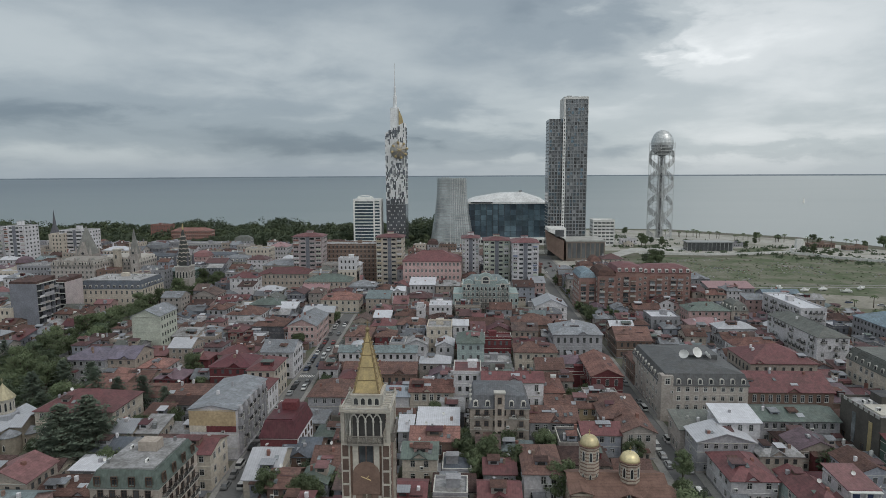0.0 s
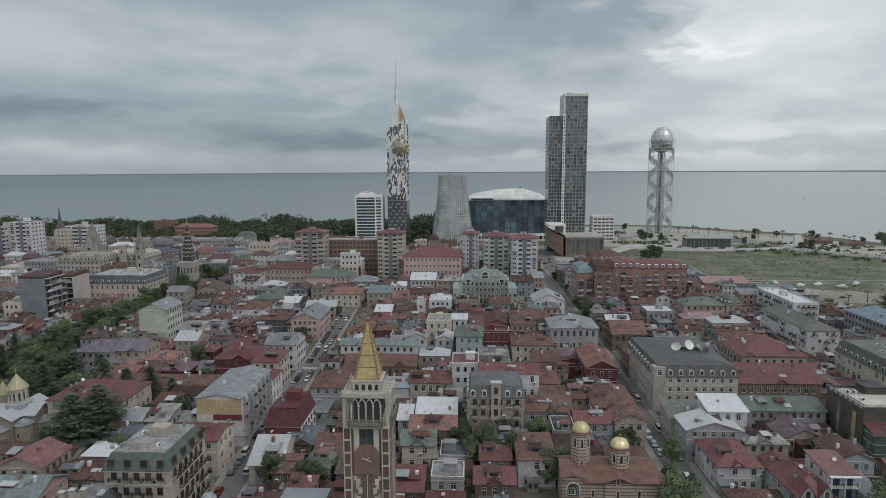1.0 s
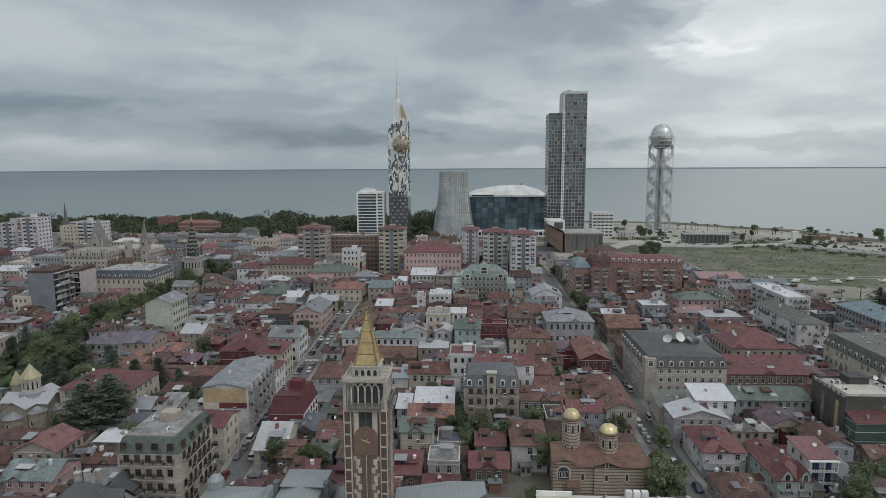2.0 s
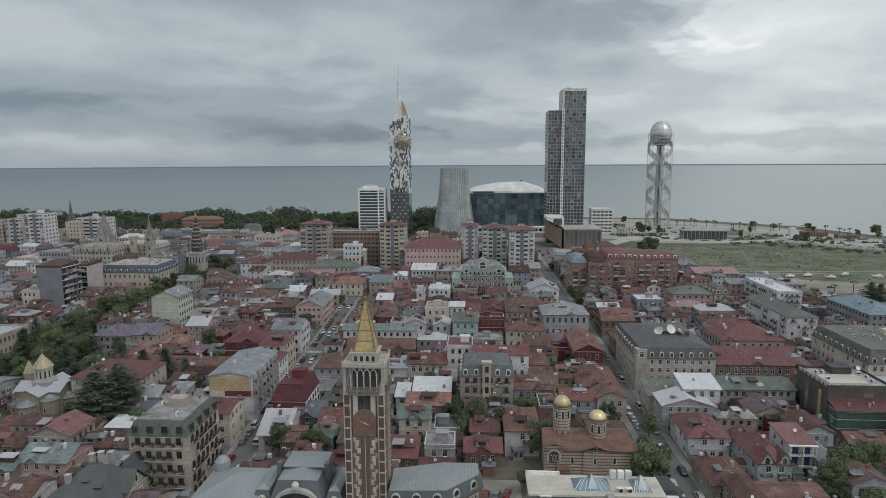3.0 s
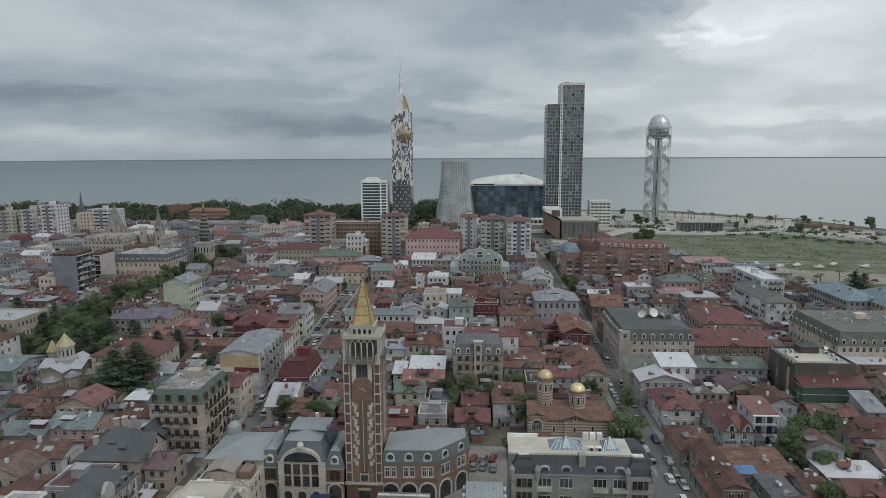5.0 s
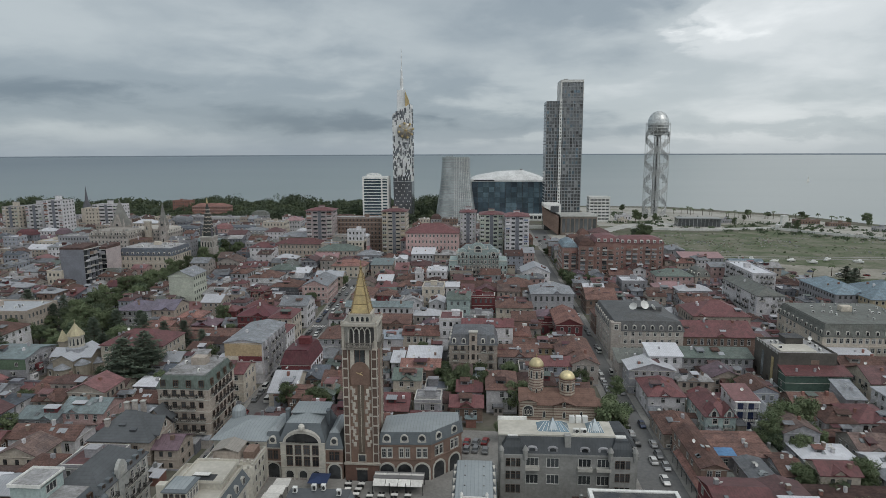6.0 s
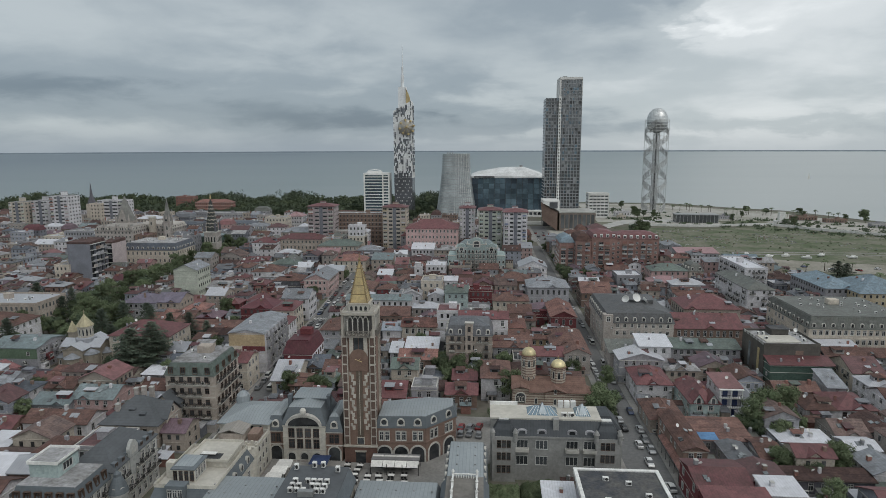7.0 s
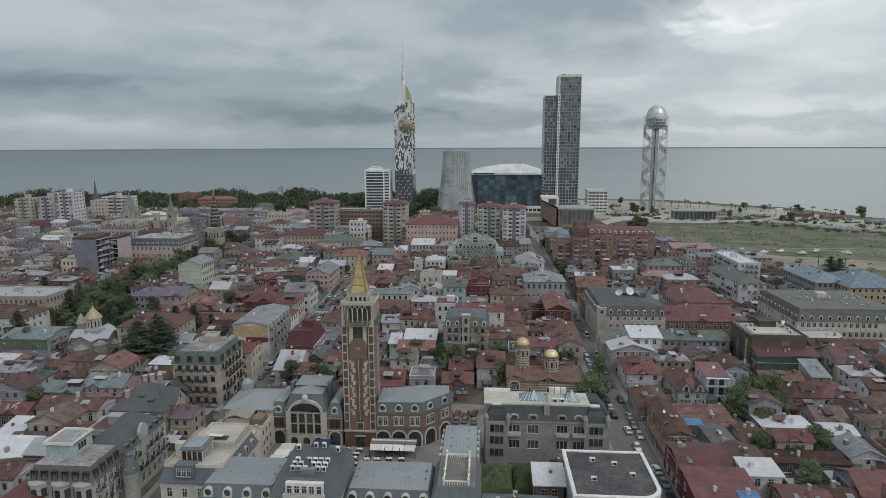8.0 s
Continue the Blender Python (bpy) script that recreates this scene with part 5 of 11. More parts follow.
def glass_hall(x, y):
    ob = thing("hotel", x, y, 0, 0, "wide dark blue glass hotel with a faceted white roof", "hotel")
    w, d, h = 88, 40, 45.5
    mb = MB()
    mb.box(-w / 2, w / 2, 0, d, 0, h, BLUEGLASS)
    part("glazing", mb, ob)
    rnd = random.Random(3)
    # pane tints imitate bright and dark sky reflections across the facade
    reflection_tints = [glass_panel("hall_glass_sky_reflection", (0.07, 0.125, 0.16), 0.08, 0.8), glass_panel("hall_glass_dark_reflection", (0.02, 0.045, 0.07), 0.08, 0.7), BLUEGLASS]
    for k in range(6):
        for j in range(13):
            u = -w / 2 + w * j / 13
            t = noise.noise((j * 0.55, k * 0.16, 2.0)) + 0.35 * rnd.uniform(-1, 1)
            part("pane", MB().box(u + 0.12, u + w / 13 - 0.12, -0.12, 0, 8 + k * 6.2, 13.8 + k * 6.2, reflection_tints[0] if t > 0.18 else (reflection_tints[1] if t < -0.1 else reflection_tints[2])), ob)
    for j in range(14):
        u = -w / 2 + w * j / 13
        part("mullion", MB().box(u - 0.16, u + 0.16, -0.4, 0, 0, h, DARKMETAL), ob)
    mb = MB()
    mb.loft([[(-w / 2 - 1, -2, h), (w / 2 + 1, -2, h), (w / 2 + 1, d, h), (-w / 2 - 1, d, h)], [(-w / 2 - 1, -2, h + 2.6), (w / 2 + 1, -2, h + 1.6), (w / 2 + 1, d, h + 3), (-w / 2 - 1, d, h + 4)], [(-w * 0.36, 7, h + 7), (w * 0.30, 5, h + 9.5), (w * 0.46, d, h + 6), (-w * 0.42, d, h + 7)], [(-w * 0.10, 15, h + 12), (w * 0.20, 13, h + 13.2), (w * 0.22, d, h + 12.6), (-w * 0.12, d, h + 11.6)]], surface("hall_roof", (0.66, 0.67, 0.67), 0.55, 0.0, 0.6, 0.08, 0.3, 0.1))
    mb.box(-w / 2 + 2, -w / 2 + 27, -2.3, -1.9, h + 0.6, h + 2.2, DARKMETAL)
    mb.box(w * 0.16, w * 0.2, 14, 18, h + 12, h + 15, METAL)
    part("roof", mb, ob, "faceted pale roof")
    part("end_wall", MB().loft([[(-w / 2 - 7, 2, 0), (-w / 2, 0.5, 0), (-w / 2, d, 0), (-w / 2 - 7, d, 0)], [(-w / 2 - 8, 2, h + 2), (-w / 2, 0.5, h + 2.4), (-w / 2, d, h + 2.4), (-w / 2 - 8, d, h + 2)]], WHITEPAINT), ob, "white end wall")
    part("podium", MB().box(-w / 2 + 6, w / 2 + 4, -14, -0.5, 0, 7, WHITEPAINT), ob, "long white podium")
    for j in range(16):
        part("podium_window", MB().box(-w / 2 + 9 + j * 5, -w / 2 + 12.6 + j * 5, -14.15, -14, 2.2, 5.4, PANE), ob)


glass_hall(43, 705)


def twin_skyscraper(x, y):
    """Tall dark slab pair, the further one higher, with a white vertical strip and a podium."""
    ob = thing("skyscraper", x, y, 0, 0, "tall dark glass tower of two staggered slabs with pale balcony grid", "skyscraper")
    grid = surface("tower_grid", (0.27, 0.282, 0.29), 0.6, 0.1, 1, 0.1, 0.25, 0.05)
    for x0, x1, top, y0 in ((-18.2, -4.4, 131.5, 0), (-4.4, 17.6, 149.5, -2)):
        mb = MB()
        mb.box(x0, x1, y0, 26, 0, top, GREYGLASS if x0 > -10 else glass_panel("smoke_glass", (0.05, 0.055, 0.06)))
        part("tower_body", mb, ob)
        n = 5 if x0 < -10 else 7
        for j in range(n + 1):
            mb = MB()
            u = x0 + (x1 - x0) * j / n
            mb.box(u - 0.3, u + 0.3, y0 - 0.5, y0 + 0.1, 20, top, grid)
            part("pier", mb, ob)
        k, z = 0, 21.0
        rnd = random.Random(int(top))
        while z < top - 3:
            mb = MB()
            mb.box(x0, x1, y0 - 0.45, y0, z, z + 0.75, grid)
            for j in range(n):
                if rnd.random() < 0.55:
                    a = x0 + (x1 - x0) * (j + 0.12) / n
                    b = x0 + (x1 - x0) * (j + 0.12 + rnd.choice([0.35, 0.7])) / n
                    mb.box(a, b, y0 - 0.3, y0 - 0.05, z + 0.75, z + 3.3, DARKMETAL if rnd.random() < 0.3 else (BLUEGLASS if rnd.random() < 0.6 else grid))
            part("floor_band", mb, ob)
            mb = MB()
            mb.box(x0 - 0.25 if x0 < -10 else x0, x0, 0.5, 25, z, z + 0.75, grid)
            if x0 < -10:
                part("floor_band", mb, ob)
            z += 3.35
    mb = MB()
    mb.box(-5.6, -3.0, -2.8, -1.9, 20, 133, WHITEPAINT)
    z = 22
    while z < 131:
        mb.box(-4.75, -3.85, -2.9, -2.8, z, z + 1.7, PANE)
        z += 3.35
    part("white_strip", mb, ob, "white vertical strip")
    mb = MB()
    mb.box(-4.35, 17.7, -2.4, 25.8, 131.6, 134.0, grid)
    mb.box(-4.8, 18.0, -2.7, 26, 149.5, 152.0, WHITEPAINT)
    mb.box(-1.0, 3.0, 4, 9, 152.0, 153.6, METAL)
    mb.box(-4.95, -3.4, -2.7, 25.9, 131.7, 149.4, WHITEPAINT)
    mb.box(17.4, 18.0, -2.7, 25.9, 134.1, 149.4, WHITEPAINT)
    part("crown", mb, ob)
    brown = surface("podium_bronze", (0.25, 0.205, 0.175), 0.6, 0.2, 1, 0.1, 0.25, 0.05)
    mb = MB()
    mb.box(-6, 29, -38, 0, 0, 18, brown)
    mb.box(-6.5, 29.5, -38.5, 1, 18, 19.2, CONCRETE)
    part("podium", mb, ob, "bronze-coloured podium")
    for j in range(8):
        mb = MB()
        u = -4.5 + 4.2 * j
        mb.box(u, u + 3.0, -38.2, -37.9, 3, 16.5, GREYGLASS)
        part("podium_window", mb, ob)
    mb = MB()
    mb.loft([[(-22, -36, 27), (-6, -36, 20), (-6, -8, 20), (-22, -8, 27)], [(-22, -36, 30), (-6, -36, 30), (-6, -8, 30), (-22, -8, 30)]], WHITEPAINT)
    mb.box(-16, -8, -36.3, -35.9, 22.5, 28.5, GREYGLASS)
    mb.loft([[(-22, -30, 10), (-8, -37, 0), (-6, -30, 0), (-20, -8, 8)], [(-24, -30, 27), (-8, -37, 18), (-6, -30, 18), (-22, -8, 27)]], wall_mat("brown"))
    part("entrance_block", mb, ob, "white angular entrance block")


twin_skyscraper(94.2, 601)


def small_hotel(x, y, w, h):
    ob = thing("hotel", x, y, 0, 0, "white seven-storey hotel with banded windows and roof garden", "hotel")
    mb = MB()
    mb.box(-w / 2, w / 2, 0, 18, 0, h, WHITEPAINT)
    part("wall", mb, ob)
    window_rows(ob, w, 18, 2.2, 3.7, 7, ("front", "left"), 4.4, (3.6, 1.7))
    mb = MB()
    ring(mb, w, 18, h, h + 1, 0.2, WHITEPAINT)
    part("parapet", mb, ob)


small_hotel(148, 683, 24, 27.9)


def alphabet_tower(x, y):
    """Lattice tower: a core, two helix bands like a strand of genes, thin uprights and a silver ball."""
    ob = thing("lattice_tower", x, y, 0, 0, "silver lattice tower with two spiral bands and a ball on top", "tower")
    ob.scale = (0.87, 0.87, 1.0)
    steel = surface("tower_steel", (0.50, 0.51, 0.51), 0.45, 0.3, 2, 0.2, 0.25, 0.05)
    mb = MB()
    for k in range(8):
        a = 2 * math.pi * k / 8
        mb.tube([(4.2 * math.cos(a), 4.2 * math.sin(a), 0), (4.2 * math.cos(a), 4.2 * math.sin(a), 106)], 0.42, steel, 5)
    for s in range(21):
        z = s * 5.2
        for k in range(8):
            a, b = 2 * math.pi * k / 8, 2 * math.pi * (k + 1) / 8
            mb.tube([(4.2 * math.cos(a), 4.2 * math.sin(a), z), (4.2 * math.cos(b), 4.2 * math.sin(b), z + 5.2)], 0.22, steel, 4)
            mb.tube([(4.2 * math.cos(a), 4.2 * math.sin(a), z), (4.2 * math.cos(b), 4.2 * math.sin(b), z)], 0.25, steel, 4)
    mb.box(-1.1, 1.1, -1.1, 1.1, 0, 104, DARKMETAL)
    part("core", mb, ob)
    R, seg = 16.2, 88
    for h in range(2):
        def at(z, dz, r=R):
            a = 2 * math.pi * (z - 28) / 58 + math.pi / 2 + h * math.pi
            return (r * math.cos(a), r * math.sin(a), z + dz)

        for dz, rr in ((-3.6, 0.4), (3.6, 0.4), (0.0, 0.2)):
            mb = MB()
            mb.tube([at(1 + 111 * j / seg, dz) for j in range(seg + 1)], rr, steel, 5)
            part("spiral_rail", mb, ob, "pale spiral rail")
        mb = MB()
        for j in range(seg):
            z, z2 = 1 + 111 * j / seg, 1 + 111 * (j + 1) / seg
            mb.tube([at(z, -3.6), at(z2, 3.6)], 0.18, steel, 4)
            mb.tube([at(z, 3.6), at(z2, -3.6)], 0.18, steel, 4)
            if j % 4 != 3:
                e = (z2 - z) * 0.62
                mb.loft([[at(z, -2.3, q), at(z + e, -2.3, q), at(z + e, 2.3, q), at(z, 2.3, q)] for q in (R, R + 0.12)], steel)
        part("spiral_lattice", mb, ob, kind="stuff")
        mb = MB()
        for j in range(0, seg + 1, 4):
            z = 1 + 98 * j / seg
            mb.tube([at(z, 0), at(z, 2, 4.2)], 0.16, steel, 4)
        part("strut_row", mb, ob, kind="stuff")
    for k in range(20):
        mb = MB()
        a = 2 * math.pi * k / 20
        mb.tube([(16.9 * math.cos(a), 16.9 * math.sin(a), 0), (16.9 * math.cos(a), 16.9 * math.sin(a), 116)], 0.15, steel, 4)
        part("upright", mb, ob)
    for s in range(10):
        mb = MB()
        mb.tube([(16.9 * math.cos(2 * math.pi * j / 24), 16.9 * math.sin(2 * math.pi * j / 24), 6 + 12 * s) for j in range(25)], 0.14, steel, 4)
        part("hoop", mb, ob)
    mb = MB()
    mb.turned(0, 0, [(3, 99.5), (8, 101), (12, 104.5), (14.2, 109), (14.8, 114)], glass_panel("ball_glass", (0.19, 0.20, 0.205), 0.25), 24)
    part("ball_glazing", mb, ob, smooth=False)
    mb = MB()
    mb.turned(0, 0, [(14.9, 112.5), (14.9, 115.5), (13.9, 120), (11.2, 125), (7.4, 128.3), (3, 129.8), (0.3, 130)], surface("ball_silver", (0.56, 0.58, 0.58), 0.38, 0.75, 0.5, 0.4, 0.3, 0.2, ribs=1.6, rib_axis="Z", mottle=0.15), 24)
    part("ball_cap", mb, ob, "silver panelled dome")
    for s in range(3):
        mb = MB()
        z, r = 101.5 + 4.0 * s, (11.2, 14.2, 14.9)[s]
        mb.tube([(r * math.cos(2 * math.pi * j / 24), r * math.sin(2 * math.pi * j / 24), z) for j in range(25)], 0.35, steel, 4)
        part("ball_ring", mb, ob)
    mb = MB()
    mb.turned(0, 0, [(19, 0), (19, 1.2), (17, 1.2), (17, 1.6)], CONCRETE, 24)
    part("plinth", mb, ob)


alphabet_tower(229.5, 752)


# ---- the square by the bell tower ----
DARKSLATE = surface("dark_slate", (0.098, 0.106, 0.115), 0.62, 0.05, 1.2, 0.15, 0.22, 0.4, ribs=0.5, rib_axis="Z", vary=0.05, spec=0.4, rib_dark=0.84)
DECK = surface("cream_deck", (0.50, 0.48, 0.43), 0.9, 0, 1.2, 0.15, 0.3, 0.1, dirt=(0.34, 0.32, 0.28), vary=0.05)
GREYROOF = surface("zinc_roof", (0.285, 0.315, 0.33), 0.5, 0.15, 1.2, 0.12, 0.12, 0.5, ribs=0.8, rib_axis="X", vary=0.06, spec=0.45, rib_dark=0.74, mottle=0.05)
SLATEROOF = surface("slate_mansard", (0.135, 0.155, 0.17), 0.6, 0.1, 1.2, 0.15, 0.15, 0.5, ribs=0.5, rib_axis="Z", vary=0.06, spec=0.4, rib_dark=0.88)
CREAM = surface("cream_render", (0.55, 0.525, 0.465), 0.88, 0, 1.6, 0.16, 0.28, 0.12, vary=0.04, spec=0.25)
BRICKRED = surface("brown_red_brick", (0.235, 0.16, 0.13), 0.9, 0, 3, 0.3, 0.3, 0.3, ribs=0.3, rib_axis="Z", rib_dark=0.85, vary=0.04)
CANVAS = surface("white_canvas", (0.70, 0.69, 0.66), 0.85, 0, 2, 0.3, 0.2, 0.1)


def steep_roof(ob, x0, x1, y0, y1, z, mh, ins, mat, top=None, rise=0.9, name="roof", label=""):
    """Mansard skin: steep slopes below, an almost flat zinc top above."""
    mb = MB()
    o = 0.3
    rings = [[(x0 - q, y0 - q, zz), (x1 + q, y0 - q, zz), (x1 + q, y1 + q, zz), (x0 - q, y1 + q, zz)] for q, zz in ((o, z - 0.2), (o, z), (-ins * 0.7, z + mh * 0.75), (-ins, z + mh))]
    mb.loft(rings, mat, True, False)
    part(name, mb, ob, label)
    mb = MB()
    c = min(x1 - x0, y1 - y0) * 0.5 - 0.15
    c = min(c, ins + 5.0)
    a = [(x0 + ins, y0 + ins, z + mh), (x1 - ins, y0 + ins, z + mh), (x1 - ins, y1 - ins, z + mh), (x0 + ins, y1 - ins, z + mh)]
    a0 = [(x + (0.1 if x > (x0 + x1) / 2 else -0.1), y, zz - 0.12) for x, y, zz in a]
    b = [(x0 + c, y0 + c, z + mh + rise), (x1 - c, y0 + c, z + mh + rise), (x1 - c, y1 - c, z + mh + rise), (x0 + c, y1 - c, z + mh + rise)]
    mb.loft([a0, a, b], top or GREYROOF)
    part("roof_top", mb, ob)


def round_dormer_mesh():
    mb = MB()
    n = 16
    body = []
    for j in range(n):
        a = 2 * math.pi * j / n
        x, z = 0.85 * math.cos(a), 1.05 + 0.9 * math.sin(a)
        if math.sin(a) < -0.3:
            x, z = (1.0 if math.cos(a) > 0 else -1.0) * (0.95 if abs(math.cos(a)) > 0.5 else abs(math.cos(a)) * 1.6), 0.0
        body.append((x, z))
    disc = [(0.62 * math.cos(2 * math.pi * j / n), 1.08 + 0.64 * math.sin(2 * math.pi * j / n)) for j in range(n)]
    mb.loft([[(x, 1.5, z) for x, z in body], [(x, -0.2, z) for x, z in body], [(x, -0.26, z) for x, z in disc], [(x * 0.96, -0.1, z) for x, z in disc]], TRIM, False, False)
    mb.f.append(tuple(3 * n + j for j in reversed(range(n))))
    mb.i.append(mb.slot(PANE))
    return mb.mesh("round_dormer")


ROUND = round_dormer_mesh()


def arch_mesh(w, h, depth, mat, back):
    """A round arch with a proud archivolt, its span w wide and h high filled by a flat face, dark for the shaded
    recess.
    """
    mb = MB()
    n = 12
    zs = h - w / 2
    inner = [(w / 2, 0)] + [(w / 2 * math.cos(math.pi * j / n), zs + w / 2 * math.sin(math.pi * j / n)) for j in range(n + 1)] + [(-w / 2, 0)]
    e = 0.4
    outer = [(w / 2 + e, 0)] + [((w / 2 + e) * math.cos(math.pi * j / n), zs + (w / 2 + e) * math.sin(math.pi * j / n)) for j in range(n + 1)] + [(-w / 2 - e, 0)]
    k = len(inner)
    mb.loft([[(x, 0.0, z) for x, z in reversed(outer)], [(x, -0.15, z) for x, z in reversed(outer)], [(x, -0.15, z) for x, z in reversed(inner)], [(x, -0.02, z) for x, z in reversed(inner)]], mat, False, False)
    mb.f.append(tuple(3 * k + j for j in range(k)))
    mb.i.append(mb.slot(back))
    return mb.mesh("arch")


# dark glass colour closes these arches as painted shade
ARCH = arch_mesh(3.0, 3.9, 0.5, TRIM, PANE)
ARCH_S = arch_mesh(1.9, 2.7, 0.5, TRIM, PANE)


def piazza_hall(x, y):
    """North range of the square: cream pavilion with a great arch, brick bays and zinc mansards."""
    ob = thing("town_hall", x, y, 0, 0, "cream and brick arcaded range with grey zinc mansard roofs", "building")
    BOXES.extend([(x - 10, x + 10, y, y + 14, 14)])
    # bays at both sides: brick above an arch
    for x0, x1 in ((-10.2, -5.6), (5.6, 10.0)):
        slab(ob, "bay_wall", x0, x1, 1.0, 13, 0, 8.2, BRICKRED, "brown brick bay")
        slab(ob, "cornice", x0 - 0.1, x1 + 0.1, 0.75, 1.0, 7.9, 8.5, TRIM)
        slab(ob, "string_course", x0, x1, 0.85, 1.0, 4.2, 4.5, TRIM)
        steep_roof(ob, x0, x1, 1.0, 13, 8.4, 3.6, 0.9, SLATEROOF)
        xm = (x0 + x1) / 2
        part("round_dormer", ROUND, ob, at=(xm, 1.15, 8.9), scale=(1.1, 1, 1.1))
        part("arch", ARCH, ob, at=(xm, 1.0, 0))
        for u in (-0.7, 0.7):
            part("window", WIN["dark"], ob, at=(xm + u, 1.0, 4.9), scale=(1.2, 1, 2.5))
    mb = MB()
    wall_skin(mb, 11.2, 14, 10.3, 3, CREAM, TRIM, wall_mat("stone"), "hip", 0)
    part("pavilion_wall", mb, ob, "cream rendered pavilion")
    for j in range(4):
        for z in (3.9, 6.9):
            part("window", WIN["dark"], ob, at=(-3.3 + 2.2 * j, 0, z - 0.1), scale=(1.6, 1, 2.6))
    for j in range(3):
        part("arch", ARCH_S, ob, at=(-3.4 + 3.4 * j, 0, 0), scale=(1, 1, 0.95))
    mb = MB()
    n = 14
    arc = [(4.2 * math.cos(math.pi * j / n), 10.0 + 2.6 * math.sin(math.pi * j / n)) for j in range(n + 1)]
    ou = [(4.9 * math.cos(math.pi * j / n), 10.0 + 3.3 * math.sin(math.pi * j / n)) for j in range(n + 1)]
    mb.loft([[(px, 2.5, pz) for px, pz in ou], [(px, -0.3, pz) for px, pz in ou], [(px, -0.3, pz) for px, pz in arc], [(px, -0.1, pz) for px, pz in arc]], TRIM, False, False)
    mb.f.append(tuple(3 * (n + 1) + j for j in reversed(range(n + 1))))
    mb.i.append(mb.slot(PANE))
    part("great_arch", mb, ob, "broad half-round window with stone arch")
    mb = MB()
    mb.turned(0, -0.1, [(0.5, 13.2), (0.8, 13.7), (0.8, 14.5), (0.4, 15.0)], TRIM, 10)
    part("crest", mb, ob)
    steep_roof(ob, -5.6, 5.6, 0.2, 13, 10.4, 4.2, 1.3, SLATEROOF)
    slab(ob, "roof_lantern", -4.0, 4.6, 6, 12.5, 14.3, 15.5, SLATEROOF)
    mb = roof_form("hip", 8.8, 6.7, 15.5, GREYROOF, 12, 0.3, None, 0.3, 5.9)
    part("lantern_roof", mb, ob)
    for u in (-5.4, 5.2):
        slab(ob, "chimney", u - 0.5, u + 0.5, 6, 7.6, 12, 16, SLATEROOF)


piazza_hall(-33.5, 104.0)


def piazza_wing(x, y):
    """Range right of the tower, turning back at an angle, with an arcade below and round dormers above."""
    ob = thing("arcaded_house", x, y, 0, 0, "brown brick arcaded wing with zinc mansard and round dormers", "building")
    plan = [(-7, 0), (6.2, 0.6), (13.6, 8.2), (13.2, 13.5), (5, 13.5), (-7, 10)]
    BOXES.append((x - 7, x + 13, y, y + 17, 12))

    def scaled(q):
        return [(3.2 + (px - 3.2) * q, 6.5 + (py - 6.5) * q) for px, py in plan]

    mb = MB()
    mb.loft([[(px, py, z) for px, py in scaled(q)] for q, z in ((1, 0), (1, 5.3), (1.02, 5.35), (1.02, 5.65), (1, 5.7), (1, 9.0), (1.03, 9.1), (1.03, 9.5))], BRICKRED)
    part("wall", mb, ob)
    mb = MB()
    mb.loft([[(px, py, z) for px, py in scaled(q)] for q, z in ((1.035, 9.5), (1.035, 9.7), (0.95, 12.0), (0.93, 12.7))], SLATEROOF, True, False)
    part("mansard_roof", mb, ob)
    mb = MB()
    mb.loft([[(px, py, z) for px, py in scaled(q)] for q, z in ((0.94, 12.6), (0.93, 12.75), (0.4, 13.5))], GREYROOF)
    part("roof_top", mb, ob)
    edges = [((-7, 0), (6.2, 0.6), 3, 0.0), ((6.2, 0.6), (13.6, 8.2), 2, 0.0)]
    for (ax, ay), (bx, by), n, _ in edges:
        rz = math.degrees(math.atan2(by - ay, bx - ax))
        for j in range(n):
            f = (j + 0.5) / n
            px, py = ax + (bx - ax) * f, ay + (by - ay) * f
            nx, ny = (by - ay), -(bx - ax)
            ln = math.hypot(nx, ny)
            nx, ny = nx / ln, ny / ln
            part("arch", ARCH, ob, at=(px + nx * 0.02, py + ny * 0.02, 0), rz=rz, scale=(1.15, 1, 1.12))
            for u in (-0.75, 0.75):
                part("window", WIN["trim"], ob, at=(px + (bx - ax) / ln * u, py + (by - ay) / ln * u, 6.1), rz=rz, scale=(1.05, 1, 2.4))
            part("round_dormer", ROUND, ob, at=(px - nx * 0.1, py - ny * 0.1, 9.8), rz=rz, scale=(1.2, 1, 1.2))


piazza_wing(-7.6, 105.2)


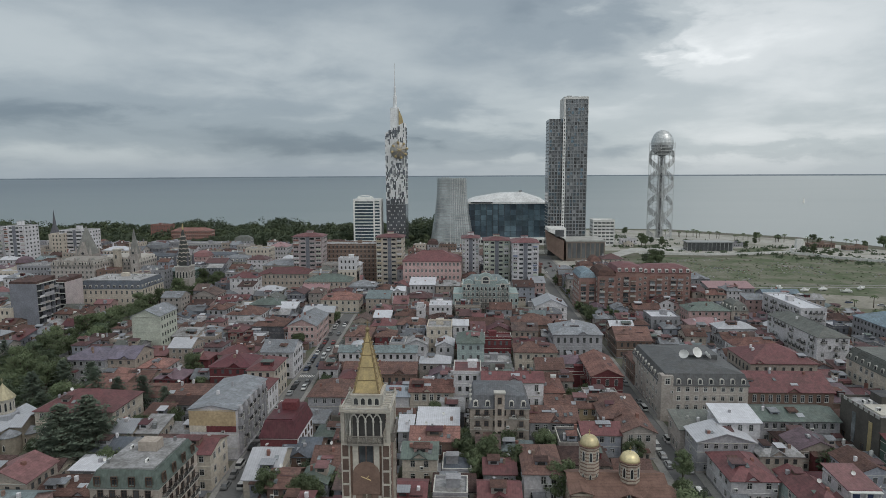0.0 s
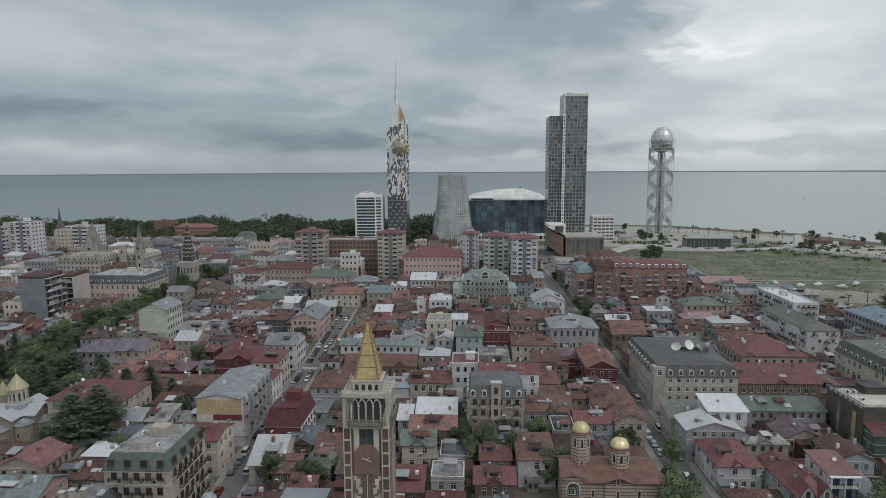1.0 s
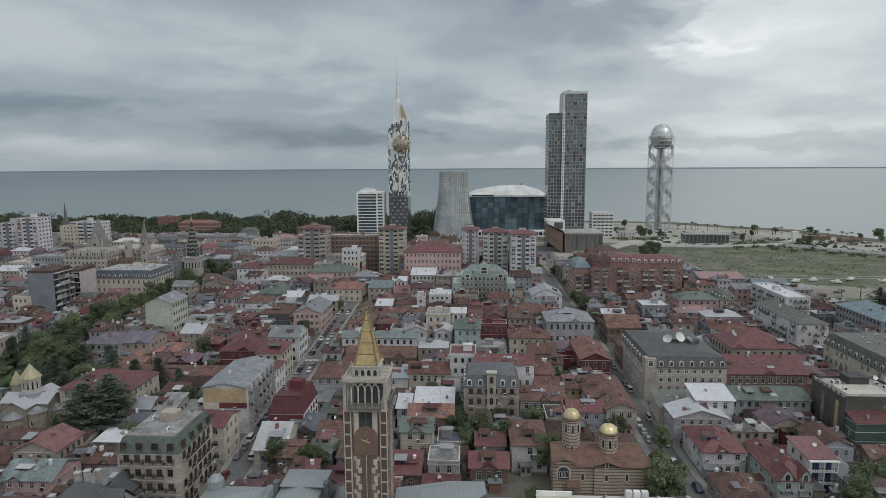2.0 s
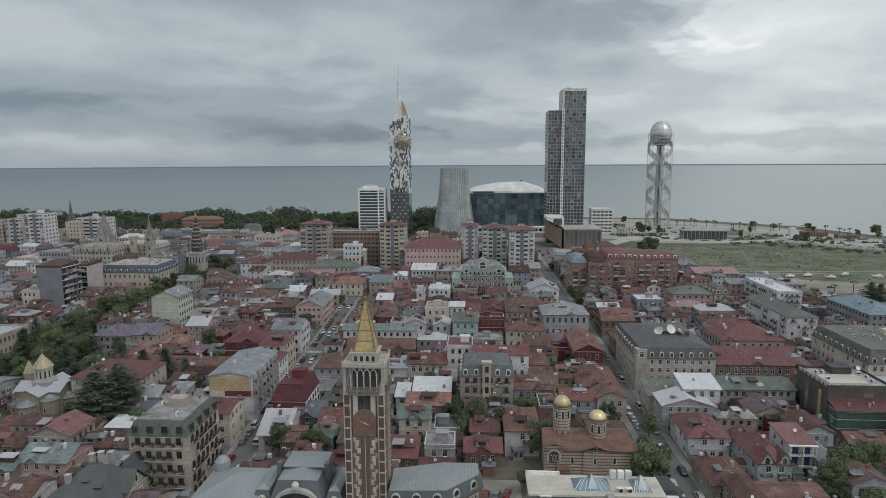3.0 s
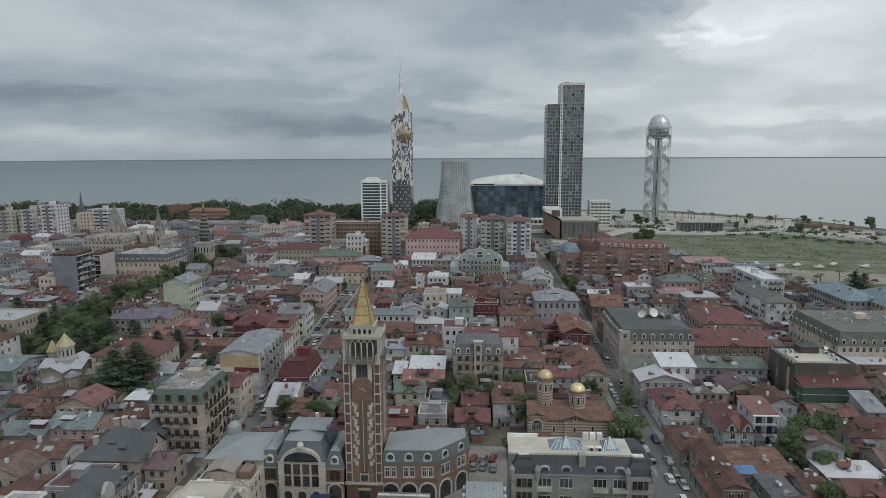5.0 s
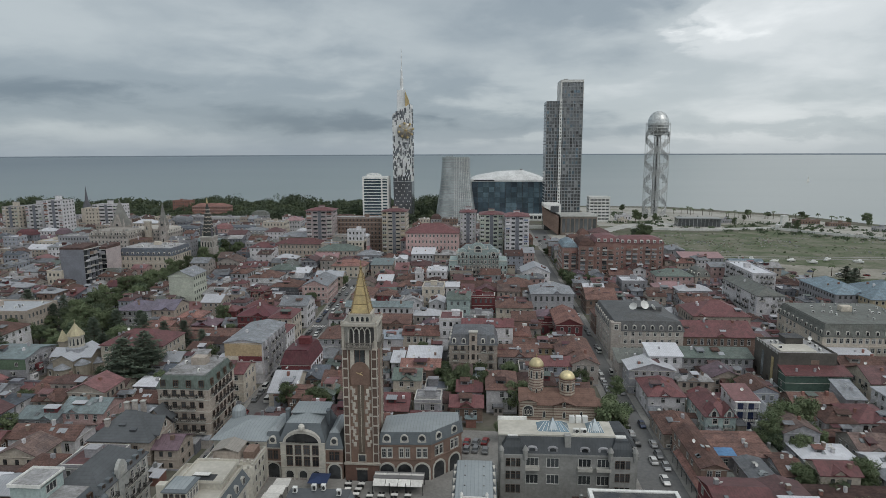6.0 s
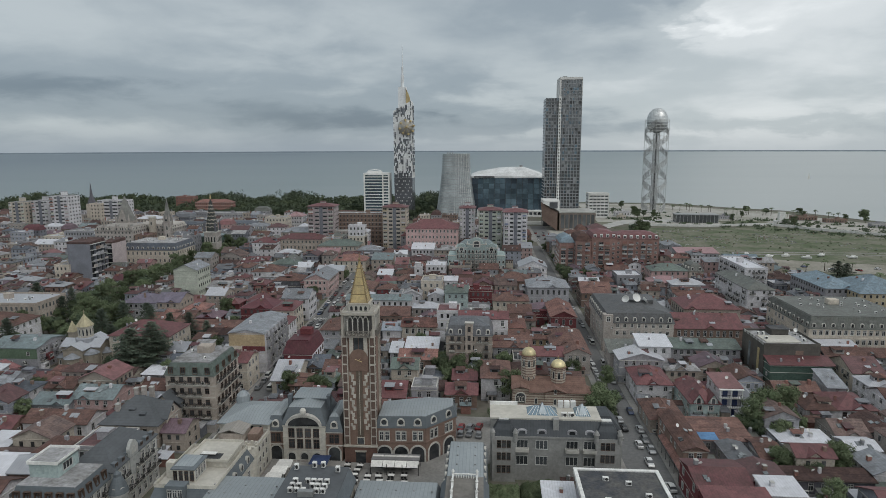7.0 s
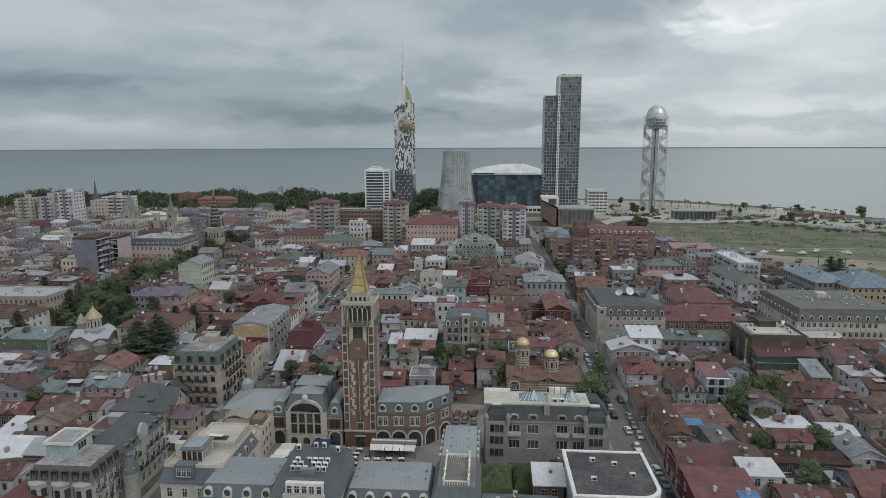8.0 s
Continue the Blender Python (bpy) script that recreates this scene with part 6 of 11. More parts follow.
def south_range():
    """South side of the square: two low zinc-roofed wings and a taller middle block full of cooling units."""
    for x0, x1, n in ((-43.5, -27.2, 4), (-13.2, 5.0, 5)):
        ob = thing("range_wing", (x0 + x1) / 2, 61.8, 0, 0, "low wing with zinc roof and round stone dormers", "building")
        w = x1 - x0
        BOXES.append((x0, x1, 61.8, 75, 13))
        slab(ob, "wall", -w / 2, w / 2, 0, 13, 0, 10, CREAM)
        steep_roof(ob, -w / 2, w / 2, 0, 13, 10, 3.0, 1.0, SLATEROOF, rise=0.5)
        for j in range(n):
            u = -w / 2 + w * (j + 0.5) / n
            part("round_dormer", ROUND, ob, at=(u, 0.15, 10.2), scale=(1.15, 1, 1.2))
            part("window", WIN["trim"], ob, at=(u, 0, 6.2), scale=(1.3, 1, 2.2))
        for j in range(5):
            for yy in (5.0, 8.0):
                part("roof_vent", VENT, ob, at=(-w * 0.4 + w * 0.2 * j, yy, 13.2), scale=(0.8, 0.6, 0.35))
    ob = thing("range_house", -20.2, 59.0, 0, 0, "taller slate-roofed middle block with rooftop cooling units", "building")
    BOXES.append((-27, -13.4, 59, 74, 17))
    slab(ob, "wall", -6.8, 6.8, 0, 14.5, 0, 13.0, CREAM)
    steep_roof(ob, -6.8, 6.8, 0.1, 14.5, 13.0, 3.6, 0.9, SLATEROOF, DARKSLATE, rise=0.5)
    slab(ob, "dormer_front", -3.8, 3.8, -0.2, 2.5, 13, 16.0, WHITEPAINT)
    for j in range(5):
        part("window", WIN["white"], ob, at=(-3.0 + 1.5 * j, -0.2, 13.6), scale=(1.0, 1, 1.9))
        part("window", WIN["white"], ob, at=(-5 + 2.5 * j, 0, 9.8), scale=(1.2, 1, 2.2))
    part("balcony", BALC["stone"], ob, at=(0, -0.2, 13.1), scale=(3.8, 0.7, 0.8))
    rnd = random.Random(4)
    for r in range(3):
        for j in range(6):
            if rnd.random() < 0.85:
                part("ac_unit", AC_BOX, ob, at=(-3.2 + 1.25 * j + rnd.uniform(-0.1, 0.1), 3.4 + 1.5 * r, 16.8 + 0.1 * r), scale=(1.0, 1.6, 1.25))
    for px, py in ((-4.5, 11.5), (-1, 12.5), (0.8, 12.6), (4.2, 11)):
        part("roof_vent", AC_BOX, ob, at=(px, py, 17.0), scale=(0.9, 1.8, 1.5))
    slab(ob, "roof_duct", -1.5, 1.5, 2.0, 3.0, 16.6, 17.8, METAL)
    # terrace pavilion with a white balustrade
    ob = thing("terrace_house", 9.8, 60.0, 0, 0, "corner pavilion with roof terrace and white balustrade", "building")
    BOXES.append((5.1, 14.6, 60, 74, 16))
    slab(ob, "wall", -4.7, 4.7, 0, 14, 0, 12.5, CREAM)
    steep_roof(ob, -4.7, 4.7, 0, 14, 12.5, 2.6, 1.0, SLATEROOF, surface("terrace_floor", (0.19, 0.18, 0.165), 0.9, 0, 1.2, 0.2, 0.3, 0.1), rise=0.02)
    for j in range(4):
        part("window", WIN["trim"], ob, at=(-3.4 + 2.27 * j, 0, 9.2), scale=(1.1, 1, 2.3))
    for x0, x1, y0, y1 in ((-2.6, -2.3, 1.4, 12.4), (2.3, 2.6, 1.4, 12.4), (-2.3, 2.3, 1.4, 1.7), (-2.3, 2.3, 12.1, 12.4)):
        mb = MB()
        mb.box(x0, x1, y0, y1, 15.95, 16.1, WHITEPAINT)
        L0 = max(x1 - x0, y1 - y0)
        n = int(L0 / 0.5)
        for j in range(n + 1):
            px = x0 + (x1 - x0) * (j / n if x1 - x0 > 1 else 0.5)
            py = y0 + (y1 - y0) * (j / n if y1 - y0 > 1 else 0.5)
            mb.box(px - 0.09, px + 0.09, py - 0.09, py + 0.09, 15.15, 15.95, WHITEPAINT)
        part("balustrade", mb, ob)
    for px in (-2.45, 2.45):
        for py in (1.5, 5, 8.7, 12.3):
            part("urn", MB().turned(px, py, [(0.25, 15.2), (0.28, 16.2), (0.2, 16.3), (0.36, 16.6), (0.15, 17.0)], WHITEPAINT, 8), ob)
    ob = thing("long_house", 9.7, 74.6, 0, 0, "long narrow wing under a flat zinc roof", "building")
    BOXES.append((5, 14.5, 74.6, 94, 13))
    slab(ob, "wall", -4.5, 4.5, 0, 18.6, 0, 10.5, CREAM)
    steep_roof(ob, -4.5, 4.5, 0, 18.6, 10.5, 2.3, 0.7, SLATEROOF, rise=0.35)
    for j in range(6):
        for sx in (-1, 1):
            part("dormer", DORMER, ob, at=(sx * 4.35, 1.8 + 3.0 * j, 10.7), rz=90 * sx, scale=(0.8, 0.8, 0.85))
    for j in range(4):
        for u in (-2, 2):
            part("roof_vent", VENT, ob, at=(u, 3 + 4 * j, 12.9), scale=(0.8, 0.6, 0.35))


south_range()


def corner_house(x, y):
    """Pale corner house with a shallow zinc tent roof, and a lower crenellated range with a round turret before it."""
    ob = thing("corner_house", x, y, 0, 0, "pale stone corner house with shallow zinc tent roof", "building")
    BOXES.append((x - 7, x + 7, y, y + 14, 12))
    mb = MB()
    wall_skin(mb, 13.2, 13.5, 10.6, 3, CREAM, TRIM, wall_mat("stone"), "hip", 0)
    part("wall", mb, ob)
    part("roof", roof_form("hip", 13.2, 13.5, 10.7, GREYROOF, 17, 0.6), ob)
    windows(ob, 13.2, 1.2, 3.5, 3, "arch", "front", pitch=2.4, size=(1.1, 1.9))
    windows(ob, 13.2, 1.2, 3.5, 3, "arch", "right", d=13.5, pitch=2.6, size=(1.1, 1.9))
    part("cupola", MB().turned(-5, 12.6, [(1.9, 9.6), (1.9, 12), (1.7, 13.2), (1.0, 14.0), (0.1, 14.4)], GREYROOF, 14), ob, "rounded zinc cupola")
    low = thing("turret_house", x + 0.6, y - 14.2, 0, 0, "lower cream range with a crenellated round turret", "building")
    BOXES.append((x - 6, x + 7.2, y - 14.2, y - 0.4, 10))
    mb = MB()
    wall_skin(mb, 12.4, 13.8, 8.6, 3, CREAM, TRIM, wall_mat("stone"), "flat", 0)
    part("wall", mb, low)
    slab(low, "roof_deck", -5.9, 5.9, 0.3, 13.5, 8.3, 8.7, roof_mat("sand"))
    slab(low, "roof_house", -4.4, 1.8, 7.4, 12.6, 8.7, 11.0, wall_mat("beige"))
    part("roof_house_top", roof_form("gabley", 6.2, 5.2, 11.0, roof_mat("sand"), 18, 0.3, None, -1.3, 7.4), low)
    slab(low, "roof_shed", -5.6, -1.8, 2.4, 5.6, 8.7, 10.2, WHITEPAINT)
    slab(low, "roof_shed", 2.6, 5.2, 8.6, 12.6, 8.7, 10.4, wall_mat("brown"))
    windows(low, 12.4, 1.0, 2.85, 3, "arch", "right", d=13.8, pitch=2.5, size=(1.0, 1.7))
    t = part("turret", MB().turned(6.0, 1.2, [(1.6, 0), (1.6, 8.6), (1.95, 9.0), (1.95, 11.0), (1.6, 11.0), (1.6, 10.4)], CREAM, 14), low, "round crenellated turret")
    for j in range(8):
        a = 2 * math.pi * j / 8
        part("merlon", MB().box(6 + 1.78 * math.cos(a) - 0.25, 6 + 1.78 * math.cos(a) + 0.25, 1.2 + 1.78 * math.sin(a) - 0.25, 1.2 + 1.78 * math.sin(a) + 0.25, 11.0, 11.6, CREAM), t)


corner_house(-49.4, 103.6)


def terrace_house(x, y):
    """Cream house of stacked roof terraces with slate mansard front."""
    ob = thing("terraced_house", x, y, 0, 0, "cream house with stacked white roof terraces and slate mansard", "building")
    BOXES.append((x - 7.5, x + 7.5, y, y + 20, 14))
    slab(ob, "wall", -7.2, 7.2, 0, 19, 0, 10.0, CREAM)
    steep_roof(ob, -7.2, 7.2, 0, 19, 10, 3.2, 0.9, SLATEROOF, DECK, rise=0.05)
    slab(ob, "upper_floor", -3.5, 1.2, 3.0, 8.5, 13, 16.2, CREAM)
    steep_roof(ob, -3.5, 1.2, 3.0, 8.5, 16.2, 0.4, 0.3, SLATEROOF, GREYROOF, rise=0.4)
    slab(ob, "upper_floor", -3.0, 5.5, 9.2, 17.5, 13, 14.6, CREAM)
    slab(ob, "roof_slab", -3.4, 5.9, 8.8, 17.9, 14.6, 14.85, DECK)
    mb = MB()
    ring(mb, 9.3, 9.1, 14.85, 15.35, 0.0, CREAM, 8.8)
    part("roof_kerb", mb, ob, at=(1.25, 0, 0))
    # flat dark sheet on the slab, drawn as the shade down a roof shaft
    slab(ob, "light_well", -1.6, 3.6, 9.6, 12.2, 14.85, 14.9, DARKMETAL)
    slab(ob, "well_awning", -1.2, 2.2, 11.0, 12.2, 15.2, 15.3, CANVAS)
    for j in range(4):
        part("window", WIN["dark"], ob, at=(-2.9 + 1.2 * j, 3.0, 13.5), scale=(0.8, 1, 2.2))
        part("window", WIN["trim"], ob, at=(-5.2 + 3.4 * j, 0, 6.5), scale=(1.2, 1, 2.2))
        part("window", WIN["white"], ob, at=(1.2, 3.8 + 1.2 * j, 13.5), rz=90, scale=(0.8, 1, 2.2))
    part("dormer_front", box_mesh("dormer_front", 4.2, 2.2, 3.2, SLATEROOF), ob, at=(-1.5, 0.8, 11.0))
    for j in range(3):
        part("window", WIN["white"], ob, at=(-2.6 + 1.1 * j, -0.32, 11.5), scale=(0.95, 1, 1.9))
    part("chimney", box_mesh("chimney", 1.8, 1.6, 4.2, CREAM), ob, at=(-4.7, 5.2, 12.5))
    for j in range(5):
        part("window", WIN["trim"], ob, at=(7.2, 2 + 3.6 * j, 6.2), rz=90, scale=(1.2, 1, 2.3))
        part("dormer", DORMER, ob, at=(7.05, 2 + 3.6 * j, 10.2), rz=90)
    mb = MB()
    ring(mb, 13.0, 17.4, 13.1, 13.9, 0.0, CREAM, 0.8)
    part("parapet", mb, ob)


terrace_house(-47.7, 67.5)


def mansion_block(x, y):
    """Ornate grey apartment house with rounded bays, a slate long roof and a corner turret."""
    ob = thing("apartment_house", x, y, 0, 0, "ornate grey apartment house with rounded bays and slate roof", "building")
    BOXES.append((x - 8, x + 9, y, y + 29, 17))
    g = surface("mansion_render", (0.40, 0.405, 0.39), 0.88, 0, 1.6, 0.16, 0.3, 0.12, vary=0.03, spec=0.25)
    mb = MB()
    wall_skin(mb, 14, 11, 10.8, 3, g, TRIM, wall_mat("stone"), "hip", 0)
    part("wall", mb, ob)
    steep_roof(ob, -7, 7, 0, 11, 10.8, 3.6, 0.8, SLATEROOF, roof_mat("concrete"), rise=0.03)
    for j in range(6):
        part("attic_window", WIN["dark"], ob, at=(-5.8 + 2.32 * j, 0.35, 11.5), scale=(1.3, 4, 2.0))
    for j in range(4):
        part("attic_window", WIN["dark"], ob, at=(6.65, 1.6 + 2.5 * j, 11.5), rz=90, scale=(1.2, 4, 2.0))
    slab(ob, "penthouse", -5.6, 0.6, 4.0, 10.6, 14.4, 17.4, wall_mat("mint"))
    mb = MB()
    ring(mb, 6.8, 7.2, 17.4, 18.1, 0.0, WHITEPAINT, 3.7)
    part("penthouse_parapet", mb, ob, at=(-2.5, 0, 0))
    slab(ob, "penthouse_roof", -5.9, 0.9, 3.9, 10.7, 17.4, 17.6, roof_mat("concrete"))
    part("penthouse_window", WIN["wide"], ob, at=(0.6, 7, 15.2), rz=90, scale=(3.0, 1, 1.7))
    for px in (-5.0, 0.2, 5.0):
        part("round_bay", MB().turned(px, 0.6, [(2.1, 0), (2.1, 10.5), (2.35, 10.7), (2.35, 11.0), (0.1, 11.3)], g, 14), ob)
        for z in (1.2, 4.6, 7.9):
            for a in (-50, 0, 50):
                q = radians(a)
                part("window", WIN["dark"], ob, at=(px + 2.12 * math.sin(q), 0.6 - 2.12 * math.cos(q), z), rz=a, scale=(1.05, 1, 2.0))
    rnd = random.Random(2)
    windows(ob, 14, 1.4, 3.5, 3, "trim", "right", d=11, pitch=2.4, size=(1.1, 2.0), rnd=rnd, balc="iron", share=0.6)
    # long wing towards the back, with a steep slate roof
    mb = MB()
    wall_skin(mb, 11, 18, 12, 3, g, TRIM, wall_mat("stone"), "hip", 0, 2.2, 11)
    part("wing_wall", mb, ob)
    mb = roof_form("hip", 11, 18, 12, DARKSLATE, 38, 0.4, None, 2.2, 11)
    part("wing_roof", mb, ob, "dark slate roof")
    for j in range(7):
        y0 = 12.6 + 2.5 * j
        for q in range(3):
            part("window", WIN["trim"], ob, at=(7.7, y0, 1.2 + 3.9 * q), rz=90, scale=(1.1, 1, 2.2))
            if q and rnd.random() < 0.6:
                part("balcony", BALC["iron"], ob, at=(7.7, y0, 0.9 + 3.9 * q), rz=90)
        part("dormer", bpy.data.meshes["dormer_box"], ob, at=(7.1, y0, 12.3), rz=90)
        part("dormer_window", WIN["dark"], ob, at=(7.62, y0, 12.5), rz=90, scale=(0.9, 1, 0.8))
    part("gable_front", MB().loft([[(q, 17.0, 8), (q, 20.4, 8), (q, 20.4, 14.2), (q, 19.6, 15.4), (q, 18.7, 15.9), (q, 17.8, 15.4), (q, 17.0, 14.2)] for q in (7.3, 8.1)], g), ob)
    part("round_window", ROUND, ob, at=(8.05, 18.7, 12.6), rz=90, scale=(0.8, 0.3, 0.9))
    part("turret", MB().turned(9.6, 9.6, [(1.7, 0), (1.7, 7.6), (2.0, 7.8), (2.0, 8.4)], g, 14), ob, "pale round corner turret")
    part("turret_roof", MB().turned(9.6, 9.6, [(2.1, 8.4), (1.7, 9.8), (1.0, 11.6), (0.75, 12.0), (0.75, 12.6), (0.2, 13.2), (0.05, 14.4)], SLATEROOF, 14), ob, "dark slate bell roof")
    for a in (-90, -30, 30):
        part("round_dormer", ROUND, ob, at=(9.6 + 1.6 * math.cos(radians(a)), 9.6 + 1.6 * math.sin(radians(a)), 8.5), rz=90 + a, scale=(0.62, 0.4, 0.7))


bx = box_mesh("dormer_box", 1.2, 1.0, 1.1, SLATEROOF)
bx.name = "dormer_box"
mansion_block(-75.2, 64.4)


def slate_school(x, y):
    """Grey stone school-like block with dark mansards, end turrets and a pale flat roof with skylights."""
    ob = thing("school", x, y, 0, 0, "grey stone block with dark mansard, turrets and glass skylights", "building")
    BOXES.append((x - 16.5, x + 17, y, y + 13, 16))
    st = surface("grey_ashlar", (0.30, 0.30, 0.29), 0.88, 0, 1.6, 0.16, 0.3, 0.12, vary=0.03, spec=0.25)
    dk = surface("dark_lead_roof", (0.062, 0.07, 0.078), 0.55, 0.1, 1.2, 0.2, 0.35, 0.4, ribs=0.7, rib_axis="X", vary=0.04, rib_dark=0.75)
    slab(ob, "wall", -16, 16, 0, 10, 0, 11.8, st)
    slab(ob, "cornice", -16.3, 16.3, -0.3, 0.0, 11.4, 11.9, st)
    mb = MB()
    mb.loft([[(-13, -0.3, 11.9), (12.5, -0.3, 11.9), (12.5, 2.4, 11.9), (-13, 2.4, 11.9)], [(-12.8, 0.9, 13.6), (12.3, 0.9, 13.6), (12.3, 2.4, 13.6), (-12.8, 2.4, 13.6)], [(-12.6, 1.9, 15.2), (12.1, 1.9, 15.2), (12.1, 2.4, 15.2), (-12.6, 2.4, 15.2)]], dk)
    part("mansard_roof", mb, ob, "dark lead mansard")
    slab(ob, "upper_wall", -16, 11, 2.2, 9.6, 11.8, 15.2, st)
    slab(ob, "roof_deck", -16.2, 11.2, 1.9, 9.9, 15.2, 15.6, DECK)
    slab(ob, "parapet", -16.2, -9.0, 9.5, 9.9, 15.6, 16.5, WHITEPAINT)
    for cx, w in ((-3.0, 3.8), (7.0, 1.9)):
        mb = MB()
        mb.loft([[(cx - w, 3.6, 15.6), (cx + w, 3.6, 15.6), (cx + w, 8.6, 15.6), (cx - w, 8.6, 15.6)], [(cx - w * 0.55, 5.7, 17.0), (cx + w * 0.55, 5.7, 17.0), (cx + w * 0.55, 6.5, 17.0), (cx - w * 0.55, 6.5, 17.0)]], glass_panel("roof_glass", (0.10, 0.16, 0.20), 0.15, 0.6))
        sk = part("skylight", mb, ob, "blue-grey glass skylight")
        mb = MB()
        for j in range(8):
            u = cx - w + 2 * w * j / 7
            mb.tube([(u, 3.6, 15.7), (cx + (u - cx) * 0.55, 5.7, 17.1)], 0.07, WHITEPAINT, 4)
        part("glazing_bars", mb, sk)
        mb = MB()
        mb.loft([[(cx - 1.1, 3.9, 15.9), (cx + 1.1, 3.9, 15.9), (cx + 1.1, 7.9, 15.9), (cx - 1.1, 7.9, 15.9)], [(cx - 0.1, 5.8, 18.0), (cx + 0.1, 5.8, 18.0), (cx + 0.1, 6.2, 18.0), (cx - 0.1, 6.2, 18.0)]], glass_panel("roof_glass_pale", (0.25, 0.29, 0.31), 0.2, 0.5))
        part("skylight_peak", mb, sk)
    for j in range(3):
        part("tank", box_mesh("tank", 1.3, 1.0, 1.8, WHITEPAINT), ob, at=(2.0 + 1.6 * j, 8.9, 15.6))
    for j in range(2):
        part("ac_unit", AC_BOX, ob, at=(2.2 + 1.8 * j, 3.4, 15.6), scale=(1.5, 2, 1.4))
    for cx in (-12.8, 12.4):
        mb = MB()
        r = 3.0
        mb.loft([[(cx + sx * r * q, 2.2 + sy * r * q, z) for sx, sy in ((-1, -1), (1, -1), (1, 1), (-1, 1))] for q, z in ((1.0, 11.9), (0.8, 13.4), (0.55, 14.6), (0.5, 15.2))], dk)
        part("turret_roof", mb, ob, "dark pyramid turret roof")
        slab(ob, "turret_wall", cx - 2.9, cx + 2.9, -1.0, 1.5, 0, 11.9, st)
        slab(ob, "roof_vent", cx - 1.2, cx + 1.2, 1.6, 2.8, 15.0, 15.5, WHITEPAINT)
        for sx in (-1, 1):
            part("pinnacle", MB().turned(cx + sx * 2.8, -0.9, [(0.55, 10.8), (0.6, 12.8), (0.75, 13), (0.5, 13.6), (0.1, 14.2)], st, 8), ob)
        for z in (2.4, 5.8, 9.0):
            for u in (-1.2, 0, 1.2):
                part("window", WIN["dark"], ob, at=(cx + u, -1.0, z), scale=(0.95, 1, 2.0))
    mb = MB()
    mb.loft([[(11.1, 4.6, 11.8), (16.8, 4.6, 11.8), (16.8, 13, 11.8), (11.1, 13, 11.8)], [(11.3, 6, 14.8), (14.2, 6, 14.8), (14.2, 12, 14.8), (11.3, 12, 14.8)]], dk)
    part("side_mansard", mb, ob)
    slab(ob, "side_wall", 12.5, 16.8, 4, 13, 0, 11.8, st)
    for u in (-8.3, -3.5, 3.9, 8.2):
        for z in (4.2, 8.4):
            part("window", WIN["wide"], ob, at=(u, 0, z), scale=(3.0, 1, 2.4))
        part("dormer", DORMER_GREY, ob, at=(u, 0.3, 11.9), scale=(1.6, 1, 0.8))
    for u in (-8.3, 3.9, 8.2):
        part("balcony", BALC["stone"], ob, at=(u, 0, 8.0), scale=(1.5, 1, 0.8))
    slab(ob, "lift_tower", -0.7, 0.7, 0.6, 2.2, 12, 16.0, st)


slate_school(31.4, 98.4)


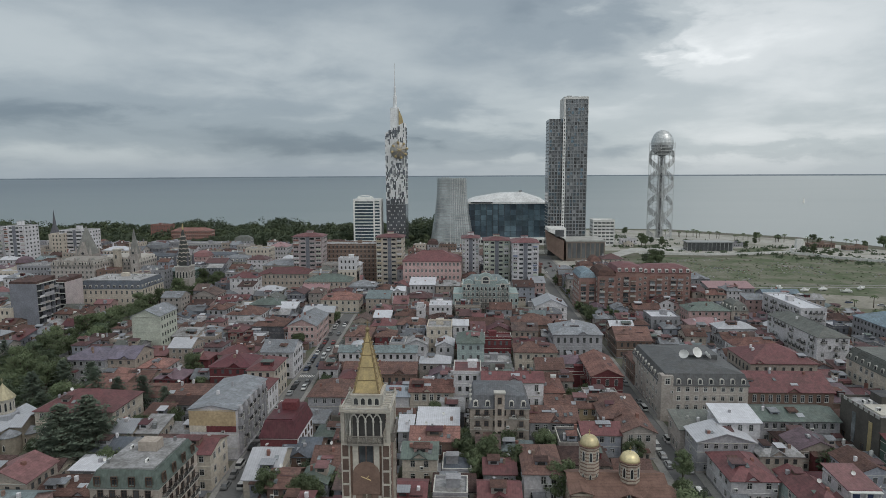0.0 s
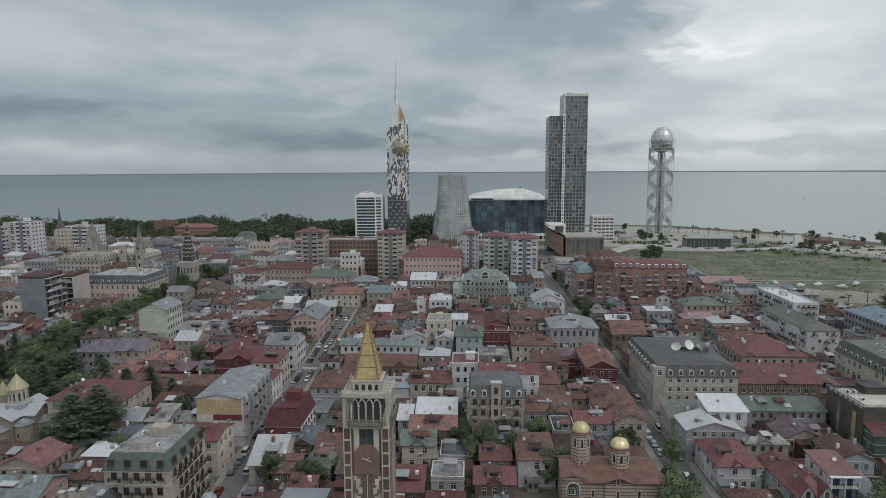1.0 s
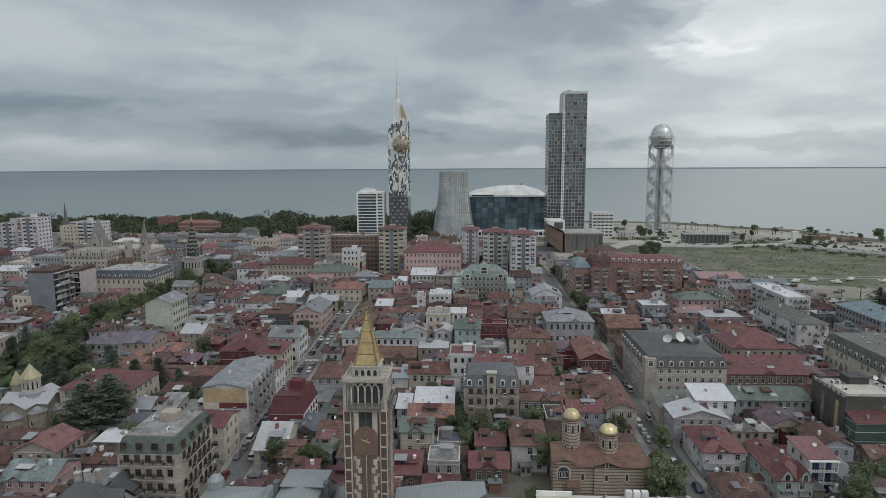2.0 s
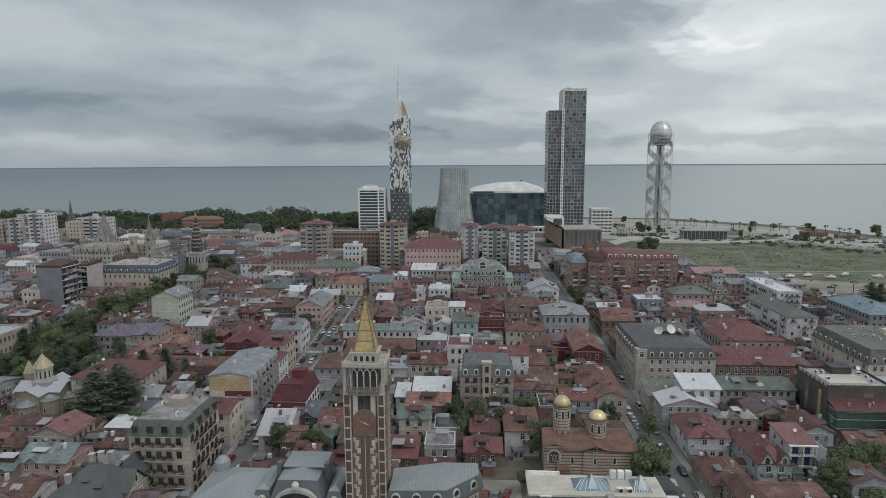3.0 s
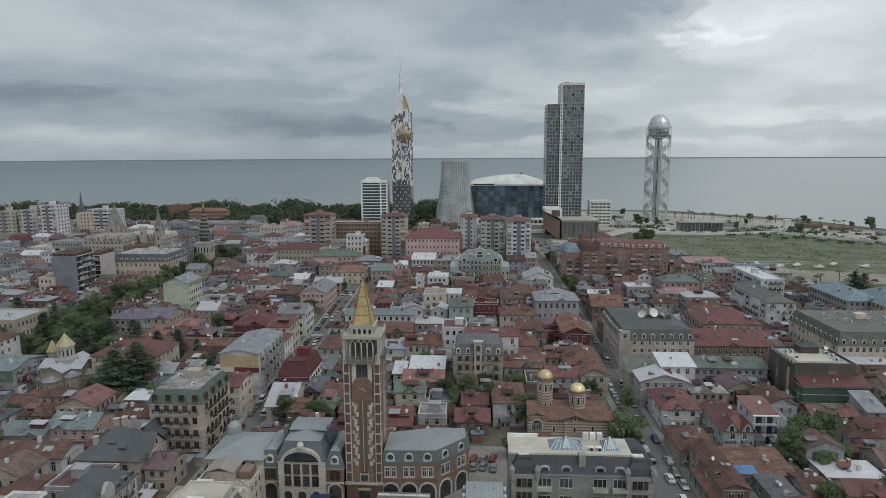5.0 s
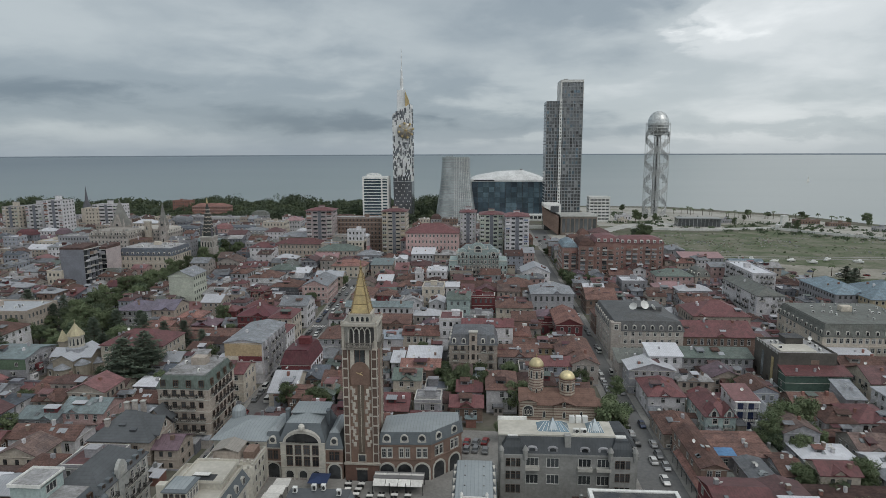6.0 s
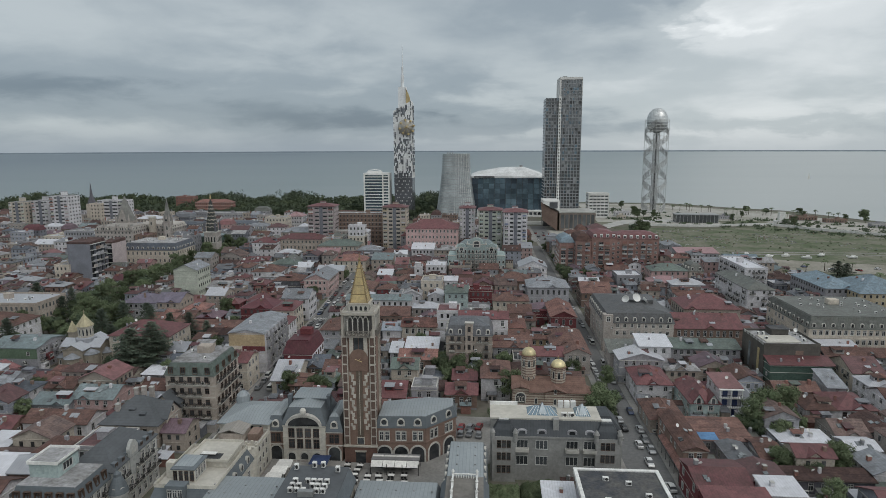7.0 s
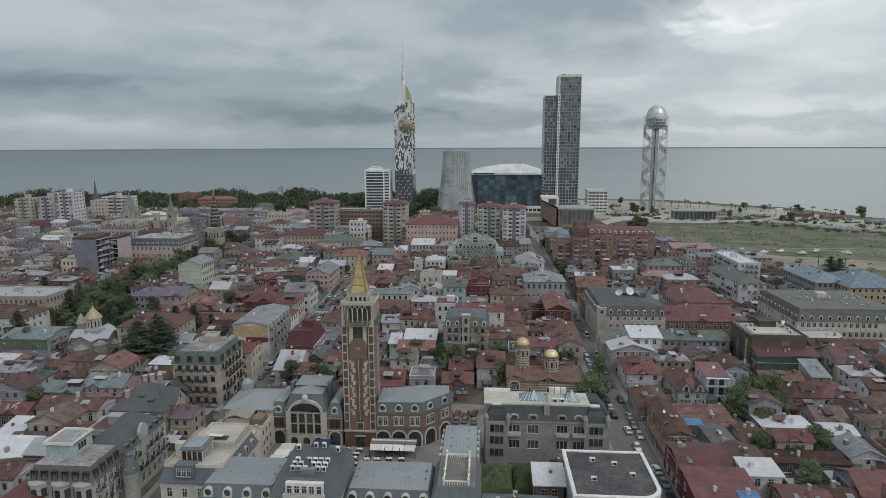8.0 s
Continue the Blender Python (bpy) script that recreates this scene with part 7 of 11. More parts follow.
def domed_church(x, y):
    """Banded brick and stone church with tiled roof, octagon belfry and drum, both under gold domes."""
    ob = thing("church", x, y, 0, 0, "banded brick and stone church with tiled roofs and gold domes", "church")
    BOXES.append((x - 12, x + 13.5, y, y + 15, 10))
    pale = surface("church_stone", (0.47, 0.41, 0.34), 0.88, 0, 2, 0.2, 0.3, 0.1, vary=0.03)
    red = surface("church_brick", (0.225, 0.15, 0.125), 0.9, 0, 3, 0.3, 0.3, 0.2, vary=0.03)
    tile = surface("church_tile", (0.20, 0.122, 0.098), 0.9, 0, 2.5, 0.35, 0.4, 0.5, ribs=0.35, rib_axis="Z", vary=0.03, rib_dark=0.75)

    def banded(mb, ringf, z0, z1, step=0.8):
        n = max(2, int((z1 - z0) / step))
        zs = []
        for j in range(n):
            zs += [z0 + (z1 - z0) * j / n, z0 + (z1 - z0) * (j + 0.36) / n]
        mb.loft([ringf(z) for z in zs + [z1]], pale, False, True, red)

    mb = MB()
    banded(mb, lambda z: [(-11.6, 0, z), (10.5, 0, z), (10.5, 13, z), (-11.6, 13, z)], 0, 7.4)
    part("wall", mb, ob, "striped nave wall")
    part("roof", roof_form("gable", 22.1, 13, 7.5, tile, 22, 0.5, None, -0.5, 0), ob)
    mb = MB()
    part("cross_gable", roof_form("gabley", 6.5, 7, 7.6, tile, 20, 0.4, None, 1.2, -0.5), ob)
    banded(mb, lambda z: [(-1.8, -0.35, z), (4.2, -0.35, z), (4.2, 6, z), (-1.8, 6, z)], 0, 7.6)
    part("transept_wall", mb, ob)
    mb = MB()
    banded(mb, lambda z: [(-11.9, -0.5, z), (-6.9, -0.5, z), (-6.9, 3, z), (-11.9, 3, z)], 0, 8.6)
    part("porch_wall", mb, ob)
    part("porch_roof", roof_form("gabley", 5.0, 5, 8.6, tile, 18, 0.3, None, -9.4, -0.6), ob)
    part("arch", ARCH, ob, at=(-9.4, -0.55, 4.2), scale=(0.9, 1, 0.8))
    slab(ob, "porch_canopy", -8.8, -5.6, -3.0, -0.4, 3.0, 3.3, tile)
    for j in range(3):
        part("window", WIN["arch"], ob, at=(-10.2 + 0.8 * j, -0.62, 4.6), scale=(0.55, 1, 1.7))
    for u in (-4.6, 1.2, 6.3):
        part("window", WIN["arch"], ob, at=(u, -0.38 if abs(u - 1.2) < 0.1 else 0, 3.6), scale=(0.8, 1, 2.0))
    part("window", WIN["arch"], ob, at=(1.2, -0.38, 7.0), scale=(0.8, 1, 1.6))
    mb = MB()
    banded(mb, lambda z: [(10.5 + 3.4 * math.cos(a), 6.5 + 4.0 * math.sin(a), z) for a in [math.pi * (-0.5 + j / 10) for j in range(11)]], 0, 5.8)
    part("apse_wall", mb, ob)
    mb = MB()
    mb.loft([[(10.3 + 3.8 * math.cos(a) * q, 6.5 + 4.4 * math.sin(a) * q, z) for a in [math.pi * (-0.5 + j / 10) for j in range(11)]] for q, z in ((1, 5.8), (1, 6.0), (0.05, 8.2))], tile)
    part("apse_roof", mb, ob, "tiled half-cone roof")
    for cx, cy, r, z0, z1, zt in ((-6.6, 6.6, 2.35, 8.0, 17.2, 19.9), (2.6, 5.2, 2.4, 9.0, 14.0, 16.5)):
        mb = MB()
        banded(mb, lambda z: [(cx + r * math.cos(a), cy + r * math.sin(a), z) for a in [math.pi / 8 + j * math.pi / 4 for j in range(8)]], z0, z1)
        drum = part("drum", mb, ob, "striped octagon drum")
        mb = MB()
        mb.turned(cx, cy, [(r + 0.25, z1 - 0.1), (r + 0.3, z1 + 0.15), (r * 0.98, z1 + 0.2)], tile, 8, math.pi / 8)
        part("drum_cornice", mb, ob)
        mb = MB()
        hgt = zt - z1
        mb.turned(cx, cy, [(r * 0.96 * math.cos(q) + 0.02, z1 + 0.15 + hgt * 0.86 * math.sin(q)) for q in [math.pi / 2 * j / 8 for j in range(9)]], surface("dome_gold", (0.66, 0.57, 0.34), 0.38, 0.45, 2, 0.4, 0.3, 0.1, dirt=(0.42, 0.36, 0.22)), 20)
        dome = part("dome", mb, ob, "gold dome", smooth=True)
        mb = MB()
        mb.turned(cx, cy, [(0.15, zt - 0.5), (0.22, zt - 0.2), (0.06, zt), (0.05, zt + 1.1)], GOLD, 6)
        mb.box(cx - 0.35, cx + 0.35, cy - 0.04, cy + 0.04, zt + 0.5, zt + 0.6, GOLD)
        part("cross", mb, dome)
        ap = r * math.cos(math.pi / 8)
        for k in range(8):
            a = k * math.pi / 4
            part("window", WIN["arch"], ob, at=(cx + ap * math.cos(a), cy + ap * math.sin(a), z1 - 3.5), rz=math.degrees(a) + 90, scale=(0.72, 1, 2.5))
            if z1 > 15:
                part("window", WIN["arch"], ob, at=(cx + ap * math.cos(a), cy + ap * math.sin(a), z0 + 1.2), rz=math.degrees(a) + 90, scale=(0.5, 1, 1.5))


domed_church(34.4, 136.5)


def cross_church(x, y):
    """Small cross-plan stone church with pale metal roofs, low apses, an arcaded drum and a folded gilt cone."""
    ob = thing("church", x, y, 0, 0, "small stone cross-plan church with pale roofs and gilt cone", "church")
    BOXES.append((x - 9, x + 9, y - 9, y + 9, 10))
    st = surface("warm_church_stone", (0.31, 0.275, 0.225), 0.88, 0, 2, 0.2, 0.3, 0.1, vary=0.03)
    pale = surface("drum_stone", (0.50, 0.47, 0.41), 0.88, 0, 2, 0.2, 0.3, 0.1, vary=0.03)
    gilt = surface("gilt_tile", (0.42, 0.375, 0.25), 0.55, 0.25, 2, 0.3, 0.3, 0.2)
    rf = roof_mat("lightgrey")
    k = math.tan(radians(28))
    for w, d in ((7.6, 17), (15.4, 7.6)):
        slab(ob, "wall", -w / 2, w / 2, -d / 2, d / 2, 0, 7.2 if w > 10 else 7.3, st)
        part("roof", roof_form("gabley" if d > w else "gable", w, d, 7.3, rf, 28, 0.45, None, 0, -d / 2), ob, "pale metal roof")
        mb = MB()
        if d > w:
            for yy in (-d / 2, d / 2):
                mb.poly([(-w / 2, yy, 7.2), (w / 2, yy, 7.2), (0, yy, 7.2 + w / 2 * k)], st)
        else:
            for xx in (-w / 2, w / 2):
                mb.poly([(xx, -d / 2, 7.2), (xx, d / 2, 7.2), (xx, 0, 7.2 + d / 2 * k)], st)
        part("gable", mb, ob)
    # rounded apses with their own half-cone roofs
    for cx, cy, r, h in ((0, -8.5, 3.0, 4.6), (7.7, 0, 2.8, 4.4), (-5.4, -5.6, 2.5, 4.0), (5.4, -5.6, 2.7, 5.4)):
        part("apse_wall", MB().turned(cx, cy, [(r, 0), (r, h)], st, 14), ob)
        part("apse_roof", MB().turned(cx, cy, [(r + 0.3, h), (r + 0.3, h + 0.15), (0.3, h + 1.7)], roof_mat("grey"), 14), ob, "grey metal cone roof")
        part("window", WIN["arch"], ob, at=(cx, cy - r, 1.6), scale=(0.7, 1, 1.9))
    for sx in (-1, 1):
        slab(ob, "corner_chapel", min(sx * 3.7, sx * 6.6), max(sx * 3.7, sx * 6.6), 3.7, 7.0, 0, 5.2, st)
        part("chapel_roof", roof_form("hip", 3.3, 4.0, 5.2, rf, 26, 0.3, None, sx * 5.1, 3.4), ob)
    part("drum_base", MB().turned(0, 0, [(3.7, 7.5), (3.7, 9.9), (2.9, 10.3)], rf, 8, math.pi / 8), ob)
    part("drum", MB().turned(0, 0, [(2.75, 9.8), (2.75, 10.6), (2.5, 10.7), (2.5, 14.0), (2.95, 14.2), (2.95, 14.7)], pale, 24), ob, "pale arcaded drum")
    for q in range(12):
        a = 2 * math.pi * q / 12 + 0.26
        part("window", WIN["arch"], ob, at=(2.5 * math.cos(a), 2.5 * math.sin(a), 10.9), rz=math.degrees(a) + 90, scale=(0.66, 1, 2.9))
    mb = MB()
    mb.loft([[((r - (0.26 * r / 3.2 if j % 2 else 0)) * math.cos(2 * math.pi * j / 24), (r - (0.26 * r / 3.2 if j % 2 else 0)) * math.sin(2 * math.pi * j / 24), z) for j in range(24)] for r, z in ((3.2, 14.6), (3.2, 14.75), (1.5, 17.0), (0.12, 19.0), (0.08, 19.3))], gilt)
    part("cone_roof", mb, ob, "folded gilt cone roof")
    mb = MB()
    mb.tube([(0, 0, 19.2), (0, 0, 20.8)], 0.08, gilt, 4)
    mb.box(-0.4, 0.4, -0.06, 0.06, 20.1, 20.25, gilt)
    part("cross", mb, ob)
    bell = part("bell_turret", MB().turned(-8.4, 4.5, [(1.7, 0), (1.7, 10.2), (1.95, 10.4), (1.95, 10.7)], st, 4, math.pi / 4), ob, "square stone bell turret")
    part("turret_roof", MB().turned(-8.4, 4.5, [(2.0, 10.7), (0.1, 15.0)], gilt, 4, math.pi / 4), bell, "gilt pointed roof")


cross_church(-140.5, 175)


def front_flats(x, y):
    """Beige four-storey flats with slate mansard and a narrow middle stair bay."""
    ob = house(x, y, 17.2, 15, 13.4, "mansard", "grey_dark", "beige", 4, win="dark", balc="iron", share=0.45, mh=3.4, label="beige four-storey flats with slate mansard and iron balconies")
    slab(ob, "stair_bay", -1.4, 1.4, -0.7, 0.5, 0, 17.8, wall_mat("beige"))
    for s in range(5):
        part("window", WIN["dark"], ob, at=(0, -0.7, 1.2 + 3.4 * s), scale=(1.1, 1, 2.0))
    part("bay_cap", box_mesh("bay_cap", 3.4, 2.0, 0.6, TRIM), ob, at=(0, 0, 17.8))


front_flats(8.2, 174.5)

hotel_ob = house(76.0, 198.6, 27.5, 36, 12.2, "mansard", "charcoal", "hotelstone", 4, win="trim", mh=3.6, label="large beige corner hotel with dark mansard and satellite dishes on top")
for dx, dy, q in ((-2.5, 13, 3.6), (1.5, 13.5, 4.2), (5, 13, 3.2)):
    part("satellite_dish", DISH, hotel_ob, at=(dx, dy, 15.6), rz=20 * dx, scale=(q, q, q * 0.85))
slab(hotel_ob, "roof_plant", -1, 9, 14, 19, 16.4, 18.2, roof_mat("charcoal"))
slab(hotel_ob, "corner_bay", -14.2, -10.4, -0.4, 3, 0, 15.4, wall_mat("hotelstone"))
part("window", WIN["trim"], hotel_ob, at=(-12.3, -0.4, 12.6), scale=(1.5, 1, 2.0))

house(-71.8, 120.2, 14.6, 17.6, 17.0, "mansard", "green", "beige", 5, win="dark", balc="iron", share=0.95, mh=3.2, top="concrete", attic="window", label="five-storey beige block with green-grey mansard and iron balconies")


def mint_palace(x, y):
    """Wide mint and cream apartment palace with stepped gables and arched windows."""
    ob = thing("apartment_palace", x, y, 0, 0, "wide mint and cream apartment palace with stepped gables", "apartment block")
    BOXES.append((x - 19, x + 19, y, y + 20, 24))
    mint, base = wall_mat("mint"), wall_mat("stone")
    for x0, x1, h, y0 in ((-18.6, -13.5, 12.5, 0), (-13.5, -6, 17.5, 0.6), (-6, 6, 20, 0), (6, 13.5, 17.5, 0.6), (13.5, 18.6, 12.5, 0)):
        slab(ob, "wall", x0, x1, y0, 20, 0, h * 0.5, base)
        slab(ob, "upper_wall", x0, x1, y0, 20, h * 0.5, h, mint, "mint upper wall")
        slab(ob, "parapet", x0 - 0.15, x1 + 0.15, y0 - 0.15, y0 + 0.4, h, h + 0.5, TRIM)
        xm = (x0 + x1) / 2
        if h > 13:
            mb = MB()
            r = (x1 - x0) * 0.36
            n = 10
            out = [(r * math.cos(math.pi * j / n), h + 0.4 + r * 0.95 * math.sin(math.pi * j / n)) for j in range(n + 1)]
            mb.loft([[(xm + px, y0 - 0.1, pz) for px, pz in out], [(xm + px, y0 + 2.5, pz) for px, pz in out]], mint)
            part("gable", mb, ob)
            part("window", WIN["arch"], ob, at=(xm, y0 - 0.12, h - 1.6), scale=(r * 0.95, 1, r * 0.95))
        n = max(2, int((x1 - x0) / 2.2))
        for s in range(int(h // 3.4)):
            for j in range(n):
                part("window", WIN["arch" if s == int(h // 3.4) - 1 else "trim"], ob, at=(x0 + (x1 - x0) * (j + 0.5) / n, y0, 0.9 + 3.4 * s), scale=(1.2, 1, 2.0))
            if s and h > 13:
                part("balcony", BALC["iron"], ob, at=(xm, y0, 0.6 + 3.4 * s), scale=((x1 - x0) * 0.34, 1.1, 0.9))
    mb = MB()
    mb.loft([[(-13, 4, 17), (13, 4, 17), (13, 19, 17), (-13, 19, 17)], [(-8, 9, 21.5), (8, 9, 21.5), (8, 15, 21.5), (-8, 15, 21.5)]], roof_mat("teal"))
    part("roof", mb, ob)
    for px, z in ((-6, 20.5), (0, 24.5), (6, 20.5), (-13.5, 17.9), (13.5, 17.9)):
        part("finial", MB().turned(px, 0.4, [(0.5, z - 0.6), (0.6, z + 0.4), (0.25, z + 0.8), (0.4, z + 1.2), (0.05, z + 1.9)], TRIM, 8), ob)


mint_palace(8.8, 347)


def brick_flats(x, y, w, d, h, rc="red", loggias=True, seed=0):
    """Red-brown brick flats with deep loggias, washing and a red steep roof edge."""
    rnd = random.Random(seed)
    BOXES.append((x - w / 2, x + w / 2, y, y + d, h))
    ob = thing("apartment_block", x, y, 0, 0, "red-brown brick flats with deep loggias and a red roof edge", "apartment block", "brick flats")
    wm = surface("flats_brick", (0.30, 0.188, 0.165), 0.9, 0, 2, 0.2, 0.35, 0.2, ribs=0.3, rib_axis="Z", vary=0.1, rib_dark=0.88)
    mb = MB()
    wall_skin(mb, w, d, h, max(1, int(h / 3.1)), wm, wm, wm, "hip", 0, bands=False)
    part("wall", mb, ob)
    n = max(1, int(w / 3.6))
    st = int(h / 3.1)
    for s in range(st):
        for j in range(n):
            u = -w / 2 + w * (j + 0.5) / n
            z = 0.9 + 3.05 * s
            if loggias and (j % 3 != 0 or n < 3):
                mb = MB()
                mb.box(u - 1.5, u + 1.5, -1.0, -0.02, z - 0.5, z - 0.3, CONCRETE)
                mb.box(u - 1.5, u + 1.5, -1.0, -0.9, z - 0.3, z + 0.55, rnd.choice([CONCRETE, wall_mat("brown"), wall_mat("grey"), DARKMETAL]))
                mb.box(u - 1.4, u + 1.4, -0.12, -0.03, z - 0.3, z + 1.9, rnd.choice([PANE, wall_mat("brown"), wall_mat("brick"), GREYPANE]))
                if rnd.random() < 0.4:
                    mb.box(u - 1.2, u + 0.4, -0.2, -0.13, z + 0.5, z + 1.6, FRAME_W)
                    mb.box(u - 1.1, u + 0.3, -0.24, -0.14, z + 0.6, z + 1.5, PANE)
                part("loggia", mb, ob)
            else:
                part("window", WIN["white"], ob, at=(u, 0, z), scale=(1.4, 1, 1.6))
    windows(ob, w, 0.9, 3.05, st, "white", "left", d=d, pitch=3.4, size=(1.4, 1.6), skip=0.15, rnd=rnd)
    part("roof", roof_form("mansard", w, d, h, roof_mat(rc), mh=2.6), ob)
    if rc == "red":
        for j in range(n):
            part("dormer", box_mesh("dormer_plain", 1.8, 1.6, 2.0, WHITEPAINT) if "dormer_plain" not in bpy.data.meshes else bpy.data.meshes["dormer_plain"], ob, at=(-w / 2 + w * (j + 0.5) / n, 0.5, h + 0.2))
            part("window", WIN["white"], ob, at=(-w / 2 + w * (j + 0.5) / n, -0.32, h + 0.4), scale=(1.4, 1, 1.5))


brick_flats(68, 356, 9.5, 22, 20.5, "blue", seed=1)
brick_flats(78, 352, 10, 22, 22.5, "brown", seed=2)
brick_flats(91.5, 354, 16, 22, 24.2, "red", seed=3)
brick_flats(113.5, 358, 28, 18, 23.0, "red", seed=4)


def spired_palace():
    """Long grey gothic apartment palace with two pointed stone spires; a patterned clock spire beside it."""
    st, tops = wall_mat("stone"), surface("spire_slate", (0.25, 0.25, 0.235), 0.85, 0, 1.5, 0.2, 0.35, 0.2, ribs=0.5, rib_axis="Z")
    for x, y, r, z0, z1 in ((-273.5, 421, 5.2, 25, 45), (-239, 424, 2.3, 25, 43)):
        ob = thing("spire_tower", x, y, 0, 0, "grey stone gable tower with a pointed spire", "tower")
        slab(ob, "wall", -r, r, 0, 2 * r, 0, z0, st)
        part("spire", MB().turned(0, r, [(r * 1.48, z0), (r * 0.74, z0 + (z1 - z0) * 0.5), (0.12, z1)], tops, 4, math.pi / 4), ob)
        for sx in (-1, 1):
            for q in (0, 2 * r):
                part("pinnacle", MB().turned(sx * r, q, [(0.7, z0 - 4), (0.7, z0 + 2), (0.08, z0 + 6)], st, 4, math.pi / 4), ob)
        part("gable", MB().loft([[(-r * 0.8, y0, z0 - 1), (r * 0.8, y0, z0 - 1), (0, y0, z0 + r * 1.7)] for y0 in (-0.5, r)], st), ob)
        for j in range(3 if r > 3 else 1):
            for z in (z0 - 13, z0 - 7):
                part("window", WIN["arch"], ob, at=(-r * 0.55 + r * 0.55 * j if r > 3 else 0, 0, z), scale=(1.3, 1, 3.2))
        part("rose_window", MB().turned(0, 0, [(0.9, 0), (0.9, 0.2)], PANE, 12), ob, at=(0, -0.5, z0 + 0.8)).rotation_euler = (radians(90), 0, 0)
    ob = thing("chimney_tower", -250, 421, 0, 0, "pale square stone turret beside the palace", "tower")
    slab(ob, "wall", -1.9, 1.9, 0, 3.8, 0, 28, wall_mat("cream"))
    slab(ob, "cornice", -2.3, 2.3, -0.4, 4.2, 28, 29, TRIM)
    part("window", WIN["arch"], ob, at=(0, 0, 22), scale=(1.2, 1, 3))
    # steep stone gables along the palace fronts
    for px, py, pw, pd, h, n in ((-270.5, 403.4, 30.2, 22, 20, 6), (-253.0, 426.5, 33.5, 24, 19, 7)):
        ob = house(px, py, pw, pd, h, "mansard", "sand", "stone", 6, far=True, label="long grey stone palace with steep gables and mansard roof", name="palace")
        for j in range(n):
            gx, gw = -pw / 2 + pw * (j + 0.5) / n, pw / n * (0.46 if j % 2 else 0.34)
            gb = part("gable", MB().loft([[(gx - gw, q, h - 0.6), (gx + gw, q, h - 0.6), (gx + gw * 0.1, q, h + gw * 2.1), (gx - gw * 0.1, q, h + gw * 2.1)] for q in (-0.35, 0.5)], st), ob, "steep pointed stone gable")
            part("gable_roof", MB().loft([[(gx - gw - 0.2, q, h - 0.3), (gx + gw + 0.2, q, h - 0.3), (gx, q, h + gw * 1.85)] for q in (0.5, 5.0)], tops), gb)
            part("window", WIN["arch"], gb, at=(gx, -0.35, h + 0.2), scale=(1.1, 1, 2.0))
    ob = thing("clock_tower", -192, 398, 0, 0, "pale tower with dark zigzag-patterned spire and gilt tip", "tower")
    slab(ob, "wall", -4.6, 4.6, 0, 9.2, 0, 20, st)
    slab(ob, "cornice", -5, 5, -0.4, 9.6, 19.6, 20.4, TRIM)
    for j in range(4):
        part("window", WIN["arch"], ob, at=(-3.2 + 2.15 * j, 0, 12), scale=(1.2, 1, 5))
        part("window", WIN["arch"], ob, at=(4.6, 1.4 + 2.15 * j, 12), rz=90, scale=(1.2, 1, 5))
    part("spire", MB().turned(0, 4.6, [(3.9, 20.4), (3.7, 26), (2.6, 34), (1.2, 41), (0.4, 44.5)], surface("spire_dark", (0.055, 0.06, 0.058), 0.8, 0, 2, 0.3, 0.35, 0.2), 16), ob, "dark steep spire")
    for k in range(7):
        z = 23.0 + 2.7 * k
        rr = [(3.9 - (q - 20.4) * 0.035) if q < 26 else ((3.7 - (q - 26) * 0.1375) if q < 34 else 2.6 - (q - 34) * 0.2) for q in (z, z + 0.55)]
        rings = [[((r + 0.12) * math.cos(2 * math.pi * j / 16), 4.6 + (r + 0.12) * math.sin(2 * math.pi * j / 16), q + 0.9 * (j % 2)) for j in range(16)] for r, q in ((rr[0], z), (rr[1], z + 0.55))]
        part("zigzag_band", MB().loft(rings, wall_mat("cream"), False, False), ob, "pale zigzag band")
    for sx in (-1, 1):
        for q in (0.6, 8.6):
            part("pinnacle", MB().turned(sx * 4.2, q, [(0.9, 20.4), (0.8, 24), (0.08, 29)], wall_mat("dark"), 8), ob)
    part("finial", MB().turned(0, 4.6, [(0.4, 44.2), (0.7, 45), (0.08, 48.5)], GOLD, 8), ob)
    ob = thing("cathedral_spire", -393, 560, 0, 0, "slim dark church spire over a pale tower", "church")
    slab(ob, "wall", -4, 4, 0, 8, 0, 26, wall_mat("cream"))
    part("spire", MB().turned(0, 4, [(4.4, 26), (1.6, 34), (0.1, 48)], wall_mat("dark"), 8), ob, "dark pointed spire")


spired_palace()


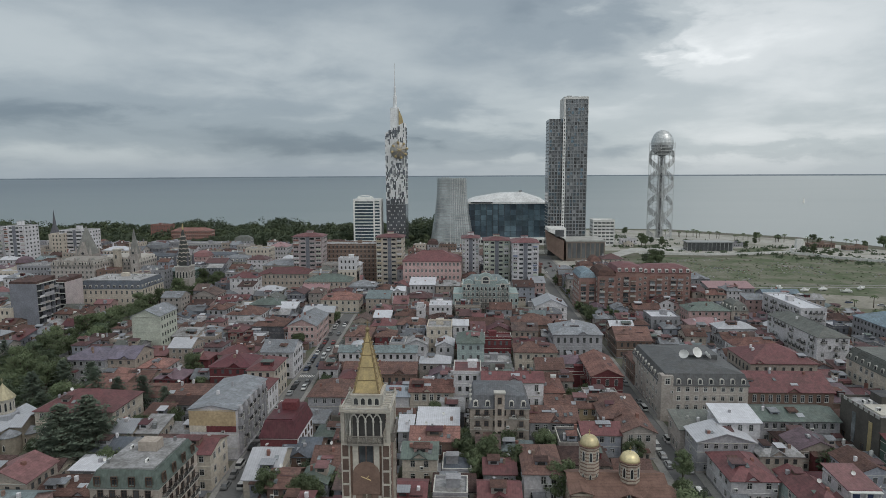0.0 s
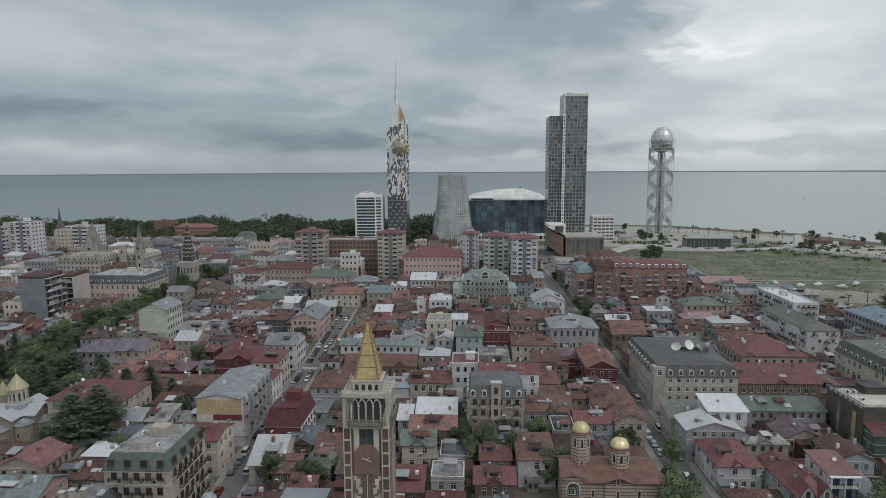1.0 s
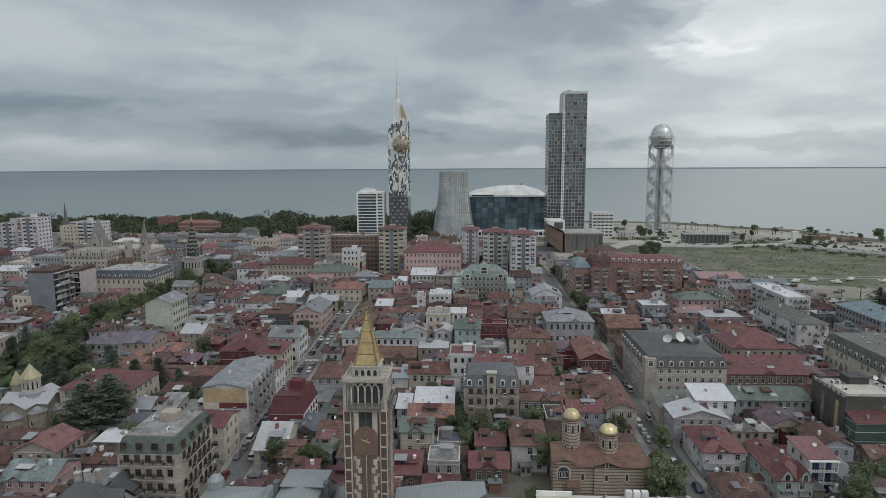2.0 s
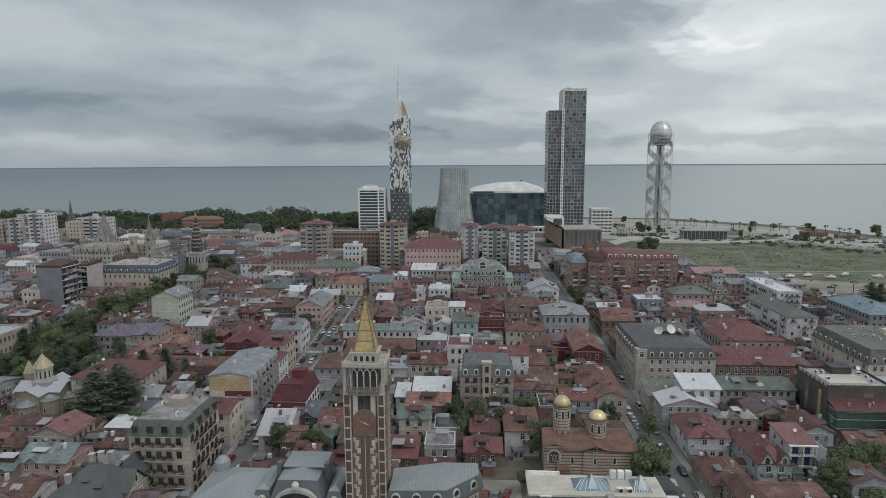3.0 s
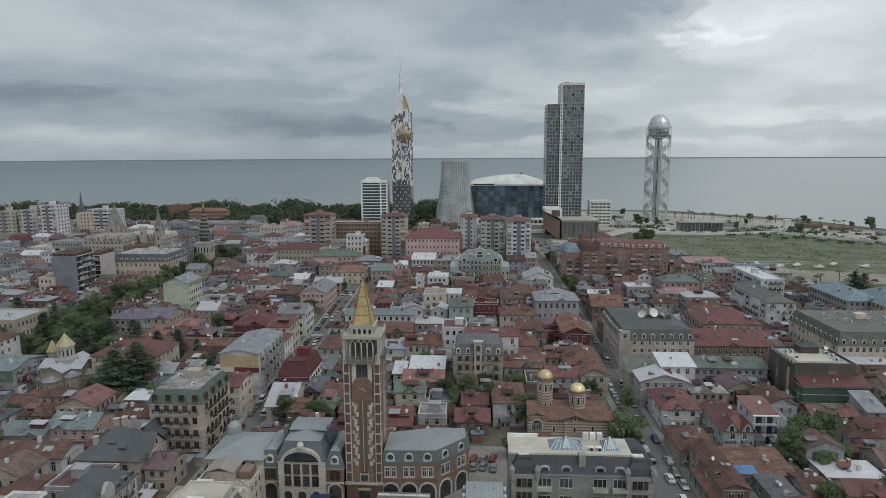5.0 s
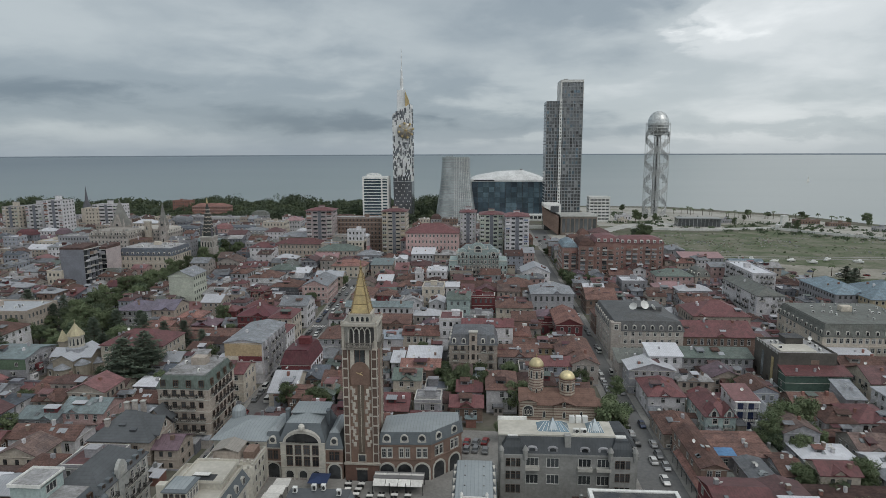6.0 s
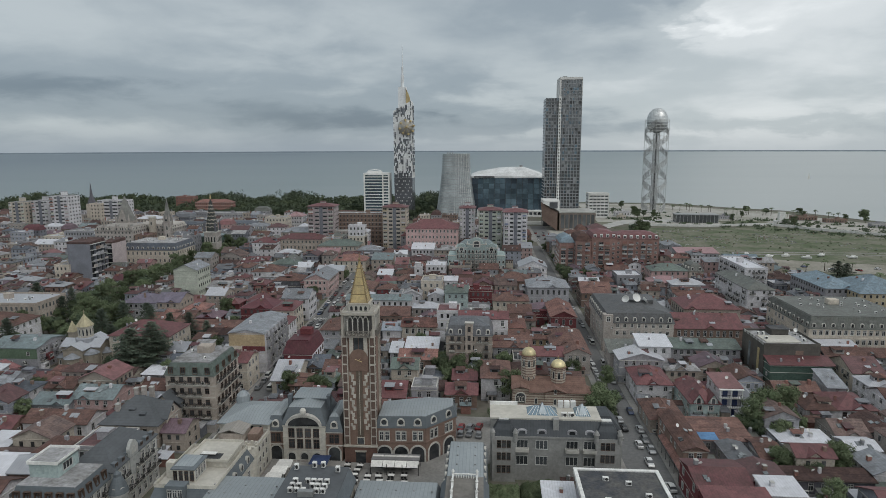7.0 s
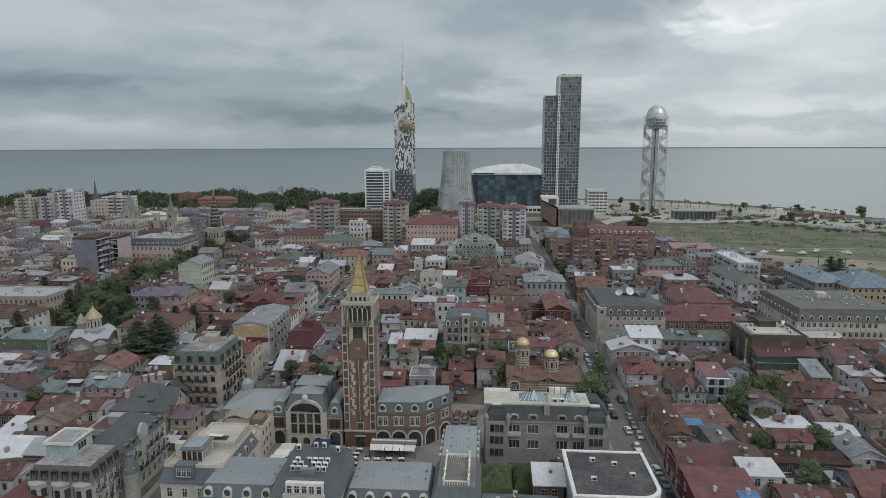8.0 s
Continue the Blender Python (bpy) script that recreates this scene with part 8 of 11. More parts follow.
def cafe():
    """Plaza paving, the long bar awning, cafe tables with chairs, and a striped passage canopy."""
    mb = MB()
    mb.box(-44, 5, 74, 106, -0.2, 0.05, PAVING)
    mb.box(-3, 16, 106, 134, -0.2, 0.045, PAVING)
    single("pavement", mb, "grey stone paving of the square", "pavement", "structure")
    ob = thing("bar_pavilion", -8.9, 98.6, 0, 0, "long dark bar pavilion with white awning panels", "pavilion")
    slab(ob, "roof", -6.2, 6.2, 2.0, 5.0, 3.0, 3.25, surface("awning_grey", (0.20, 0.20, 0.20), 0.7))
    for j in range(4):
        mb = MB()
        x0 = -6.1 + 3.07 * j
        mb.loft([[(x0, 0, 2.2), (x0 + 2.95, 0, 2.2), (x0 + 2.95, 2.0, 2.95), (x0, 2.0, 2.95)], [(x0, 0, 2.25), (x0 + 2.95, 0, 2.25), (x0 + 2.95, 2.0, 3.0), (x0, 2.0, 3.0)]], CANVAS)
        part("awning_panel", mb, ob, "white canvas panel")
        slab(ob, "awning_panel", x0, x0 + 2.95, 3.4, 4.2, 3.25, 3.3, CANVAS)
    for px in (-6.1, -2, 2, 6.1):
        for py in (0.1, 4.8):
            slab(ob, "post", px - 0.08, px + 0.08, py - 0.08, py + 0.08, 0, 3.0, DARKMETAL)
    slab(ob, "counter", -5.5, 5.5, 3.6, 4.8, 0.05, 1.2, DARKMETAL)
    t = thing("cafe_table", 0, 0, 0.05, 0, "square cafe table with white cloth on dark legs", "table", "cafe tables")
    slab(t, "tabletop", -0.8, 0.8, -0.5, 0.5, 0.72, 0.78, CANVAS)
    slab(t, "leg", -0.1, 0.1, -0.1, 0.1, 0.0, 0.72, DARKMETAL)
    c = thing("cafe_chair", 0, 0, 0.05, 0, "dark cafe chair at a white table", "chair", "cafe chairs")
    slab(c, "seat", -0.26, 0.26, -0.26, 0.26, 0.40, 0.48, DARKMETAL)
    slab(c, "backrest", -0.26, 0.26, 0.2, 0.27, 0.48, 0.95, DARKMETAL)
    for sx in (-0.22, 0.22):
        part("leg", MB().tube([(sx, -0.22, 0.4), (sx, -0.24, 0.02), (sx, 0.24, 0.02), (sx, 0.22, 0.4)], 0.03, DARKMETAL, 4), c)
    rnd = random.Random(6)
    first = True
    for r in range(4):
        for j in range(6):
            if (r > 1 and j > 1) or rnd.random() < 0.08:
                continue
            px, py = -21.5 + 3.1 * j + rnd.uniform(-0.5, 0.5), 94.6 + 2.5 * r + rnd.uniform(-0.4, 0.4)
            if first:
                t.location = (px, py, 0.05)
            else:
                copy_thing(t, pose(px, py, 0.05))
            for k, (dx, dy, rz) in enumerate(((-0.45, -0.85, 180), (0.45, -0.85, 180), (-0.45, 0.85, 0), (0.45, 0.85, 0))):
                if first and k == 0:
                    c.matrix_basis = pose(px + dx, py + dy, 0.05, 0, 0, rz)
                else:
                    copy_thing(c, pose(px + dx, py + dy, 0.05, 0, 0, rz + rnd.uniform(-20, 20)))
            first = False
    ob = thing("passage_canopy", -41.0, 76.0, 0, 0, "sloping white slatted canopy over a passage", "canopy")
    for j in range(7):
        mb = MB()
        y0 = 3.2 * j
        mb.loft([[(0 + 0.4 * j, y0, 3.2), (4.6 + 0.3 * j, y0, 3.2), (4.6 + 0.3 * j, y0 + 2.9, 3.7), (0.4 + 0.4 * j, y0 + 2.9, 3.7)], [(0 + 0.4 * j, y0, 3.3), (4.6 + 0.3 * j, y0, 3.3), (4.6 + 0.3 * j, y0 + 2.9, 3.8), (0.4 + 0.4 * j, y0 + 2.9, 3.8)]], CANVAS)
        part("canopy_panel", mb, ob)
        for px in (0.4 * j + 0.2, 4.4 + 0.3 * j):
            slab(ob, "post", px - 0.06, px + 0.06, y0 + 0.3, y0 + 0.42, 0, 3.2, DARKMETAL)
    ob = thing("parasol", -28.5, 100.5, 0, 0, "dark blue square cafe parasol", "parasol")
    part("canopy", MB().turned(0, 0, [(3.4, 2.6), (3.3, 2.7), (0.1, 3.5)], surface("blue_canvas", (0.03, 0.05, 0.12), 0.8), 4, math.pi / 4), ob)
    slab(ob, "pole", -0.05, 0.05, -0.05, 0.05, 0, 3.0, DARKMETAL)


cafe()


def corner_bank():
    """Rounded pale corner block with a flat dark roof behind a broad white cornice."""
    ob = thing("corner_block", 42.6, 65.0, 0, 0, "pale rounded corner block with a dark flat roof", "building")
    BOXES.append((33.5, 51.5, 64, 84, 12))
    plan = [(-8.6, 0)] + [(8.6 - 4 + 4 * math.sin(a), 4 - 4 * math.cos(a)) for a in [math.pi / 2 * j / 8 for j in range(9)]] + [(8.6, 18), (-8.6, 18)]

    def out(q, z):
        return [(px * q, 9 + (py - 9) * q, z) for px, py in plan]

    part("wall", MB().loft([out(1, 0), out(1, 10.8)], wall_mat("grey")), ob)
    part("cornice", MB().loft([out(1, 10.4), out(1.07, 11.0), out(1.07, 12.0), out(0.98, 12.0), out(0.98, 11.6)], WHITEPAINT), ob)
    part("roof_deck", MB().loft([out(0.975, 11.3), out(0.975, 11.75)], roof_mat("dark")), ob)
    for j in range(6):
        for z in (1.2, 4.6, 7.8):
            part("window", WIN["wide"], ob, at=(-7.2 + 2.4 * j, 0, z), scale=(1.9, 1, 1.9))
    for px, py in ((-4, 6), (1.5, 12.5), (4.5, 8), (-3, 14)):
        part("ac_unit", AC_BOX, ob, at=(px, py, 11.75), scale=(1.3, 1.5, 1.1))


corner_bank()


def street_awning(x, y0, y1):
    ob = thing("street_awning", x, y0, 0, 0, "long orange-red awning roof over the footway", "awning")
    L0 = y1 - y0
    part("canopy", MB().loft([[(-1.6, 0, 3.2), (0, 0, 4.0), (0, L0, 4.0), (-1.6, L0, 3.2)], [(-1.6, 0, 3.3), (0, 0, 4.1), (0, L0, 4.1), (-1.6, L0, 3.3)]], roof_mat("orange")), ob)
    for j in range(7):
        part("post", MB().box(-1.55, -1.45, L0 * j / 6.05, L0 * j / 6.05 + 0.1, 0, 3.2, DARKMETAL), ob)


street_awning(63.3, 96, 118)


apartment_tower(-360.5, 470, 17, 16, 41, "white", "concrete", 13, "brick", flat=True)
apartment_tower(-386, 480, 16, 16, 36, "white", "concrete", 11, "pink", flat=True)
apartment_tower(-405, 476, 15, 16, 35, "cream", "concrete", 11, "white", flat=True)
apartment_tower(-345, 520, 27, 16, 33, "white", "concrete", 10, "brick", flat=True)


def shed_flats(x, y):
    """White street-side flats whose end wall is ochre over a dark red strip, under a shallow pale metal roof."""
    ob = house(x - 4.5, y, 13.4, 26, 15.2, "gabley", "grey", "white", 4, win="trim", balc="iron", share=0.8, pitch=11, blank=True, label="white flats with ochre end wall and shallow pale metal roof")
    slab(ob, "end_wall", -6.72, 6.72, -0.12, 0.0, 10.4, 15.1, wall_mat("ochre"), "ochre end wall")
    slab(ob, "end_strip", -1.8, 6.72, -0.14, 0.0, 8.6, 10.3, wall_mat("darkred"), "dark red wall strip")
    slab(ob, "end_strip", -6.72, -1.9, -0.14, 0.0, 8.6, 10.3, wall_mat("cream"))
    for j in range(6):
        part("bay", MB().turned(6.5, 3 + 4.0 * j, [(1.3, 2.6), (1.3, 14.2), (0.9, 15.4)], wall_mat("grey"), 8), ob)
        for z in (3.6, 7.4, 11.0):
            part("window", WIN["white"], ob, at=(7.78, 3 + 4.0 * j, z), rz=90, scale=(1.0, 1, 2.0))


shed_flats(-68.6, 166.5)


def open_flats(x, y, w, d, h, storeys, wall, face, label):
    """Unfinished apartment slab: blank plastered walls, one side in loggias between bare floor slabs, backed by panels
    painted dark as shade, a rusty lean-to on top.
    """
    BOXES.append((x - w / 2, x + w / 2, y, y + d, h))
    rnd = random.Random(int(h * 10))
    ob = thing("apartment_block", x, y, 0, 0, label, "apartment block")
    wm, sh = wall_mat(wall), h / storeys
    part("wall", MB().box(-w / 2, w / 2, 0, d, 0, h, wm), ob)
    span = d if face == "right" else w
    n = max(2, int(span / 3.4))
    for s in range(storeys):
        z = s * sh

        def put(name, a, b, q0, q1, z0, z1, mat):
            if face == "right":
                part(name, MB().box(w / 2 + q0, w / 2 + q1, a, b, z0, z1, mat), ob)
            else:
                part(name, MB().box(-w / 2 + a, -w / 2 + b, -q1, -q0, z0, z1, mat), ob)

        put("floor_slab", 0, span, 0, 1.5, z + sh - 0.25, z + sh, CONCRETE)
        for j in range(n):
            a, b = span * j / n, span * (j + 1) / n
            # dark panel laid on the wall stands in for the loggia's inner shade
            put("opening", a + 0.3, b - 0.3, 0.0, 0.06, z + 0.1, z + sh - 0.3, PANE)
            if j:
                put("cross_wall", a - 0.1, a + 0.1, 0.06, 1.4, z, z + sh - 0.25, wall_mat("midgrey"))
            if rnd.random() < 0.7:
                put("parapet", a + 0.1, b - 0.1, 1.35, 1.5, z, z + rnd.choice([0.9, 1.0, 1.9]), wall_mat(rnd.choice(["brown", "grey", "white", "dark", "stone"])))
    part("roof_shed", MB().loft([[(-w / 2, 0, h), (w / 2, 0, h), (w / 2, d, h), (-w / 2, d, h)], [(-w / 2, 0, h + 1.2), (w / 2, 0, h + 1.2), (w / 2, d, h + 2.2), (-w / 2, d, h + 2.2)]], roof_mat("brown_dark")), ob, "rusty lean-to roof")
    for _ in range(4):
        part("vent", VENT, ob, at=(rnd.uniform(-w * 0.4, w * 0.4), rnd.uniform(0.2, 0.8) * d, h + 2.2))


open_flats(-231.8, 306, 14.5, 15, 25, 7, "midgrey", "right", "grey unfinished apartment block with open loggias and blank wall")
open_flats(-230, 331, 7, 15.5, 21.5, 7, "palepink", "front", "slim pale apartment block with open loggias and blank wall")
house(-210.8, 348.5, 36, 26, 14.5, "mansard", "slate", "cream", 3, far=True, mh=4.6, top="concrete", label="three-storey cream mansion with a dark slate mansard roof and dormers", name="mansion")


# ---- town houses ----
house(-90.7, 455.2, 40.6, 18, 28, "flat", "concrete", "brown", 8, far=True)
house(-82.4, 407.0, 12.4, 8, 24, "flat", "concrete", "white", 6, far=True)
house(-127.1, 411.7, 37.1, 15, 13, "hip", "red", "beige", 3, far=True)
house(-152.0, 401.1, 18.2, 13, 12, "hip", "red", "white", 3, far=True)
house(-92.1, 387.9, 29.3, 16, 12, "hip", "green", "beige", 3, far=True)
house(-82.4, 405.9, 12.4, 12, 16, "flat", "concrete", "cream", 4, far=True)
house(-31.1, 393.9, 16.4, 14, 9, "shed", "white", "white", 2, far=True)
house(-25.7, 410.5, 39.4, 25, 22, "hip", "red", "pink", 5, far=True)
house(-46.4, 426.3, 9.7, 12, 14, "hip", "red", "grey", 4, far=True)
house(-54.5, 383.0, 10.5, 12, 8, "hip", "brown", "pink", 2, far=True)
house(-44.5, 372.4, 8.8, 9, 9, "gable", "white", "white", 2, far=True)
house(-33.9, 315.8, 11.4, 12, 7, "hip", "brown", "beige", 2, far=True)
house(-45.8, 311.7, 8.6, 9, 7, "shed", "white", "grey", 2, far=True)
house(-43.4, 297.8, 11.4, 12, 6, "hip", "red", "brown", 1, far=True)
house(-115.4, 336.1, 17.5, 12, 8, "hip", "green", "grey", 2, far=True)
house(-102.5, 332.1, 10.9, 9, 7, "shed", "white", "grey", 2, far=True)
house(-81.6, 322.8, 16.4, 10, 7, "gable", "lightgrey", "beige", 2, far=True)
house(-76.0, 350.9, 22.1, 14, 8, "hip", "orange", "cream", 2, far=True)
house(-98.6, 382.3, 16.5, 14, 8, "gable", "pinkroof", "pink", 2, far=True)
house(-79.2, 281.4, 13.5, 25, 10, "gabley", "grey", "pink", 3, far=True)
house(-118.5, 312.3, 17.8, 14, 8, "hip", "brown", "white", 2, far=True)
house(-99.3, 292.6, 15.8, 14, 7, "hip", "brown", "dark", 2, far=True)
house(-138.3, 324.0, 10.4, 14, 8, "hip", "brown", "grey", 2, far=True)
house(-111.2, 281.4, 6.8, 9, 7, "hip", "red", "darkred", 2, far=True)
house(-86.4, 287.3, 6.6, 9, 7, "hip", "red", "brown", 2, far=True)
house(-51.7, 274.7, 11.6, 16, 7, "hip", "brown", "pink", 2, far=True)
house(-39.2, 275.0, 9.2, 10, 7, "hip", "brown", "darkred", 2, far=True)
house(-29.8, 300.4, 13.4, 12, 6, "hip", "brown", "grey", 2, far=True)
house(-14.1, 270.8, 11.0, 14, 12, "flat", "concrete", "cream", 3, far=True)
house(-25.8, 313.1, 4.2, 10, 11, "flat", "concrete", "white", 3, far=True)
house(-16.1, 324.7, 12.0, 14, 10, "flat", "white", "white", 3, far=True)
house(5.8, 296.7, 27.4, 14, 6, "hip", "brown", "brown", 1, far=True)
house(9.0, 309.2, 15.1, 8, 7, "gable", "red", "brown", 1, far=True)
house(30.6, 297.9, 19.8, 16, 7, "hip", "brown", "brown", 1, far=True)
house(44.4, 334.9, 17.2, 18, 8, "gabley", "lightgrey", "white", 2, far=True)
house(46.7, 265.3, 21.1, 18, 11, "hip", "grey", "grey", 2, far=True)
house(-4.7, 288.0, 7.1, 8, 9, "gable", "white", "white", 2, far=True)
house(-0.0, 247.1, 11.0, 16, 12, "hip", "green", "mint", 3, far=True, win="trim")
house(12.0, 265.2, 11.7, 8, 9, "flat", "red", "darkred", 2, far=True)
house(26.8, 248.3, 17.3, 12, 8, "hip", "brown", "cream", 2, far=True)
house(30.1, 229.4, 10.4, 12, 7, "gable", "brown", "beige", 2, far=True)
house(41.1, 233.6, 9.6, 10, 8, "hip", "lilac", "grey", 2, far=True)
house(40.2, 228.0, 8.6, 5, 6, "flat", "red", "darkred", 1, far=True)
house(47.9, 213.3, 10.8, 24, 10, "gabley", "orange", "darkred", 2, far=True)
house(-1.2, 200.7, 9.1, 12, 15, "flat", "red", "white", 4, far=True, win="trim")
house(13.5, 195.0, 19.7, 9, 14, "gable", "red", "white", 3)
house(27.3, 199.6, 6.8, 13, 9, "hip", "orange", "pink", 2)
house(32.4, 191.4, 17.3, 10, 7, "gable", "rust", "ochre", 2)
house(45.7, 181.2, 13.1, 20, 8, "hip", "brown", "brown", 2)
house(47.5, 171.1, 9.3, 14, 8, "gabley", "brown", "stone", 2)
house(37.1, 171.5, 11.0, 9, 7, "gable", "red", "bluegrey", 2)
house(24.4, 177.6, 14.3, 12, 8, "gable", "brown", "grey", 2)
house(17.6, 146.3, 9.5, 16, 8, "hip", "brown", "white", 2)
house(7.3, 151.7, 8.0, 9, 5, "gable", "red", "grey", 1)
house(6.6, 139.3, 9.8, 9, 5, "gable", "red", "brown", 1)
house(-4.9, 135.6, 7.8, 8, 8, "flat", "concrete", "grey", 2)
house(-5.2, 130.3, 8.6, 3.6, 5, "shed", "red", "white", 1)
house(-38.3, 246.6, 32.1, 8, 8, "gable", "teal", "white", 2, far=True)
house(-34.5, 225.9, 27.7, 12, 6, "gable", "brown", "brown", 1, far=True)
house(-24.4, 198.4, 7.8, 9, 7.5, "gable", "paleblue", "white", 2, win="trim")
house(-13.1, 198.9, 14.4, 11, 9, "gable", "orange", "cream", 2, win="trim")
house(-20.6, 185.9, 5.7, 8, 5, "gable", "brown", "brown", 1)
house(-9.9, 177.2, 12.2, 9, 7, "shed", "white", "grey", 2)
house(-19.2, 172.4, 4.0, 8, 7, "shed", "white", "grey", 2)
house(-10.4, 168.1, 13.6, 10, 6, "gable", "orange", "brown", 1)
house(-13.6, 155.4, 9.0, 10, 7, "gable", "green", "cream", 2)
house(-14.4, 133.3, 7.5, 13, 6, "gable", "red", "brown", 1)
house(-88.0, 216.9, 15.5, 14, 11, "hip", "crimson", "darkred", 3, far=True)
house(-74.6, 210.6, 9.6, 15, 12, "hip", "red", "cream", 3, far=True)
house(-76.6, 235.8, 12.6, 14, 11, "gable", "grey", "white", 3, far=True)
house(-47.5, 199.0, 14.2, 16, 7, "hip", "brown", "grey", 2)
house(-96.0, 241.8, 14.1, 11, 8, "hip", "red", "cream", 2, far=True)
house(-74.6, 196.7, 12.2, 14, 9, "hip", "red", "white", 2)
crimson_house = house(-52.6, 161.0, 10.1, 16, 9.6, "mansard", "crimson", "darkred", 3, blank=True, attic="none", mh=4.4, top="crimson", label="dark red house with steep crimson roof and white street side")
slab(crimson_house, "street_wall", 5.06, 5.3, 0.4, 15.6, 0.0, 9.4, wall_mat("white"), "white plastered street side")
for q in range(5):
    for z in (1.2, 4.4, 7.0):
        part("window", WIN["dark"], crimson_house, at=(5.3, 2.0 + 3.0 * q, z), rz=90, scale=(1.1, 1, 1.7))
for q in range(3):
    part("skylight", SKYLIGHT, crimson_house, at=(4.45, 3.0 + 4.0 * q, 11.6), scale=(1.2, 1.3, 1)).rotation_euler = (0, radians(72), 0)
slab(crimson_house, "annexe", -5.0, 2.2, -5.2, -0.02, 0, 5.2, wall_mat("white"), "white flat-roofed annexe")
house(-52.5, 144.9, 8.2, 18, 6, "gable", "white", "cream", 2)
house(-46.1, 157.4, 9.7, 12, 6, "gable", "slate", "brown", 2)
house(-46.0, 141.2, 6.6, 10, 6, "gable", "rust", "brown", 2)
house(-37.6, 150.4, 7.0, 14, 6, "gable", "brown", "white", 2)
house(-72.8, 149.2, 12.6, 11, 10.4, "gable", "red", "cream", 3, pitch=16)
house(-104.5, 199.4, 31.9, 12, 6, "gable", "brown", "white", 2)
house(-123.1, 227.2, 11.1, 11, 7, "hip", "orange", "white", 2, far=True)
house(-122.9, 216.9, 9.8, 9, 6, "gable", "brown", "beige", 2, far=True)
house(-132.1, 215.6, 8.9, 10, 7, "hip", "orange", "white", 2, far=True)
house(-127.9, 201.5, 11.9, 12, 7, "shed", "orange", "brown", 2, far=True)
house(-149.5, 227.1, 16.3, 14, 10, "hip", "purple", "grey", 3, far=True)
house(-136.2, 228.9, 11.5, 14, 10, "gable", "purple", "beige", 3, far=True)
house(-118.7, 174.1, 23.9, 17, 11, "hip", "red", "cream", 3)
house(-145.6, 265.8, 12.8, 16, 18, "gabley", "grey", "palegreen", 5, far=True, blank=True)
house(-108.5, 235.3, 8.3, 9, 8, "hip", "red", "darkred", 2, far=True)
house(-110.3, 215.0, 10.5, 10, 7, "hip", "lilac", "darkred", 2, far=True)
house(-121.6, 247.6, 9.4, 12, 9, "gable", "white", "beige", 3, far=True)
house(-357.3, 514.5, 10.8, 16, 30, "flat", "concrete", "cream", 9, far=True)
house(-295.0, 580.0, 34.0, 18, 15, "flat", "concrete", "grey", 4, far=True)
house(-254.0, 570.4, 38.8, 18, 15, "flat", "concrete", "grey", 4, far=True)
house(-374.6, 724.5, 22.8, 14, 20, "flat", "orange", "brick", 5, far=True)
house(-322.5, 692.9, 45.4, 14, 16, "hip", "orange", "brick", 4, far=True)
house(-247.7, 470.1, 27.1, 16, 14, "mansard", "slate", "cream", 4, far=True)
house(-209.2, 487.2, 35.4, 14, 13, "mansard", "slate", "white", 3, far=True)
house(-235.6, 431.5, 30.4, 14, 12, "flat", "olive", "grey", 3, far=True)
house(-173.7, 491.2, 18.9, 16, 20, "flat", "concrete", "cream", 5, far=True)
house(-164.2, 515.0, 15.8, 16, 19, "hip", "pinkroof", "white", 5, far=True)
house(-186.0, 474.9, 21.6, 16, 12, "mansard", "grey", "cream", 3, far=True)
house(-297.0, 499.2, 22.1, 12, 18, "hip", "white", "cream", 4, far=True)
house(-312.6, 423.8, 25.2, 18, 16, "flat", "concrete", "grey", 4, far=True)
house(-333.3, 422.6, 16.8, 16, 12, "flat", "white", "cream", 3, far=True)
house(-242.6, 304.2, 9.1, 14, 12, "flat", "concrete", "cream", 3, far=True)
house(-391.7, 533.9, 39.3, 16, 12, "flat", "olive", "beige", 3, far=True)
house(-203.7, 416.9, 18.2, 14, 14, "hip", "teal", "green", 4, far=True)
house(103.5, 199.2, 27.4, 18, 10, "gable", "red", "brown", 2)
house(114.8, 226.2, 24.1, 20, 11, "hip", "red", "beige", 2, far=True)
house(121.0, 257.3, 19.4, 12, 8, "hip", "orange", "white", 2, far=True)
house(122.8, 316.7, 20.9, 14, 10, "hip", "green", "pink", 3, far=True)
house(138.1, 317.0, 8.4, 14, 10, "mansard", "olive", "beige", 3, far=True)
house(160.3, 379.9, 27.4, 12, 10, "shed", "pinkroof", "grey", 3, far=True)
house(115.5, 297.6, 17.3, 12, 7, "hip", "pinkroof", "pink", 2, far=True)
house(124.8, 288.5, 17.2, 10, 8, "hip", "white", "white", 2, far=True)
house(185.0, 367.4, 21.0, 12, 8, "gable", "blue", "bluegrey", 2, far=True)
house(149.6, 400.9, 11.0, 16, 12, "hip", "grey", "grey", 3, far=True)
house(162.4, 294.3, 11.9, 38, 16, "flat", "white", "white", 5, balc="iron", share=0.7)
house(145.0, 248.2, 12.6, 41, 15, "hip", "olive", "white", 5, balc="iron", share=0.7)
house(161.1, 197.0, 39.8, 36, 11.4, "mansard", "olive", "cream", 3, win="trim", top="olive", mh=4.4, label="long cream bank building with an olive mansard and arched dormers")
house(205.6, 251.5, 27.2, 30, 13, "hip", "blue", "yellow", 4, far=True)
house(190.0, 261.8, 17.0, 34, 13, "hip", "blue", "grey", 4, far=True)
house(68.4, 163.6, 15.0, 9.5, 9.0, "gabley", "white", "grey", 3, pitch=17, label="grey street house under a broad pale sheet-metal gable")
house(74.6, 169.7, 11.0, 9, 12, "shed", "white", "white", 3)
